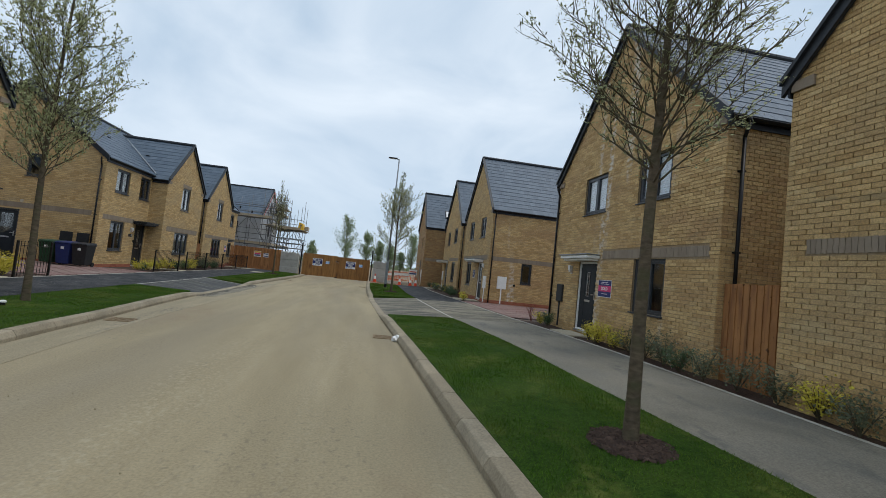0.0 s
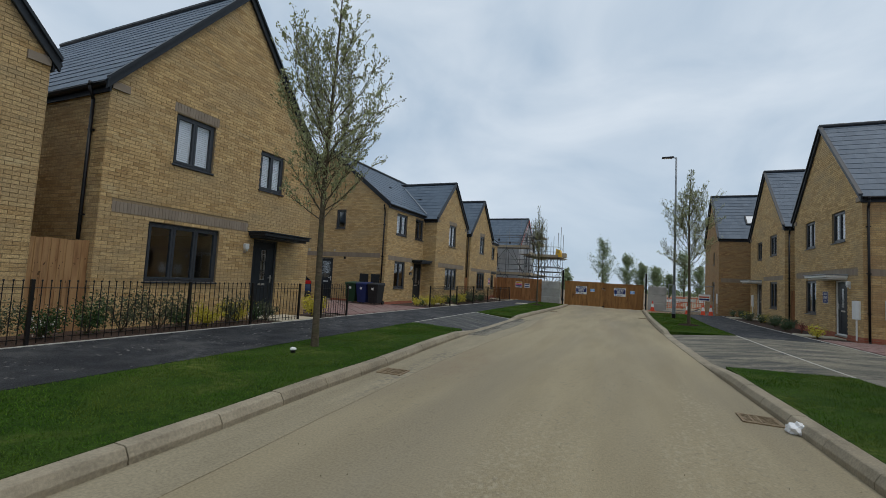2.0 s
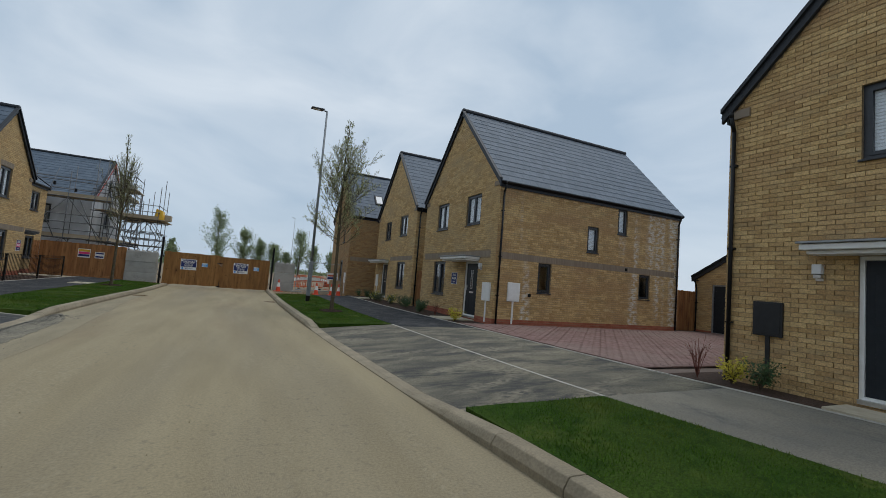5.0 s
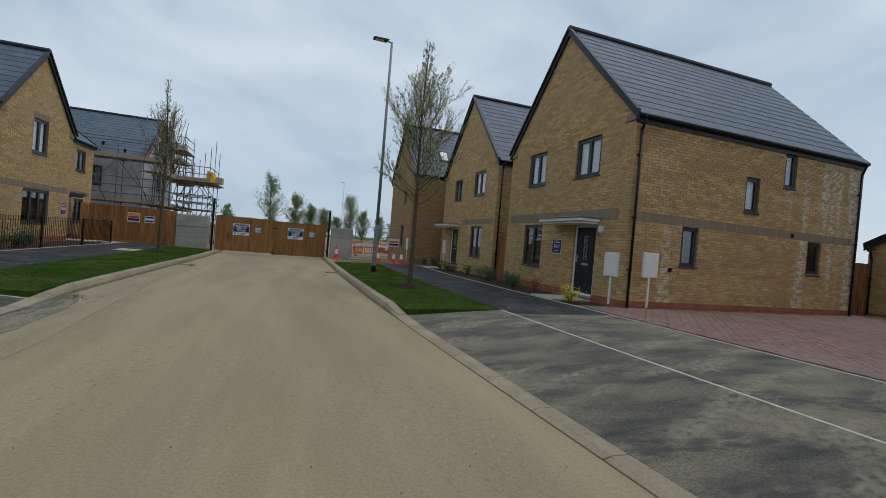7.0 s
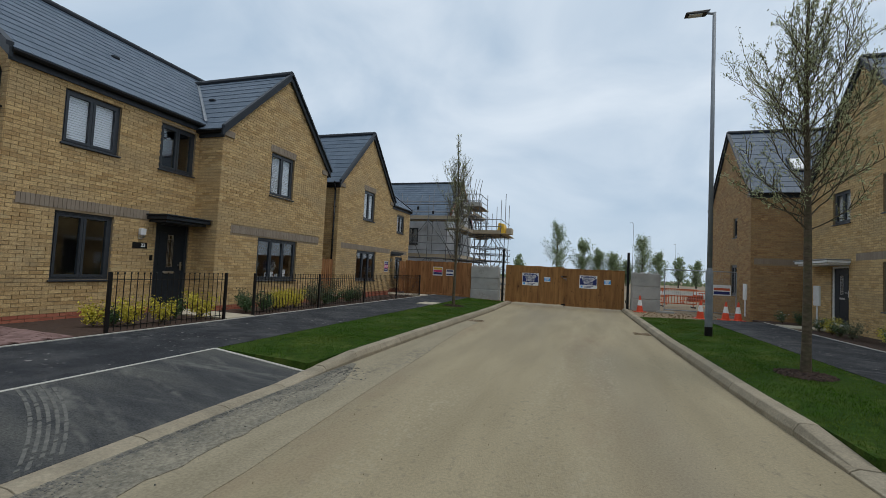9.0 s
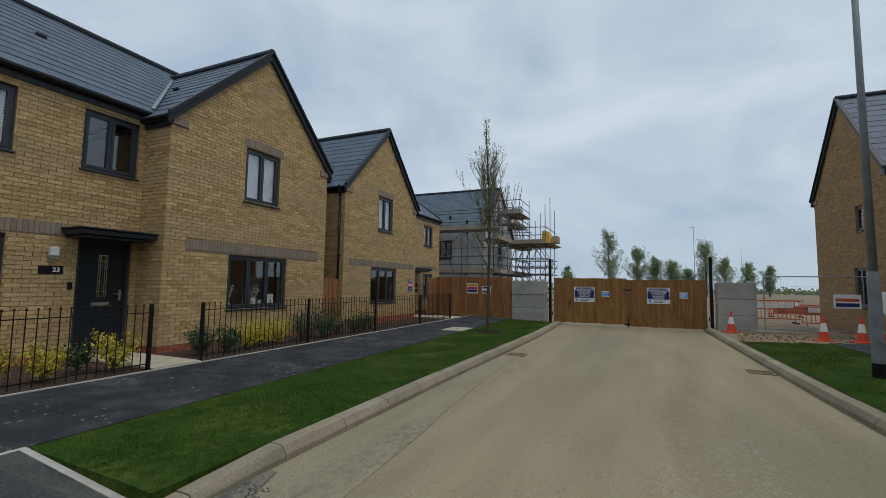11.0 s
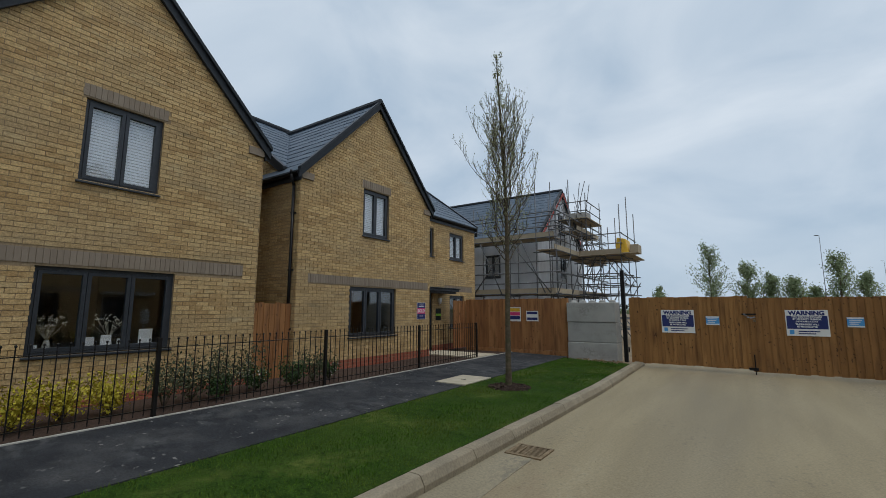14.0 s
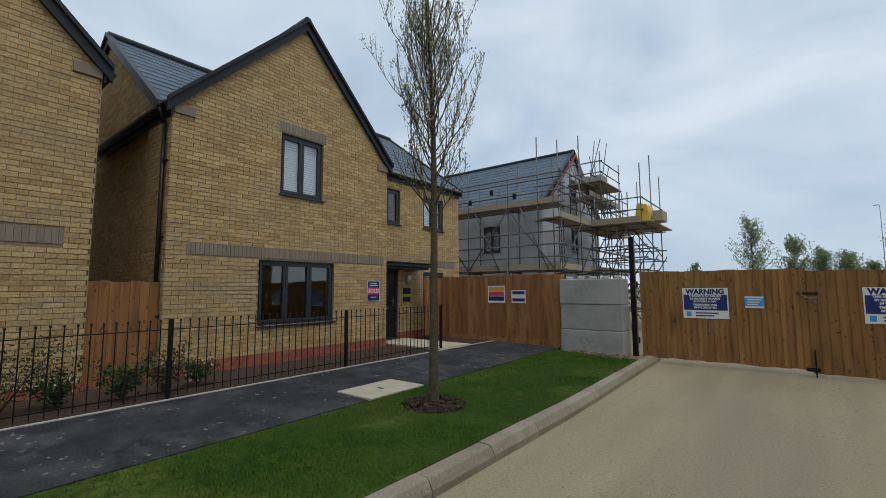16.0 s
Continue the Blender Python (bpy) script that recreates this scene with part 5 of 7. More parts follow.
# guard rails along the eaves, mid-height ledgers and raking braces
for z in (3.35, 3.85, 5.45, 6.15):
    pole((SX + 1.6, S0 - 1.41, z), (SX - 11.5, S0 - 1.41, z))
for z in (3.3, 5.6, 6.2):
    pole((SX + 1.45, S0 - 1.6, z), (SX + 1.45, S1 + 0.5, z))
for i in range(5):
    pole((SX + 0.9 - i * 2.2, S0 - 1.42, 2.3), (SX - 0.3 - i * 2.2, S0 - 1.42, 4.9))
    pole((SX - 0.1 - i * 2.2, S0 - 0.36, 5.0), (SX - 0.1 - i * 2.2, S0 + 1.1, 6.9 + 0.2 * (i % 2)), 0.022)
    part("coupler", Geo().box(SX - 0.6 - i * 1.1, S0 - 1.47, 5.3 + 0.3 * (i % 2), SX - 0.48 - i * 1.1, S0 - 1.38, 5.52 + 0.3 * (i % 2)), M_BLACK, sc)
for k in range(4):
    pole((SX + 1.42, S0 - 1.3 + k * 2.0, 2.4), (SX + 1.42, S0 + 0.7 + k * 2.0, 4.3))
    pole((SX + 1.6, 46.1 + k * 1.2, 4.4), (SX + 0.6, 46.1 + k * 1.2, 7.2), 0.024)
# top lift at the gable
deck_run(SX + 0.3, 46.4, SX + 1.9, 49.4, 6.4, "y")
for x in (SX + 0.4, SX + 1.8):
    for y in (46.5, 49.3):
        pole((x, y, 4.3), (x, y, 7.75))
for dz in (0.0, 0.45, 0.95):
    pole((SX + 0.3, 46.5, 6.37 + dz), (SX + 1.9, 46.5, 6.37 + dz))
    pole((SX + 1.82, 46.4, 6.37 + dz), (SX + 1.82, 49.4, 6.37 + dz))
# loading bay
for x in (SX + 1.6, SX + 2.5, SX + 3.5):
    for y in (46.2, 48.0, 49.8):
        pole((x, y, -0.06), (x, y, 6.0 + rs.uniform(0, 1.9) if y > 47 or x > SX + 3 else 5.6))
    for z in (0.7, 1.2, 1.8, 2.4, 2.9, 3.4, 4.28):
        pole((x, 46.0, z), (x, 50.0, z))
for y in (46.2, 48.0, 49.8):
    for z in (0.7, 1.2, 1.8, 2.4, 2.9, 3.4, 4.28):
        pole((SX + 1.4, y, z), (SX + 3.7, y, z))
    for k in range(3):
        pole((SX + 1.6 + (k % 2) * 1.2, y, 0.1 + k * 1.5), (SX + 2.5 + (k % 2) * 1.2, y, 1.6 + k * 1.5))
        pole((SX + 3.5 - (k % 2) * 1.2, y, 0.1 + k * 1.5), (SX + 2.5 - (k % 2) * 1.2, y, 1.6 + k * 1.5))
deck_run(SX + 1.45, 46.0, SX + 3.95, 50.0, 4.34, "y")
for dz in (0.5, 1.0):
    pole((SX + 1.5, 46.1, 4.38 + dz), (SX + 3.6, 46.1, 4.38 + dz))
    pole((SX + 3.55, 46.1, 4.38 + dz), (SX + 3.55, 49.9, 4.38 + dz))
part("toe_board", Geo().box(SX + 1.5, 46.02, 4.385, SX + 3.5, 46.06, 4.6), M_BOARD, sc)
for k in range(7):
    y = 46.3 + k * 0.55
    pole((SX + 0.9 + rs.uniform(-.3, .5), y, 5.2), (SX + 0.7 + rs.uniform(-.6, .8), y + rs.uniform(-.8, .8), 8.3 + rs.uniform(-.6, .6)), 0.022)
for k in range(2):
    t = thing("brick_pack", "pack of pale building blocks on the scaffold deck", "brick pack", "brick packs")
    for j in range(2):
        for i in range(3):
            part("course_block", Geo().box(SX + 0.6 + k * 0.58, 47.0 + i * 0.3, 6.442 + j * 0.2, SX + 1.1 + k * 0.58, 47.28 + i * 0.3, 6.638 + j * 0.2), M_CONC, t)
yb = thing("yellow_gate_guard", "yellow plastic loading-bay guard on the scaffold platform", "guard panel")
g = Geo().hexa([(SX + 3.2, 46.25, 4.385), (SX + 3.85, 46.25, 4.385), (SX + 3.85, 47.5, 4.385), (SX + 3.2, 47.5, 4.385), (SX + 3.3, 46.35, 5.2), (SX + 3.7, 46.35, 5.1), (SX + 3.7, 47.4, 5.1), (SX + 3.3, 47.4, 5.2)])
part("panel", g, M_YEL, yb, bevel=0.04)
part("side_board", Geo().box(SX + 3.88, 46.4, 4.385, SX + 4.25, 47.3, 4.8), M_BOARD, yb)

# ---- gates, fence and concrete blocks ----
def board_run(parent, a, b, z0, z1, material, w=0.115, n=(0, -1), wave=0.0, seed=1, lip=0.009):
    """Feather-edged upright boards from a to b (x, y), overlapping like shiplap; each board is a part."""
    a, b = Vector((*a, 0)), Vector((*b, 0))
    nn = Vector((*n, 0))
    d = (b - a).normalized()
    ln = (b - a).length
    k = max(1, round(ln / w))
    w = ln / k
    r = random.Random(seed)
    g = Geo()
    q = [(-0.008, 0.0), (w, 0.0), (w - 0.002, 0.006), (-0.008, 0.012 + lip)]
    pts = [d * s + nn * t for s, t in q]
    if d.cross(nn).z < 0:
        pts.reverse()
    g.hexa([p for p in pts] + [p + Vector((0, 0, z1 - z0)) for p in pts])
    first = part("board", g, material, parent)
    first.matrix_basis = Matrix.Translation(a + Vector((0, 0, z0)))
    for i in range(1, k):
        clone(first, Matrix.Translation(a + d * (w * i) + Vector((0, 0, z0 + r.uniform(-0.012, 0.012) + wave * math.sin(i * 0.3)))))


GY = 37.8


def gate_leaf(x0, x1, seed, timber, w, dz):
    t = thing("site_gate", "brown closeboard timber site gate, shut", "gate", "site gates")
    board_run(t, (x0, GY), (x1, GY), 0.1 + dz, 1.97 + dz, timber, w=w, seed=seed, lip=0.014)
    for z in (0.3, 1.0, 1.7):
        part("rail", Geo().box(x0, GY + 0.004, z, x1, GY + 0.07, z + 0.09), M_TIMBER_GATE, t)
    for x in (x0 + 0.01, x1 - 0.08):
        part("stile", Geo().box(x, GY + 0.004, 0.1, x + 0.07, GY + 0.075, 1.9), M_TIMBER_GATE, t)
    return t


gate_leaf(-4.3, -1.404, 2, M_TIMBER_GATE, 0.1, 0.02)
gate_leaf(-1.396, 1.4, 3, M_TIMBER_GATE2, 0.14, -0.03)
WGt = Wall((0, GY), (1, 0), (0, -1))
for x in (-4.46, 1.55):
    p = thing("gate_post", "tall black steel gate post", "post", "gate posts")
    part("shaft", Geo().box(x - 0.055, GY - 0.055, -0.02, x + 0.055, GY + 0.055, 2.82), M_BLACK, p, bevel=0.008)
    for z in (0.4, 1.65):
        part("hinge", Geo().tube((x + (0.09 if x < 0 else -0.09), GY - 0.03, z), (x + (0.09 if x < 0 else -0.09), GY - 0.03, z + 0.14), 0.018), M_BLACK, p)
ch = thing("gate_chain", "metal chain and padlock joining the gates", "chain")
for i in range(7):
    g = Geo()
    x, z = -1.5 + i * 0.035, 1.52 - 0.05 * math.sin(i / 6 * math.pi) - (0.012 * i)
    for k in range(8):
        w0, w1 = 2 * math.pi * k / 8, 2 * math.pi * (k + 1) / 8
        f = (lambda w: (x + 0.026 * math.cos(w), GY - 0.045 + (0.014 * math.sin(w) if i % 2 else 0), z + (0 if i % 2 else 0.014 * math.sin(w))))
        g.tube(f(w0), f(w1), 0.005, n=5)
    part("link", g, M_STEEL, ch)
part("padlock", Geo().box(-1.33, GY - 0.07, 1.33, -1.27, GY - 0.04, 1.4), M_IRON, ch, bevel=0.006)
part("hasp", Geo().box(-1.56, GY - 0.04, 1.5, -1.25, GY - 0.026, 1.54), M_BLACK, ch)
dbt = thing("drop_bolt", "black steel drop bolt at the foot of the gates", "bolt")
part("rod", Geo().tube((-1.36, GY - 0.04, 0.0), (-1.36, GY - 0.04, 0.5), 0.012), M_BLACK, dbt)
part("keep", Geo().box(-1.5, GY - 0.05, 0.1, -1.3, GY - 0.03, 0.17), M_BLACK, dbt)


def warning_sign(x0, x1, z0, z1):
    t = thing("warning_sign", "white and navy WARNING sign on the timber gate", "sign", "warning signs")
    w, h = x1 - x0, z1 - z0
    part("board", WGt.box(Geo(), x0, x1, 0.027, 0.033, z0, z1), M_WHITE, t)
    part("panel", WGt.box(Geo(), x0 + 0.02, x1 - 0.02, 0.0335, 0.035, z0 + h * 0.27, z0 + h * 0.78), M_NAVY, t)
    writing("WARNING", h * 0.225, M_NAVY, t, WGt.m((x0 + x1) / 2, 0.0345, z1 - h * 0.125), bold=0.055)
    for k, words in enumerate(("THIS SITE IS PATROLLED", "BY SECURITY GUARDS", "24 HOURS A DAY", "TRESPASSERS WILL", "BE PROSECUTED")):
        writing(words, h * 0.085, M_WHITE, t, WGt.m((x0 + x1) / 2, 0.0358, z0 + h * (0.735 - k * 0.09 - (0.02 if k > 2 else 0))), bold=0.04)
    part("badge", WGt.box(Geo(), x0 + 0.06, x0 + 0.15, 0.0335, 0.0345, z0 + 0.04, z0 + 0.14), M_SKYBLUE, t, bevel=0.0)
    for k, f in enumerate((0.5, 0.4)):
        part("text_bar", WGt.box(Geo(), x0 + w * 0.28, x0 + w * (0.28 + f), 0.0335, 0.0345, z0 + 0.1 - k * 0.055, z0 + 0.125 - k * 0.055), M_NAVY, t)


warning_sign(-3.46, -2.64, 1.0, 1.63)
warning_sign(-0.66, 0.16, 1.0, 1.63)
for x0, x1 in ((-2.37, -2.06), (0.48, 0.78)):
    t = thing("notice", "small light-blue notice on the timber gate", "sign", "gate notices")
    part("board", WGt.box(Geo(), x0, x1, 0.027, 0.032, 1.23, 1.46), M_SKYBLUE, t)
    for zb in (1.231, 1.425):
        part("band", WGt.box(Geo(), x0 + 0.005, x1 - 0.005, 0.0322, 0.0328, zb, zb + 0.034), M_WHITE, t)
    for k in range(3):
        part("text_bar", WGt.box(Geo(), x0 + 0.04, x1 - 0.04 - 0.03 * k, 0.0325, 0.0335, 1.385 - k * 0.045, 1.403 - k * 0.045), M_WHITE, t)

fe = thing("timber_fence", "orange-brown closeboard fence with gravel board", "fence")
FY = 37.6
board_run(fe, (-9.85, FY), (-6.15, FY), 0.33, 2.0, M_TIMBER, seed=6)
board_run(fe, (-9.88, 36.75), (-9.88, FY), 0.33, 1.96, M_TIMBER, n=(1, 0), seed=7)
part("gravel_board", Geo().box(-9.85, FY - 0.03, 0.16, -6.15, FY + 0.01, 0.33), M_TIMBER, fe)
for x in (-9.86, -8.0, -6.2):
    part("post", Geo().box(x, FY + 0.01, 0.1, x + 0.1, FY + 0.11, 2.0), M_TIMBER, fe)
WF_ = Wall((0, FY), (1, 0), (0, -1))
for x0, x1, z0, z1, top in ((-8.24, -7.7, 1.25, 1.72, M_YEL), (-7.5, -7.08, 1.26, 1.6, M_NAVY)):
    t = thing("fence_sign", "small site safety sign on the fence", "sign", "fence signs")
    part("board", WF_.box(Geo(), x0, x1, 0.026, 0.032, z0, z1), M_WHITE, t)
    for k, m_ in enumerate((top, M_PINK if top is M_YEL else M_WHITE, M_NAVY)):
        h = (z1 - z0) / 3.6
        part("stripe", WF_.box(Geo(), x0 + 0.03, x1 - 0.03, 0.0325, 0.0335, z1 - 0.03 - h * (k + 1) + 0.015, z1 - 0.03 - h * k), m_, t)


def concrete_stack(x0, x1, y0, name="concrete_block"):
    z = 0.06
    for k in range(3):
        t = thing(name, "grey precast concrete barrier block in a stack", "concrete block", "concrete blocks")
        part("block", Geo().box(x0 + 0.012 * (k % 2), y0 + 0.01 * (k == 1), z + 0.004, x1 - 0.01 * (k == 2), y0 + 0.6, z + 0.596), M_CONC, t, bevel=0.018)
        if k == 2:
            n = max(2, round((x1 - x0) / 0.3))
            for i in range(n):
                cx = x0 + (i + 0.5) * (x1 - x0) / n
                part("stud", Geo().lathe((cx, y0 + 0.3), ((0.1, z + 0.594), (0.1, z + 0.63), (0.07, z + 0.67)), 12), M_CONC, t)
        z += 0.6


concrete_stack(-6.08, -4.62, 37.42)
concrete_stack(1.68, 2.9, 37.35)
# short timber panels between houses
def side_panel(x0, x1, y, z0, z1, material, seed):
    t = thing("side_fence", "closeboard timber fence between two houses", "fence", "side fences")
    board_run(t, (x0, y), (x1, y), z0, z1, material, seed=seed, w=0.13)
    part("rail", Geo().box(x0, y + 0.004, z0 + 0.4, x1, y + 0.05, z0 + 0.48), material, t)


def side_panel_y(x, y0, y1, z0, z1, material, seed, n):
    t = thing("side_fence", "closeboard timber fence between two houses", "fence", "side fences")
    board_run(t, (x, y0), (x, y1), z0, z1, material, seed=seed, w=0.13, n=(n, 0))
    part("rail", Geo().box(min(x - n * 0.004, x - n * 0.05), y0, z0 + 0.4, max(x - n * 0.004, x - n * 0.05), y1, z0 + 0.48), material, t)


side_panel_y(-9.5, 6.22, 7.2, 0.2, 1.98, M_TIMBER_PALE, 21, 1)
side_panel_y(-9.75, 29.05, 29.97, 0.2, 1.78, M_TIMBER, 22, 1)
side_panel_y(7.85, 4.58, 5.92, 0.2, 1.95, M_TIMBER, 23, -1)
side_panel_y(7.55, 27.05, 27.9, 0.2, 1.95, M_TIMBER, 24, -1)
side_panel(16.45, 18.45, 21.25, 0.2, 2.0, M_TIMBER, 25)

# ---- railings ----
def railing(y0, y1, posts, x=-8.12, z0=0.24, returns=()):
    t = thing("railing", "black painted steel bow-less railing along a planting bed", "railing", "garden railings")
    zt = z0 + 1.0
    for z in (z0 + 0.09, zt - 0.12):
        part("rail", Geo().box(x - 0.016, y0, z, x + 0.016, y1, z + 0.012), M_RAIL, t)
    for y in posts:
        part("post", Geo().box(x - 0.026, y - 0.026, z0 - 0.03, x + 0.026, y + 0.026, zt + 0.02), M_RAIL, t, bevel=0.005)
    g = Geo().tube((0, 0, 0.02), (0, 0, 1.0), 0.0075, n=6)
    g.lathe((0, 0), ((0.008, 0.985), (0.014, 0.995), (0.014, 1.008), (0.006, 1.018)), 6)
    first = None
    segs = [(a, b) for a, b in zip(posts, posts[1:])]
    for a, b in segs:
        n = round((b - a) / 0.118)
        for i in range(1, n):
            m = Matrix.Translation((x, a + (b - a) * i / n, z0))
            if first is None:
                first = part("bar", g, M_RAIL, t)
                first.matrix_basis = m
            else:
                clone(first, m)
    for yy in returns:
        xe = x - 1.05
        for z in (z0 + 0.09, zt - 0.12):
            part("rail", Geo().box(xe, yy - 0.016, z, x, yy + 0.016, z + 0.012), M_RAIL, t)
        for i in range(1, 9):
            clone(first, Matrix.Translation((x - 1.05 * i / 9, yy, z0)))
        part("post", Geo().box(xe - 0.026, yy - 0.026, z0 - 0.03, xe + 0.026, yy + 0.026, zt + 0.02), M_RAIL, t, bevel=0.005)


railing(-2.2, 11.77, (-2.2, 0.45, 3.1, 5.78, 8.43, 10.1, 11.77))
railing(12.75, 14.05, (12.75, 14.05))
railing(20.55, 23.05, (20.55, 23.05))
railing(23.95, 35.3, (23.95, 26.69, 29.58, 32.5, 35.3))

# ---- door paths, slab and small ground things ----
def slab_path(y0, y1, x0, x1, z=0.265):
    t = thing("door_path", "pale buff paving slabs leading to a front door", "path", "door paths")
    n = max(1, round(abs(x1 - x0) / 0.45))
    w = (x1 - x0) / n
    for i in range(n):
        part("slab", Geo().box(min(x0 + w * i, x0 + w * (i + 1)) + 0.004, y0, z - 0.04, max(x0 + w * i, x0 + w * (i + 1)) - 0.004, y1, z), M_SLAB, t, bevel=0.004)


slab_path(11.1, 12.5, -8.06, -9.3)
slab_path(23.1, 23.92, -8.06, -10.3)
slab_path(35.2, 36.4, -8.06, -10.3)
slab_path(10.2, 11.4, 7.02, 7.68)
slab_path(21.7, 22.75, 6.15, 7.4)
slab_path(31.9, 33.0, 5.78, 7.28)
mc = thing("access_cover", "pale concrete access cover set in the footway", "access cover")
part("slab", Geo().box(-6.72, 31.2, 0.19, -6.02, 32.25, 0.226), M_SLAB, mc, bevel=0.006)
# lifting slot shown as a near-black strip painting its inner shade
part("slot_shade", Geo().box(-6.42, 31.68, 0.2262, -6.32, 31.72, 0.2285), M_SHADE_BLACK, mc)
lt = thing("litter", "crumpled white plastic bag lying by the kerb", "litter", at=(2.28, 8.62, 0.0))
bm = bmesh.new()
bmesh.ops.create_icosphere(bm, subdivisions=3, radius=0.11)
for v in bm.verts:
    v.co *= 1 + 0.55 * noise.noise(v.co * 17)
    v.co.z = max(0.003, v.co.z * 0.8 + 0.05)
me = bpy.data.meshes.new("bag")
bm.to_mesh(me)
bm.free()
me.materials.append(M_LITTER)
bag = new("bag", me)
bag.parent = lt

# ---- street lamp ----
def lamp_post(name, x, y, zb, h, label, far=False):
    t = thing(name, label, "street lamp", "street lamps", at=(x, y, zb))
    if not far:
        part("base", Geo().lathe((0, 0), ((0.095, -0.02), (0.095, 0.26)), 14), M_BLACK, t, smooth=False)
        part("lower_column", Geo().lathe((0, 0), ((0.09, 0.26), (0.09, 1.65), (0.062, 1.8)), 14), M_LAMP, t)
        part("access_door", Geo().box(-0.05, -0.097, 0.6, 0.05, -0.085, 1.15), M_LAMP, t)
    part("column", Geo().tube((0, 0, 0 if far else 1.79), (0, 0, h), 0.062, 0.042, n=12), M_LAMP, t, smooth=True)
    part("arm", Geo().tube((0, 0, h - 0.03), (-0.28, 0, h + 0.02), 0.03, n=8), M_LAMP, t)
    part("head", Geo().hexa([(-0.72, -0.13, h - 0.01), (-0.2, -0.11, h - 0.03), (-0.2, 0.11, h - 0.03), (-0.72, 0.13, h - 0.01), (-0.68, -0.1, h + 0.05), (-0.1, -0.08, h + 0.07), (-0.1, 0.08, h + 0.07), (-0.68, 0.1, h + 0.05)]), M_BLACK, t, bevel=0.012)
    part("lens", Geo().box(-0.62, -0.09, h - 0.035, -0.3, 0.09, h - 0.02), M_LENS_GLARE, t)


lamp_post("street_lamp", 2.6, 28.3, 0.16, 8.72, "tall grey street lamp with a flat black head on grass")
for x, y, h in ((10.4, 120, 14.2), (18.0, 150, 14.0), (32, 190, 15), (38, 215, 13)):
    lamp_post("street_lamp", x, y, -0.06, h, "distant grey street lamp beyond the building site", True)

# ---- trees ----
def tree(x, y, zb, h, trunk_h, crown_r, seed, leaf=M_BUD, upright=0.75, r0=0.064, nleaf=9, name="tree", label="", crownpow=1.0, rise0=None, leafsize=1.0, spacing=1.0):
    """Young street tree: tapered trunk, whorls of rising limbs, fine twigs and opening leaves."""
    t = thing(name, label, "tree", "street trees", at=(x, y, zb))
    r = random.Random(seed)
    trunk, twig, lf = Geo(), Geo(), Geo()
    pts = [Vector((0, 0, -0.05))]
    n = 14
    for i in range(1, n + 1):
        f = i / n
        pts.append(Vector((0.07 * math.sin(f * 5 + seed) * f, 0.07 * math.cos(f * 4 + seed) * f - 0.07 * f, h * 0.97 * f)))
    rad = lambda z: max(0.006, r0 * (1 - z / h) ** 0.8 + 0.004)
    for a, b in zip(pts, pts[1:]):
        trunk.tube(a, b, rad(max(a.z, 0)) * (1.2 if a.z < 0 else 1), rad(b.z), n=10, caps=False)

    def leafy(p, d, k):
        for _ in range(k):
            q = p + Vector((r.gauss(0, 0.022), r.gauss(0, 0.022), r.gauss(0, 0.026)))
            s = r.uniform(0.015, 0.031) * leafsize
            u = (d + Vector((r.gauss(0, 0.6), r.gauss(0, 0.6), r.gauss(0, 0.6)))).normalized()
            v = u.orthogonal().normalized()
            lf.quad(q - u * s, q + v * s * 0.55, q + u * s, q - v * s * 0.55)

    def branch(p, d, ln, rr, depth):
        m = max(3, int(ln / (0.13 if depth == 0 else 0.085)))
        step = ln / m
        for i in range(m):
            d = (d + Vector((r.gauss(0, 0.15), r.gauss(0, 0.15), 0.1 * upright + r.gauss(0, 0.05)))).normalized()
            q = p + d * step
            ra, rb = rr * (1 - i / m) + 0.0022, rr * (1 - (i + 1) / m) + 0.0022
            (trunk if depth == 0 else twig).tube(p, q, ra, rb, n=5 if depth == 0 else 3, caps=False)
            if depth < 2 and i >= 1 and r.random() < (0.95, 0.35)[depth]:
                for _ in range(2 if depth == 0 and r.random() < 0.6 else 1):
                    side = d.orthogonal().normalized()
                    side.rotate(Matrix.Rotation(r.uniform(0, 6.28), 3, d))
                    dd = (d * 0.8 + side * r.uniform(0.45, 0.8) + Vector((0, 0, 0.35 * upright))).normalized()
                    branch(q, dd, ln * r.uniform(0.2, 0.46) * (1 - 0.4 * i / m), rr * 0.42, depth + 1)
            if depth >= 1 or i > m * 0.45:
                leafy(q, d, r.randint(1, nleaf // 2))
            p = q

    z = trunk_h
    while z < h * 0.95:
        f = (z - trunk_h) / (h - trunk_h)
        prof = (math.sin(min(1, f * 1.15 + 0.24) * math.pi) ** crownpow) * 0.9 + 0.1
        a0 = r.uniform(0, 6.28)
        for i in range(3):
            a = a0 + i * 6.28 / 3 + r.uniform(-0.5, 0.5)
            rise = (rise0 or upright) * (0.72 + 0.9 * f)
            d = Vector((math.cos(a), math.sin(a), rise)).normalized()
            j = min(n - 1, int(z / (h * 0.97) * n))
            base = pts[j].lerp(pts[j + 1], z / (h * 0.97) * n - j)
            branch(base, d, crown_r * prof * r.uniform(0.75, 1.25) * math.sqrt(1 + rise * rise) * 0.85, rad(z) * 0.22, 0)
        z += r.uniform(0.14, 0.23) * spacing
    tr = part("trunk", trunk, M_BARKTREE, t, smooth=True)
    part("twig_mass", twig, M_BARKTREE, t, kind="stuff")
    part("crown", lf, leaf, t, kind="stuff")
    return t


RINGS = []


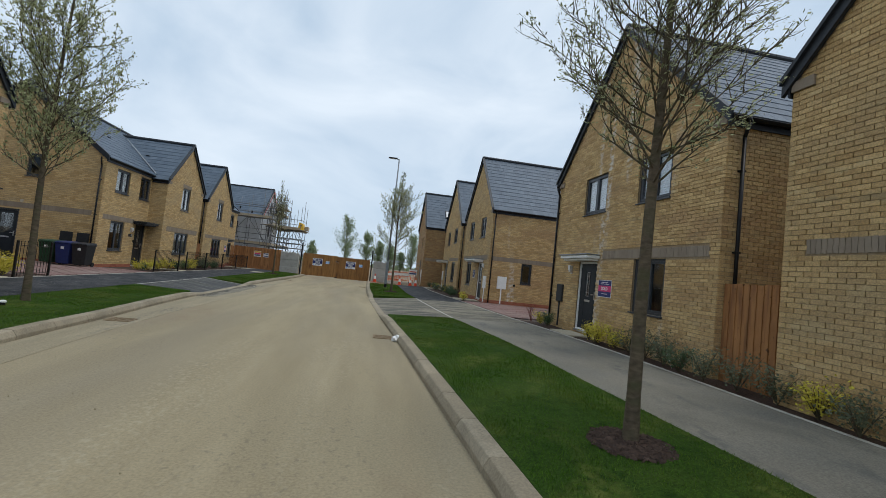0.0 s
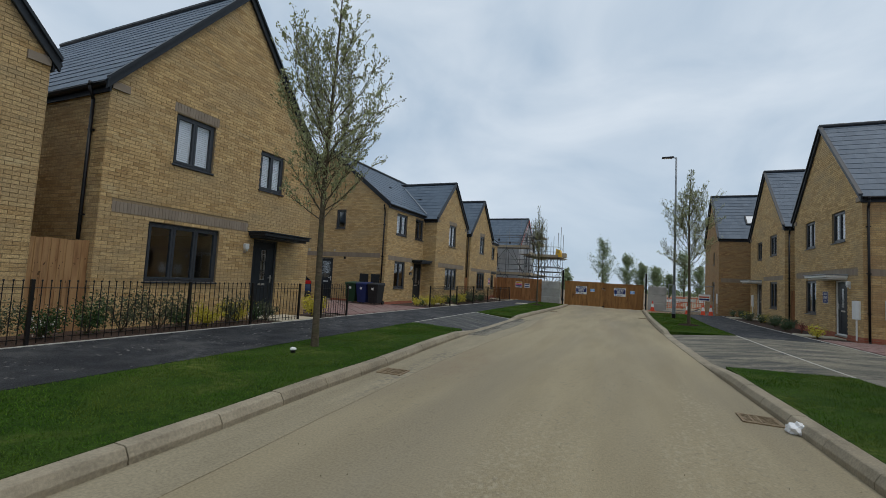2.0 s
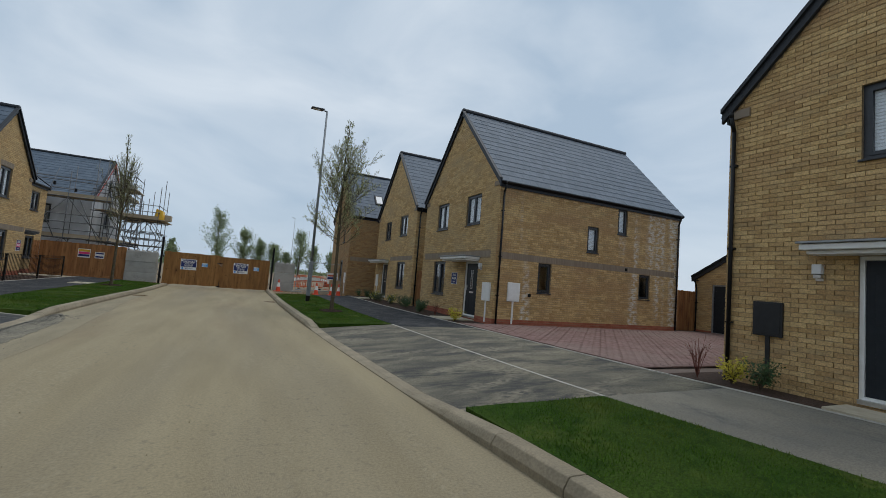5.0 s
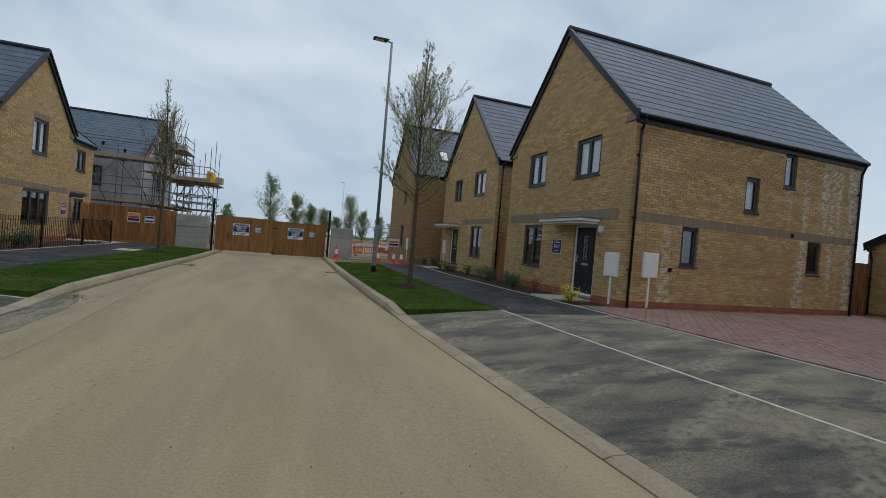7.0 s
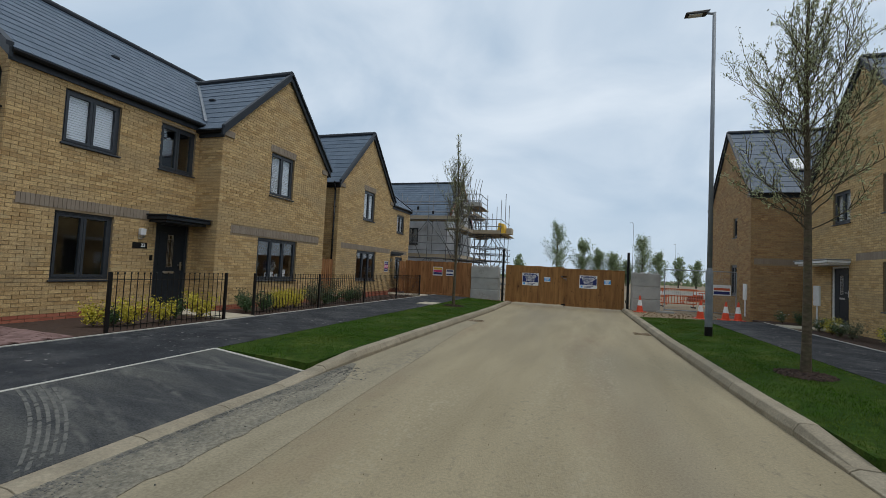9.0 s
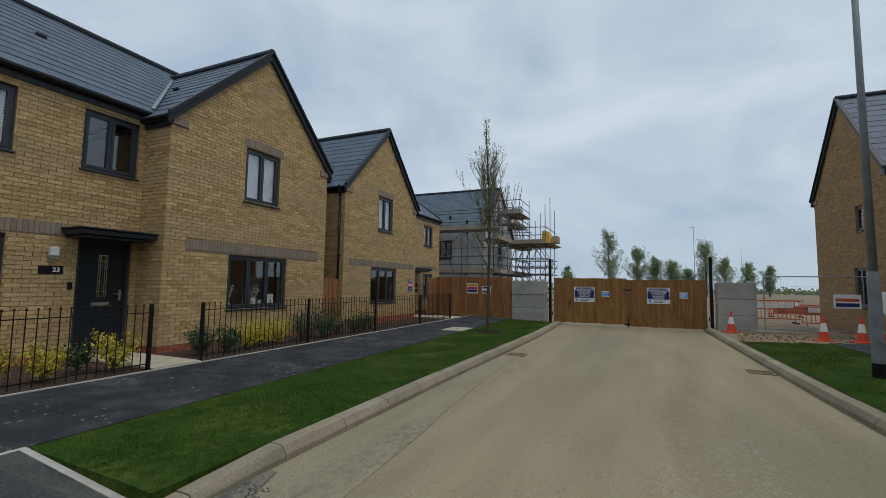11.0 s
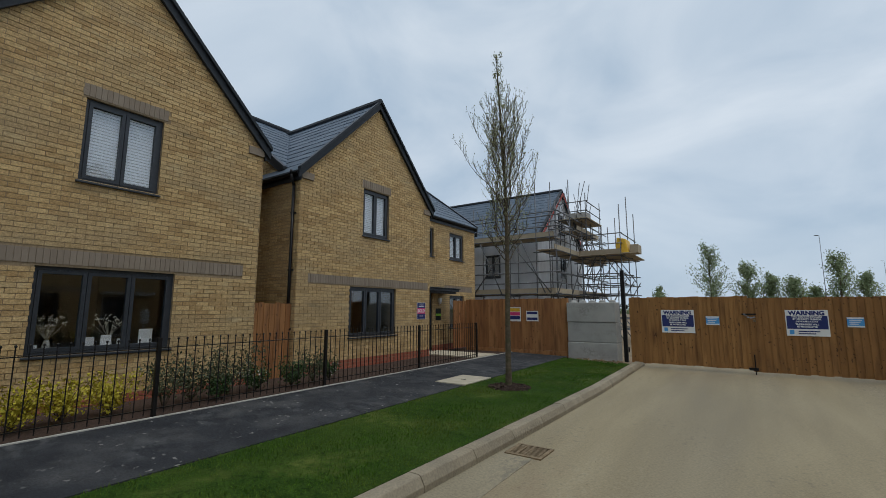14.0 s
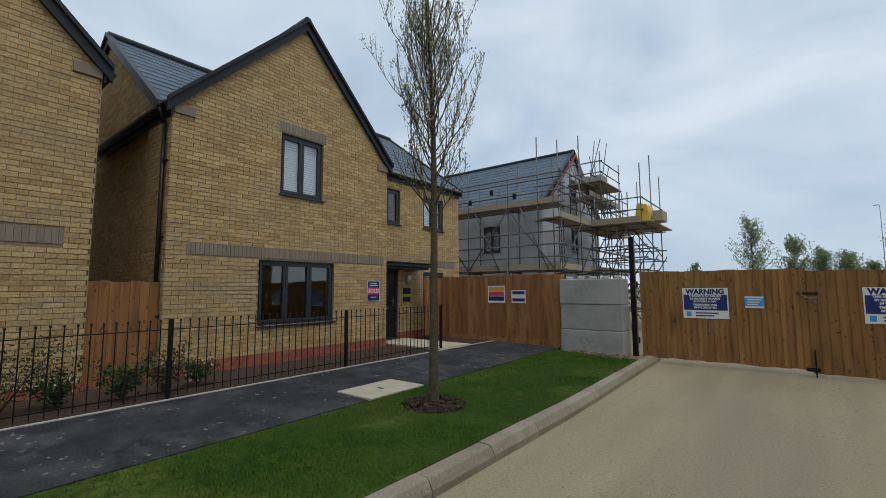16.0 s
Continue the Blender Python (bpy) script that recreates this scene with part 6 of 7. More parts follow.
def mulch_ring(x, y, z, seed):
    t = thing("mulch_ring", "ring of dark bark chips at a tree foot", "mulch")
    RINGS.append((x, y))
    g = Geo()
    r = random.Random(seed)
    base = Geo().lathe((x, y), ((0.35, z - 0.06), (0.34, z + 0.018), (0.24, z + 0.04), (0.1, z + 0.06)), 26)
    part("mulch_bed", base, M_BARK, t, smooth=True)
    for _ in range(900):
        a, d = r.uniform(0, 6.28), 0.4 * math.sqrt(r.random())
        p = Vector((x + d * math.cos(a), y + d * math.sin(a), z + 0.07 - 0.12 * d + r.uniform(-0.006, 0.012)))
        u = Vector((r.gauss(0, 1), r.gauss(0, 1), r.gauss(0, 0.35))).normalized() * r.uniform(0.014, 0.034)
        v = u.orthogonal().normalized() * r.uniform(0.006, 0.013)
        g.quad(p - u - v, p + u - v, p + u + v, p - u + v)
    part("chip_layer", g, M_CHIP, t, kind="stuff")


TL = "young street tree with opening pale leaves in the verge"
for x, y, zb, h, th, cr, sd, up, pw in ((-5.1, 8.85, 0.16, 7.5, 2.45, 1.55, 3, 0.85, 0.8), (2.78, 23.6, 0.17, 7.05, 2.3, 1.5, 8, 0.8, 0.8), (4.14, 2.83, 0.17, 6.8, 2.5, 1.65, 5, 0.75, 0.8)):
    tree(x, y, zb, h, th, cr, sd, upright=up, label=TL, crownpow=pw, rise0=0.85)
tree(-5.3, 31.6, 0.16, 6.95, 2.4, 1.02, 12, upright=1.7, rise0=1.2, leafsize=0.6, spacing=0.75, label="narrow upright young street tree with pale buds in the verge", crownpow=0.8, r0=0.055, nleaf=4)
for x, y, zb, sd in ((2.78, 23.6, 0.17, 1), (4.14, 2.83, 0.17, 2), (-5.3, 31.6, 0.17, 3)):
    mulch_ring(x, y, zb, sd)
# ground spotlight by the left tree
gl = thing("tree_light", "small white capped watering pipe in the grass", "pipe cap", at=(-4.95, 8.1, 0.15))
part("pipe", Geo().lathe((0, 0), ((0.045, -0.02), (0.045, 0.09)), 12), M_BLACK, gl)
part("cap", Geo().lathe((0, 0), ((0.055, 0.09), (0.055, 0.115), (0.03, 0.13)), 12), M_WHITE, gl)


def leafy_tree(x, y, h, w, seed):
    """Distant leafy tree."""
    t = thing("tree", "distant fresh-green poplar beyond the site", "tree", "distant trees", at=(x, y, -0.06))
    r = random.Random(seed)
    tk, lf = Geo(), Geo()
    tk.tube((0, 0, 0), (0, 0, h * 0.9), 0.22, 0.04, n=7)
    for i in range(46):
        z = h * r.uniform(0.1, 0.88)
        a = r.uniform(0, 6.28)
        ln = w * min(1.0, 0.35 + 2.2 * z / h) * max(0.1, 1.02 - z / h) ** 0.8 * r.uniform(0.45, 1.15) * 1.3
        e = Vector((math.cos(a) * ln, math.sin(a) * ln, z + ln * 1.15))
        tk.tube((0, 0, z), e, 0.06, 0.015, n=4)
        for j in range(74):
            f = r.uniform(0.05, 1.05)
            p = Vector((0, 0, z)).lerp(e, f) + Vector((r.gauss(0, w * 0.09), r.gauss(0, w * 0.09), r.gauss(0, w * 0.16)))
            s = r.uniform(0.09, 0.22)
            u = Vector((r.gauss(0, 1), r.gauss(0, 1), r.gauss(0, 1))).normalized()
            v = u.orthogonal().normalized()
            lf.quad(p - u * s, p + v * s * 0.6, p + u * s, p - v * s * 0.6)
    part("trunk", tk, M_BARKTREE, t)
    part("crown", lf, M_LEAF_FAR, t, kind="stuff")


for x, y, h, w, sd in ((-5.9, 120, 14.5, 3.4, 1), (-0.2, 120, 10.5, 2.8, 2), (3.4, 122, 8.8, 2.4, 3), (6.3, 121, 7.9, 2.4, 4), (12.6, 122, 12, 3.0, 5), (16.2, 124, 8.0, 2.4, 6), (9.6, 124, 6.2, 1.8, 9), (-15.3, 124, 6.6, 1.8, 7), (22.5, 135, 7.5, 2.2, 8), (27.5, 140, 7.0, 2.2, 11)):
    leafy_tree(x, y, h, w, sd)
rw = random.Random(77)
g = Geo()
for i in range(5200):
    x = -260 + 520 * rw.random()
    y = 330 + rw.uniform(-12, 12)
    z = abs(rw.gauss(0, 1.6)) * (1 + 0.6 * noise.noise((x * 0.03, 0, 0)))
    s = rw.uniform(0.4, 1.1)
    u = Vector((rw.gauss(0, 1), rw.gauss(0, 0.3), rw.gauss(0, 0.7))).normalized() * s
    v = Vector((0, 0, 1)).cross(u).normalized().cross(u) * 0.6
    p = Vector((x, y, z - 0.9))
    g.quad(p - u, p - v, p + u, p + v)
tagged(part("far_hedge", g, M_LEAF_FAR), "distant hedge line and low woods at the horizon", "hedge", kind="stuff")

# ---- shrubs ----
def shrub(x, y, r_, h, material, seed, flowers=0, stems=M_BARKTREE, z=0.25, dens=800):
    nm = {M_LEAF_Y.name: ("golden_shrub", "golden-leaved evergreen shrub in a mulched bed"), M_LEAF_D.name: ("green_shrub", "dark green shrub in a mulched bed"), M_LEAF_G.name: ("grey_shrub", "loose grey-green shrub in a mulched bed")}[material.name]
    t = thing(nm[0], nm[1] + (" with white blossom" if flowers else ""), "shrub", "bed shrubs", at=(x, y, z))
    r = random.Random(seed)
    st, lf, fl = Geo(), Geo(), Geo()
    loose = material is M_LEAF_G
    tips = []
    for i in range(16 if not loose else 12):
        a = r.uniform(0, 6.28)
        e = Vector((math.cos(a) * r_ * r.uniform(0.3, 1), math.sin(a) * r_ * r.uniform(0.3, 1), h * r.uniform(0.5, 1.05)))
        st.tube((0, 0, -0.02), e * 0.55 + Vector((0, 0, 0.04)), 0.007, 0.004, n=4, caps=False)
        st.tube(e * 0.55 + Vector((0, 0, 0.04)), e, 0.004, 0.002, n=3, caps=False)
        tips.append(e)
    for i in range(int(dens * (0.6 if loose else 1) * (r_ / 0.3) ** 1.3)):
        e = r.choice(tips)
        p = e * r.uniform(0.3, 1.0) + Vector((r.gauss(0, r_ * 0.17), r.gauss(0, r_ * 0.17), r.gauss(0, h * 0.09)))
        p.z = max(p.z, 0.02)
        s = r.uniform(0.014, 0.03)
        u = Vector((r.gauss(0, 1), r.gauss(0, 1), r.gauss(0, 1))).normalized()
        v = u.orthogonal().normalized()
        tgt = fl if r.random() < flowers else lf
        tgt.quad(p - u * s, p + v * s * 0.55, p + u * s, p - v * s * 0.55)
    part("stem_mass", st, stems, t, kind="stuff")
    part("foliage", lf, material, t, kind="stuff")
    if fl.v:
        part("blossom", fl, M_FLOWER, t, kind="stuff")


rsb = random.Random(9)
Y_, D_, G_ = M_LEAF_Y, M_LEAF_D, M_LEAF_G


def bed(xa, xb, items):
    for y, m_, h in items:
        h *= 1.15
        rr = h * rsb.uniform(0.6, 0.78)
        shrub(rsb.uniform(xa, xb), y, rr, h, m_, rsb.randint(0, 9999), flowers=0.06 if (m_ is D_ and rsb.random() < 0.5) else 0)


bed(-8.75, -8.5, ((3.2, D_, .5), (4.0, G_, .6), (4.8, D_, .45), (5.5, G_, .6), (6.2, D_, .5), (6.9, D_, .55), (7.5, G_, .65), (8.1, G_, .7), (8.7, D_, .45), (9.2, Y_, .45), (9.8, G_, .6), (10.2, Y_, .5), (10.7, D_, .4), (12.9, Y_, .55), (13.3, Y_, .5), (11.0, G_, .5)))
bed(-9.0, -8.5, ((20.9, Y_, .38), (21.4, Y_, .42), (21.9, Y_, .4), (22.5, D_, .35), (22.8, Y_, .5), (24.4, D_, .4), (24.9, D_, .42), (25.4, Y_, .5), (25.9, Y_, .5), (26.4, Y_, .46), (24.7, G_, .5), (27.0, G_, .6), (27.5, G_, .65), (28.1, G_, .7), (28.6, D_, .42), (29.2, D_, .45), (29.7, G_, .6), (30.2, D_, .35), (21.2, D_, .3), (27.8, D_, .35)))
bed(7.25, 7.45, ((0.8, Y_, .4), (1.4, Y_, .42), (2.0, Y_, .4), (2.6, Y_, .35), (3.2, G_, .5), (3.8, Y_, .42), (4.4, G_, .45), (5.0, G_, .5), (5.6, G_, .55), (6.2, D_, .4), (6.8, G_, .5), (7.4, G_, .55), (8.0, G_, .45), (8.6, Y_, .45), (9.2, Y_, .45), (9.8, Y_, .4)))
bed(7.2, 7.4, ((12.3, D_, .4), (12.7, Y_, .35)))
bed(6.3, 6.95, ((21.35, Y_, .38), (24.2, D_, .35), (24.9, D_, .4), (25.6, G_, .4), (26.3, D_, .42), (27.0, D_, .4), (27.7, G_, .45), (28.4, D_, .4), (29.1, Y_, .4), (29.7, G_, .4), (30.3, D_, .4), (30.9, Y_, .4), (31.5, D_, .35), (33.4, D_, .4), (34.0, D_, .35)))
# bare red-stemmed shrub by the drive
for x, y, h in ((7.1, 13.2, 0.6), (6.6, 23.3, 0.5)):
    t = thing("bare_shrub", "leafless red-stemmed shrub in a mulched bed", "shrub", "bare shrubs", at=(x, y, 0.25))
    g = Geo()
    r = random.Random(int(x * 10))
    for i in range(14):
        a = r.uniform(0, 6.28)
        e = Vector((math.cos(a) * 0.25 * r.random(), math.sin(a) * 0.25 * r.random(), h * r.uniform(0.6, 1)))
        g.tube((0, 0, -0.02), e * 0.6, 0.006, 0.004, n=4, caps=False)
        for k in range(3):
            g.tube(e * 0.6, e + Vector((r.gauss(0, .06), r.gauss(0, .06), r.gauss(0, .05))), 0.004, 0.002, n=3, caps=False)
    part("stem_mass", g, M_TWIG_RED, t, kind="stuff")

# ---- bins and wall boxes ----
def wheelie_bin(x, y, material, label):
    t = thing("wheelie_bin", label, "wheelie bin", "wheelie bins", at=(x, y, 0.265))
    g = Geo().hexa([(-0.22, -0.24, 0.06), (0.22, -0.24, 0.06), (0.22, 0.24, 0.06), (-0.22, 0.24, 0.06), (-0.28, -0.33, 0.9), (0.28, -0.33, 0.9), (0.28, 0.3, 0.9), (-0.28, 0.3, 0.9)])
    part("body", g, material, t, bevel=0.02)
    part("rim", Geo().box(-0.295, -0.345, 0.87, 0.295, 0.315, 0.915), material, t, bevel=0.01)
    part("lid", Geo().hexa([(-0.3, -0.37, 0.92), (0.3, -0.37, 0.92), (0.3, 0.33, 0.92), (-0.3, 0.33, 0.92), (-0.27, -0.33, 0.96), (0.27, -0.33, 0.96), (0.27, 0.3, 1.0), (-0.27, 0.3, 1.0)]), material, t, bevel=0.015)
    part("label_patch", Geo().box(-0.05, -0.325, 0.66, 0.06, -0.312, 0.76), M_WHITE, t)
    for sx in (-0.25, 0.19):
        part("wheel", Geo().tube((sx, 0.27, 0.09), (sx + 0.06, 0.27, 0.09), 0.09, n=14), M_TYRE, t)
    part("handle", Geo().tube((-0.24, 0.36, 0.93), (0.24, 0.36, 0.93), 0.016), material, t)


wheelie_bin(-11.55, 19.35, M_BIN_G, "green plastic wheelie bin standing by the side wall")
wheelie_bin(-10.93, 19.32, M_BIN_B, "dark blue plastic wheelie bin standing by the wall")
wheelie_bin(-10.3, 19.3, M_BIN_K, "black plastic wheelie bin standing by the corner")
for x0 in (-11.75, -11.1):
    meter_box(hl2, W2s, -10.38 - x0 - 0.48, -10.38 - x0, 1.1, 1.66, M_BIN_K, False)
vent(hl2, W2s, 2.35, 2.4)
for s in (1.9, 3.5, 4.9):
    vent(hl2, W2s, s + 1.1, 2.76, 0.06, M_SLAB)
pl = thing("house_number", "black house number plate beside the front door", "number plate")
part("plate", W2m.box(Geo(), 22.55 - 20.1, 22.9 - 20.1, 0.014, 0.02, 1.72, 1.86), M_BLACK, pl)
writing("23", 0.11, M_WHITE, pl, W2m.m(22.8 - 20.1, 0.022, 1.79))
db = thing("doorbell", "small doorbell box beside the front door", "doorbell")
part("case", W2m.box(Geo(), 22.98 - 20.1, 23.05 - 20.1, 0.014, 0.035, 1.45, 1.58), M_BLACK, db, bevel=0.006)
np_ = thing("plot_sign", "small dark sign with a green stripe beside the door", "sign")
part("board", W3m.box(Geo(), 1.4, 1.72, 0.014, 0.022, 1.28, 1.68), M_BIN_K, np_)
part("stripe", W3m.box(Geo(), 1.4, 1.72, 0.0225, 0.024, 1.42, 1.5), M_LIME, np_)

# ---- parked car ----
car = thing("car", "dark blue hatchback parked on the block-paved drive", "car")
prof = [(-2.0, 0.28), (-2.08, 0.55), (-2.02, 0.9), (-1.75, 1.02), (-0.95, 1.06), (0.0, 1.0), (1.0, 0.96), (1.75, 0.88), (2.1, 0.72), (2.15, 0.4), (2.1, 0.25)]
# lengthwise along y, nose towards the house side
def loft(profile, w_low, w_top, zmid):
    g = Geo()
    n = len(profile)
    for sx in (-1, 1):
        for y, z in profile:
            g.v.append((sx * (w_low if z < zmid else w_top), y, z))
    g.f.append(tuple(range(n)))
    g.f.append(tuple(range(2 * n - 1, n - 1, -1)))
    for k in range(n):
        g.f.append((k, (k + 1) % n, n + (k + 1) % n, n + k))
    return g


parts_car = []
parts_car.append(part("body", loft(prof, 0.88, 0.86, 0.95), M_CAR, car, bevel=0.05, smooth=True))
cab = [(-1.95, 0.98), (-1.7, 1.32), (-1.35, 1.47), (0.1, 1.5), (0.55, 1.4), (1.2, 1.0)]
parts_car.append(part("cabin", loft(cab, 0.8, 0.66, 1.1), M_CARGLASS, car, bevel=0.04, smooth=True))
parts_car.append(part("roof_panel", Geo().hexa([(-0.6, -1.5, 1.47), (0.6, -1.5, 1.47), (0.6, 0.2, 1.5), (-0.6, 0.2, 1.5), (-0.55, -1.45, 1.525), (0.55, -1.45, 1.525), (0.55, 0.15, 1.545), (-0.55, 0.15, 1.545)]), M_CAR, car, bevel=0.015))
for sx in (-1, 1):
    for yy in (-1.28, 1.32):
        wv = part("wheel", Geo().tube((sx * 0.68, yy, 0.32), (sx * 0.9, yy, 0.32), 0.32, n=22), M_TYRE, car, bevel=0.02)
        part("rim", Geo().tube((sx * 0.905, yy, 0.32), (sx * 0.915, yy, 0.32), 0.2, 0.17, n=12), M_CHROME, wv)
    parts_car.append(part("tail_light", Geo().box(min(sx * 0.5, sx * 0.87), -2.1, 0.82, max(sx * 0.5, sx * 0.87), -1.98, 0.96), M_REDLENS, car, bevel=0.02))
parts_car.append(part("number_plate", Geo().box(-0.26, -2.115, 0.66, 0.26, -2.075, 0.77), M_PLATE, car))
for k in range(6):
    part("plate_bar", Geo().box(-0.2 + k * 0.07, -2.118, 0.685, -0.155 + k * 0.07, -2.1155, 0.745), M_BLACK, parts_car[-1])
part("bumper", Geo().box(-0.84, -2.14, 0.3, 0.84, -2.0, 0.52), M_TYRE, car, bevel=0.04)
part("wing_mirror", Geo().box(0.86, 0.55, 0.98, 1.04, 0.7, 1.1), M_CAR, car, bevel=0.03)
car.location = (-14.45, 17.3, 0.265)
car.rotation_euler = (0, 0, radians(62))

# ---- cones, mesh fence and barriers by the right-hand blocks ----
def cone(x, y, z, lean=0.0):
    t = thing("traffic_cone", "orange and white plastic traffic cone on bare dirt", "traffic cone", "traffic cones", at=(x, y, z))
    t.rotation_euler = (lean, 0.3 * lean, 0.4)
    part("base", Geo().box(-0.2, -0.2, 0, 0.2, 0.2, 0.045), M_CONE, t, bevel=0.012)
    rr = lambda q: 0.15 - 0.125 * q
    for nm, a, b, m_ in (("lower_band", 0.045, 0.3, M_CONE), ("white_sleeve", 0.3, 0.55, M_WHITE), ("upper_band", 0.55, 0.74, M_CONE)):
        part(nm, Geo().lathe((0, 0), ((rr(a / 0.74), a), (rr(b / 0.74), b)), 18), m_, t, smooth=False)


cone(1.95, 36.6, 0.11)
for x, y in ((3.95, 34.9), (4.85, 35.0), (5.3, 35.1)):
    cone(x, y, 0.12, 0.02)


def mesh_fence(x0, x1, y, zb=0.12):
    t = thing("mesh_fence_panel", "galvanised temporary mesh fence panel", "mesh fence", "temporary fences")
    h = 2.0
    for x in (x0, x1):
        part("upright", Geo().tube((x, y, zb - 0.04), (x, y, zb + h - 0.06), 0.02, n=8), M_STEEL, t)
    part("top_tube", Geo().tube((x0, y, zb + h - 0.05), (x1, y, zb + h - 0.05), 0.02, n=8), M_STEEL, t)
    part("bottom_tube", Geo().tube((x0, y, zb + 0.18), (x1, y, zb + 0.18), 0.02, n=8), M_STEEL, t)
    g = Geo()
    x = x0 + 0.08
    while x < x1 - 0.04:
        g.tube((x, y, zb + 0.18), (x, y, zb + h - 0.05), 0.0022, n=3, caps=False)
        x += 0.08
    for k in range(8):
        g.tube((x0, y, zb + 0.3 + k * 0.22), (x1, y, zb + 0.3 + k * 0.22), 0.0022, n=3, caps=False)
    part("wire_mesh", g, M_STEEL, t, kind="stuff")
    for x in (x0 + 0.05, x1 - 0.05):
        part("foot_block", Geo().box(x - 0.35, y - 0.11, zb - 0.03, x + 0.35, y + 0.11, zb + 0.1), M_CONC, t, bevel=0.03)


mesh_fence(2.95, 5.7, 36.7)
sb = thing("site_sign", "white and orange site sign tied to the mesh fence", "sign")
WHs = Wall((0, 36.66), (1, 0), (0, -1))
part("board", WHs.box(Geo(), 4.8, 5.5, 0.0, 0.006, 1.05, 1.5), M_WHITE, sb)
part("stripe", WHs.box(Geo(), 4.85, 5.45, 0.0065, 0.008, 1.27, 1.37), M_ORANGE, sb)
part("stripe", WHs.box(Geo(), 4.85, 5.45, 0.0065, 0.008, 1.1, 1.22), M_NAVY, sb)


def barrier(x, y, z, turn):
    t = thing("barrier", "orange plastic pedestrian barrier on the site", "barrier", "site barriers", at=(x, y, z))
    t.rotation_euler = (0, 0, turn)
    for zz in (0.18, 0.6, 0.98):
        part("rail", Geo().box(-1, -0.02, zz, 1, 0.02, zz + 0.05), M_ORANGE, t, bevel=0.008)
    for i in range(13):
        part("bar", Geo().box(-0.98 + i * 0.16, -0.012, 0.2, -0.955 + i * 0.16, 0.012, 1.0), M_ORANGE, t)
    part("reflector", Geo().box(-0.75, -0.03, 0.68, 0.75, -0.022, 0.9), M_WHITE, t)
    for s in (-0.8, 0.8):
        part("foot", Geo().box(s - 0.04, -0.3, 0, s + 0.04, 0.3, 0.06), M_TYRE, t, bevel=0.01)
        part("leg", Geo().box(s - 0.02, -0.02, 0.05, s + 0.02, 0.02, 0.2), M_ORANGE, t)


for x, y, a in ((4.6, 42.5, 0.1), (6.8, 43.2, -0.1), (4.0, 46, 0.5), (9.2, 44.2, 0.05), (12, 47, 0.2), (4.5, 51, 0.0), (7.5, 52, 0.2)):
    barrier(x, y, -0.06 if y > 44 else 0.13 if x < 5.4 else -0.06, a)
# spoil heap and pipe bundle beyond the gates
sp = Geo()
for j in range(15):
    for i in range(41):
        x, y = 14 + i * 2.4, 78 + j * 2.2
        f = math.sin(math.pi * i / 40) * math.sin(math.pi * j / 14)
        sp.v.append((x, y, -0.1 + 2.5 * f * (0.8 + 0.5 * noise.noise((x * 0.12, y * 0.15, 0)))))
for j in range(14):
    for i in range(40):
        a = j * 41 + i
        sp.f.append((a, a + 1, a + 42, a + 41))
tagged(part("spoil_heap", sp, M_SOIL, smooth=True), "long low heap of brown site soil", "soil heap")
for k in range(3):
    t = thing("drain_pipe", "rusty brown drain pipe lying on the site", "pipe", "site pipes")
    y, z = 56 + (k % 2) * 0.3 + (0.15 if k == 2 else 0), 0.09 + (0.27 if k == 2 else 0)
    part("barrel", Geo().tube((8, y, z), (13.5, y, z), 0.15, n=14), M_TWIG_RED, t, smooth=True)
    part("socket", Geo().tube((13.5, y, z), (13.7, y, z), 0.18, n=14), M_TWIG_RED, t)
# rubble by the blocks
g = Geo()
r = random.Random(4)
for _ in range(420):
    x, y = (r.uniform(1.7, 5.2), r.uniform(33.7, 37.2)) if r.random() < 0.6 else (r.uniform(-6.3, -4.4), r.uniform(36.75, 37.4))
    s = r.uniform(0.01, 0.034)
    z = 0.13 if x > 0 else 0.16
    g.hexa([(x + a * s * r.uniform(.6, 1.2), y + b * s * r.uniform(.6, 1.2), z - 0.02 if c < 0 else z + s * r.uniform(.5, 1.1)) for c in (-1, 1) for a, b in ((-1, -1), (1, -1), (1, 1), (-1, 1))])
tagged(part("rubble", g, M_SOIL), "scattered stones and clods on bare dirt", "rubble", kind="stuff")

# loose stones: dark along the left crossover, dust-coloured elsewhere on the road
def stones(name, places, big, material, label):
    g = Geo()
    for x, y in places:
        s_ = r.uniform(0.003, big)
        a, b = r.uniform(0.6, 1.3) * s_, r.uniform(0.6, 1.3) * s_
        g.hexa([(x - a, y - b, 0.0), (x + a, y - b * 0.7, 0.0), (x + a, y + b, 0.0), (x - a * 0.8, y + b, 0.0), (x - a * 0.5, y - b * 0.5, 0.008 + s_), (x + a * 0.5, y - b * 0.4, 0.008 + s_), (x + a * 0.5, y + b * 0.5, 0.007 + s_), (x - a * 0.4, y + b * 0.5, 0.007 + s_)], skip=(0,))
    tagged(part(name, g, material), label, "gravel", kind="stuff")


r = random.Random(14)
spots = []
for k in range(5200):
    y = r.uniform(14.3, 21.3)
    spots.append((kl(y) + 0.07 + abs(r.gauss(0.0, 0.11 + 0.1 * (k % 3 == 0))), y))
stones("loose_gravel", spots, 0.011, M_GRAVEL, "loose dark gravel lying along the dropped kerb")
spots = []
for k in range(420):
    y = r.uniform(-1, 37)
    spots.append((r.uniform(kl(y) + 0.1, kr(y) - 0.08), y))
stones("road_grit", spots, 0.005, M_ROAD, "fine dust-coloured grit scattered on the road")

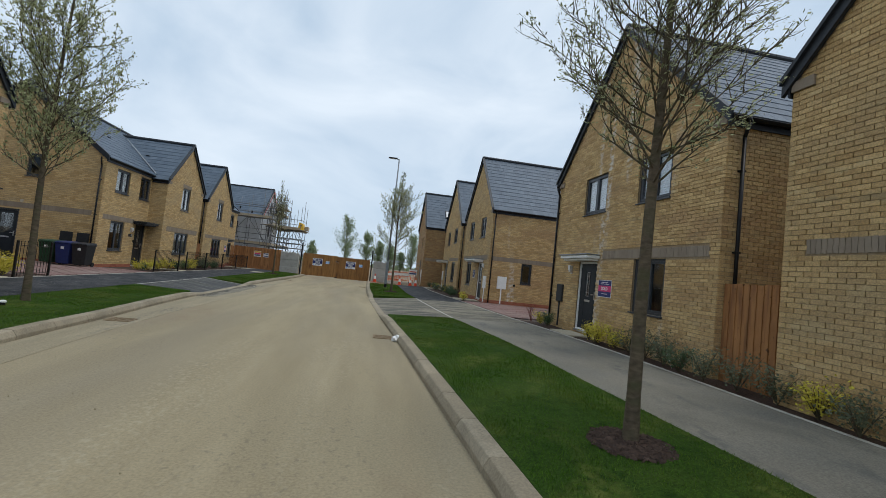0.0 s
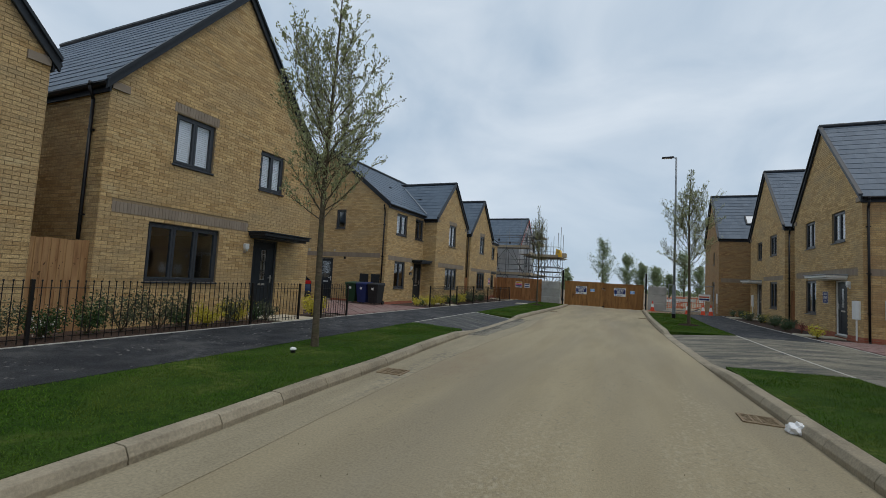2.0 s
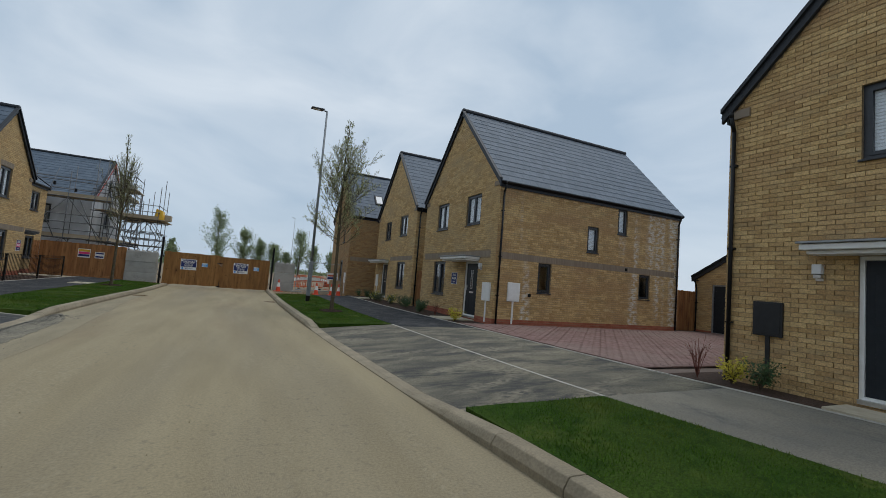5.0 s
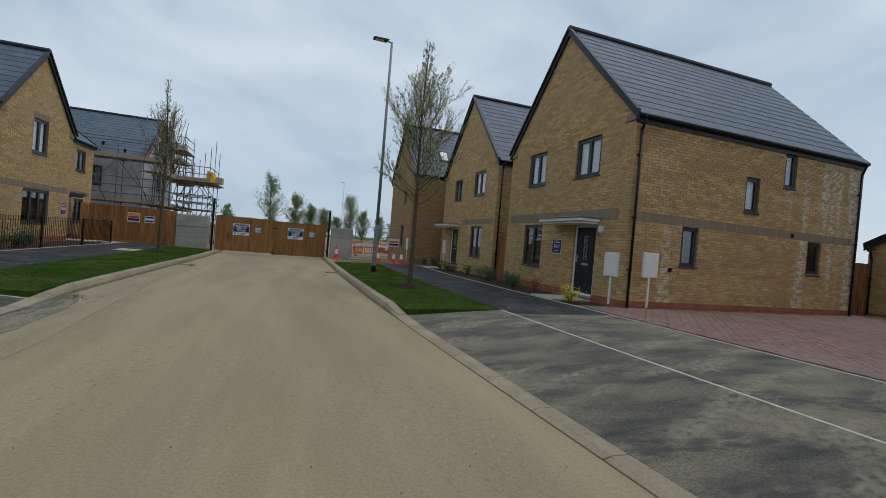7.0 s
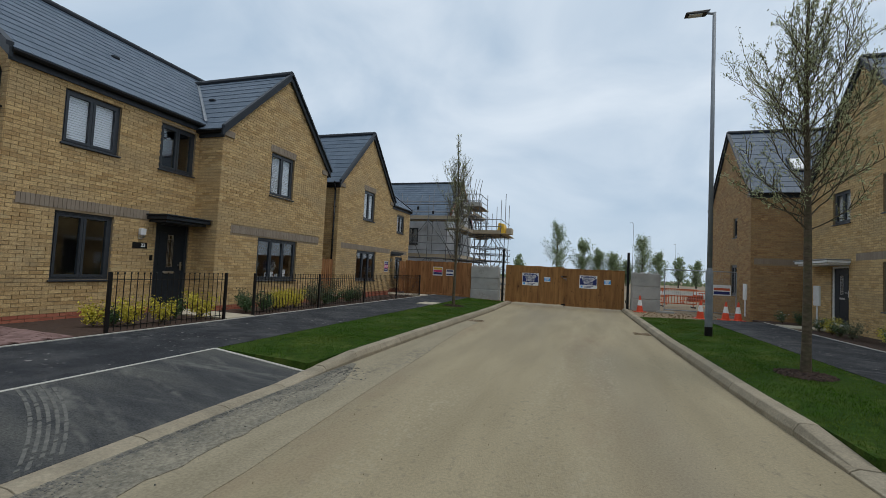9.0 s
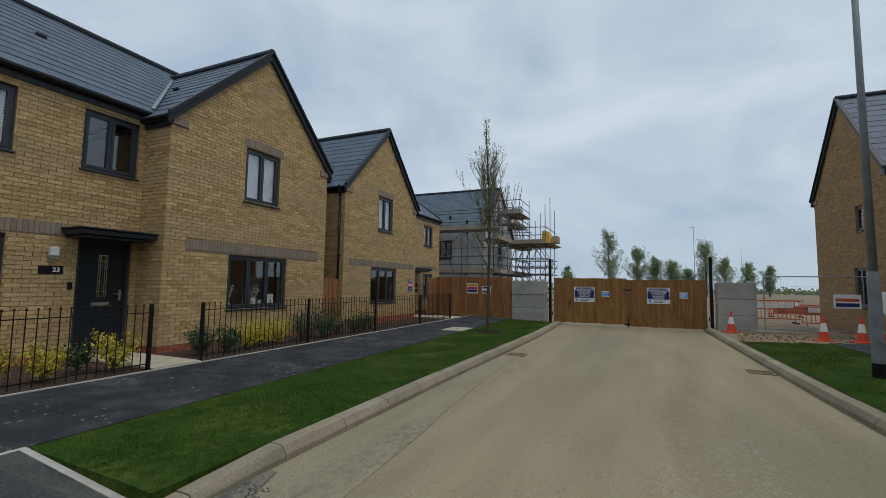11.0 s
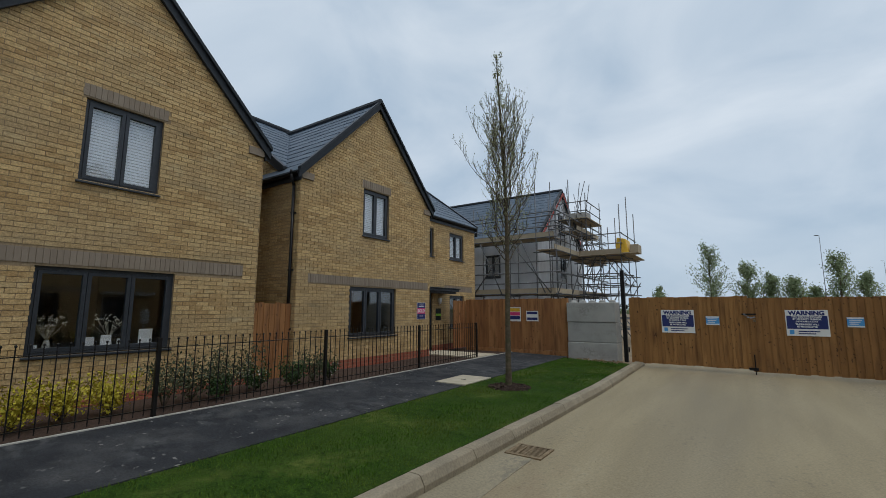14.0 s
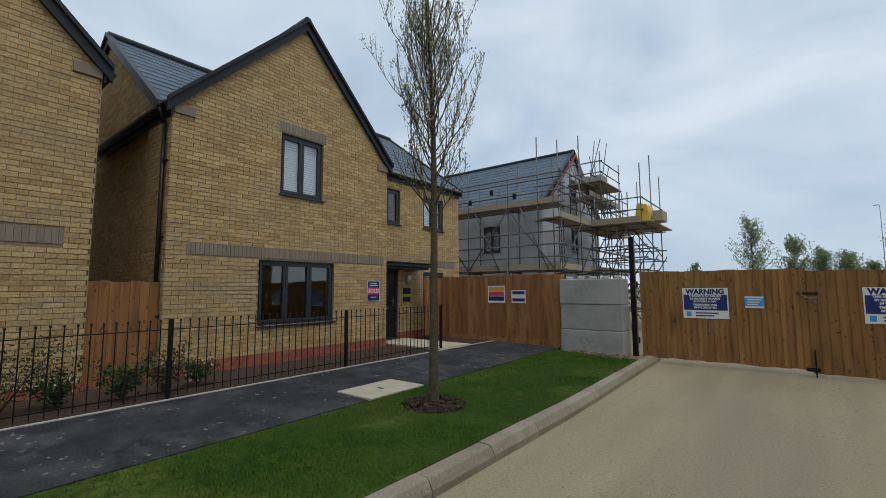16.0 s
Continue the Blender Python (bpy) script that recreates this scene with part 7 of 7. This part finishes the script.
# tread print of a muddy tyre across the left crossover
g = Geo()
r = random.Random(3)
for rib in range(5):
    for i in range(60):
        f, e = i / 60, (i + 0.96) / 60
        if r.random() < 0.1 + 0.5 * abs(f - 0.5) ** 2 * 4 * 0.6:
            continue
        q = []
        for h in (f, e):
            x, y = -5.85 + 1.62 * h, 18.28 - 0.45 * h - 0.4 * h * h + (rib - 2) * 0.066
            zc = float(np.interp(x, (plf(y), kl(y) - 0.14), (P0, 0.035))) + 0.003
            w_ = 0.013 + 0.006 * r.random()
            q += [(x, y - w_, zc), (x, y + w_, zc)]
        g.hexa([(a, b, c - 0.006) for a, b, c in (q[0], q[2], q[3], q[1])] + [q[0], q[2], q[3], q[1]], skip=(0,))
tagged(part("tyre_print", g, M_TREAD), "dried muddy tyre tread print on the asphalt crossover", "tyre print", kind="stuff")

# ---- things on a window board ----
part("window_board", W2b.box(Geo(), 25.7 - 24.15, 27.42 - 24.15, -0.42, -0.13, 0.99, 1.02), M_WHITE, hl2, "white inner window board")
for y, w, hh in ((25.75, 0.09, 0.12), (26.34, 0.16, 0.2), (26.58, 0.14, 0.22), (26.8, 0.12, 0.16), (27.1, 0.2, 0.3)):
    t = thing("window_card", "pale card standing on an inner window board", "card", "window cards")
    part("card", W2b.box(Geo(), y - 24.15, y - 24.15 + w, -0.26, -0.245, 1.022, 1.022 + hh), M_WHITE, t)
for y in (25.95, 26.7):
    t = thing("vase_of_flowers", "small vase of dried flowers on a window board", "vase", "window vases")
    c = W2b.p(y - 24.15, -0.3, 0)
    part("vase", Geo().lathe((c.x, c.y), ((0.04, 1.022), (0.055, 1.1), (0.03, 1.2)), 12), M_CONC, t, smooth=True)
    r = random.Random(int(y * 10))
    g = Geo()
    for k in range(26):
        e = Vector((c.x + r.gauss(0, 0.05), c.y + r.gauss(0, 0.11), 1.4 + r.uniform(-0.08, 0.16)))
        g.tube((c.x, c.y, 1.19), e, 0.002, n=3, caps=False)
        for _ in range(3):
            p = e + Vector((r.gauss(0, 0.012), r.gauss(0, 0.012), r.gauss(0, 0.012)))
            g.quad(p + Vector((0.0, -0.012, 0)), p + Vector((0.006, 0, -0.012)), p + Vector((0, 0.012, 0)), p + Vector((-0.006, 0, 0.012)))
    part("flower_spray", g, M_SLAB, t, kind="stuff")

# ---- grass blades ----
rg = random.Random(31)
for ver, xa, xb, ya, yb in verges:
    g = Geo()
    y0 = max(ya, -3.0)
    area = (yb - y0) * abs(xb((y0 + yb) / 2) - xa((y0 + yb) / 2))
    for _ in range(int(area * 2300)):
        y = rg.uniform(y0, yb)
        f = rg.random()
        x = xa(y) + (xb(y) - xa(y)) * f
        if any((x - a) ** 2 + (y - b) ** 2 < 0.125 for a, b in RINGS):
            continue
        z = V0 + (V1 - V0) * f - 0.008
        a = rg.uniform(0, 6.28)
        h = rg.uniform(0.022, 0.05) * (0.8 + 0.35 * noise.noise((x * 1.5, y * 1.5, 0)))
        w = 0.0045
        lx, ly = rg.gauss(0, 0.018), rg.gauss(0, 0.018)
        ca, sa = math.cos(a) * w, math.sin(a) * w
        g.quad((x - ca, y - sa, z), (x + ca, y + sa, z), (x + lx, y + ly, z + h))
    part("grass", g, M_GRASS, ver, kind="stuff")

# ---- paving blocks ----
def blocks(name, x0, x1, y0, y1, z, near, label, sgn=1):
    """Herringbone of 200 x 100 blocks; the nearest ones are single objects."""
    t = thing(name, label, "block paving", kind="structure")
    g = Geo()
    proto = None
    count = 0
    u = 0.1
    nx, ny = int(abs(x1 - x0) / u), int((y1 - y0) / u)
    for j in range(ny):
        for i in range(nx):
            k = (i - j) % 4
            if k == 0 and i < nx - 1:
                a, b = 2 * u, u
            elif k == 2 and j > 0:
                continue
            elif k == 3 and j < ny - 1:
                a, b = u, 2 * u
            elif k == 1:
                continue
            else:
                a, b = u, u
            xs = x0 + sgn * i * u
            xa, xb = (xs, xs + a) if sgn > 0 else (xs - a, xs)
            ya = y0 + j * u
            edge = prb(ya) + 0.055
            if sgn > 0 and xb < edge + 0.03:
                continue
            xa = max(xa, edge) if sgn > 0 else xa
            dz = 0.0015 * (((i * 7 + j * 13) % 5) - 2)
            if near and xb - xa > 0.195 and count < 300 and near[0] < xa < near[1] and near[2] < ya < near[3]:
                m = Matrix.Translation((xa, ya, z + dz))
                if proto is None:
                    proto = part("paving_block", Geo().box(0.002, 0.002, -0.02, 2 * u - 0.002, u - 0.002, 0, skip=(0,)), M_BLOCK_OB, t)
                    proto.matrix_basis = m
                else:
                    clone(proto, m)
                count += 1
                continue
            g.box(xa + 0.002, ya + 0.002, z - 0.02, xb - 0.002, ya + b - 0.002, z + dz, skip=(0,))
    part("block_field", g, M_BLOCK, t, kind="stuff")


blocks("block_paving_right", 6.2, 18.45, 13.9, 20.58, 0.268, (6.3, 8.5, 13.9, 20.6), "brindled red-brown block-paved drive")
blocks("block_paving_left", -8.07, -16.0, 14.15, 20.05, 0.262, None, "brindled red-brown block-paved drive", -1)

# ---- single bricks of the walls passed nearest ----
for body, W, near in SINGLES:
    protos = {}
    for s0, s1, z0, z1 in near:
        key = round(s1 - s0, 2)
        m = Matrix.Translation(W.p(s0, 0, z0))
        if key not in protos:
            g = Geo()
            O = Wall((0, 0), W.u[:2], W.n[:2])
            O.box(g, 0, s1 - s0, -0.012, 0.007, 0, 0.065)
            protos[key] = part("brick", g, M_BRICK_OB, body)
            protos[key].matrix_basis = m
        else:
            clone(protos[key], m)

# ---- single roof tiles of the slope seen best ----
for deck, P, lone, w, ln in TILE_SINGLES:
    first = None
    o = P(0, 0, 0)
    for a, t0 in lone:
        m = Matrix.Translation(P(a, t0, 0) - o)
        if first is None:
            g = Geo()
            g.hexa([P(0, 0, 0.001), P(w, 0, 0.001), P(w, ln, 0.001), P(0, ln, 0.001), P(0, 0, 0.018), P(w, 0, 0.018), P(w, ln, 0.006), P(0, ln, 0.006)], skip=(0, 4))
            first = part("roof_tile", g, M_SLATE_OB, deck)
            first.matrix_basis = m
        else:
            clone(first, m)
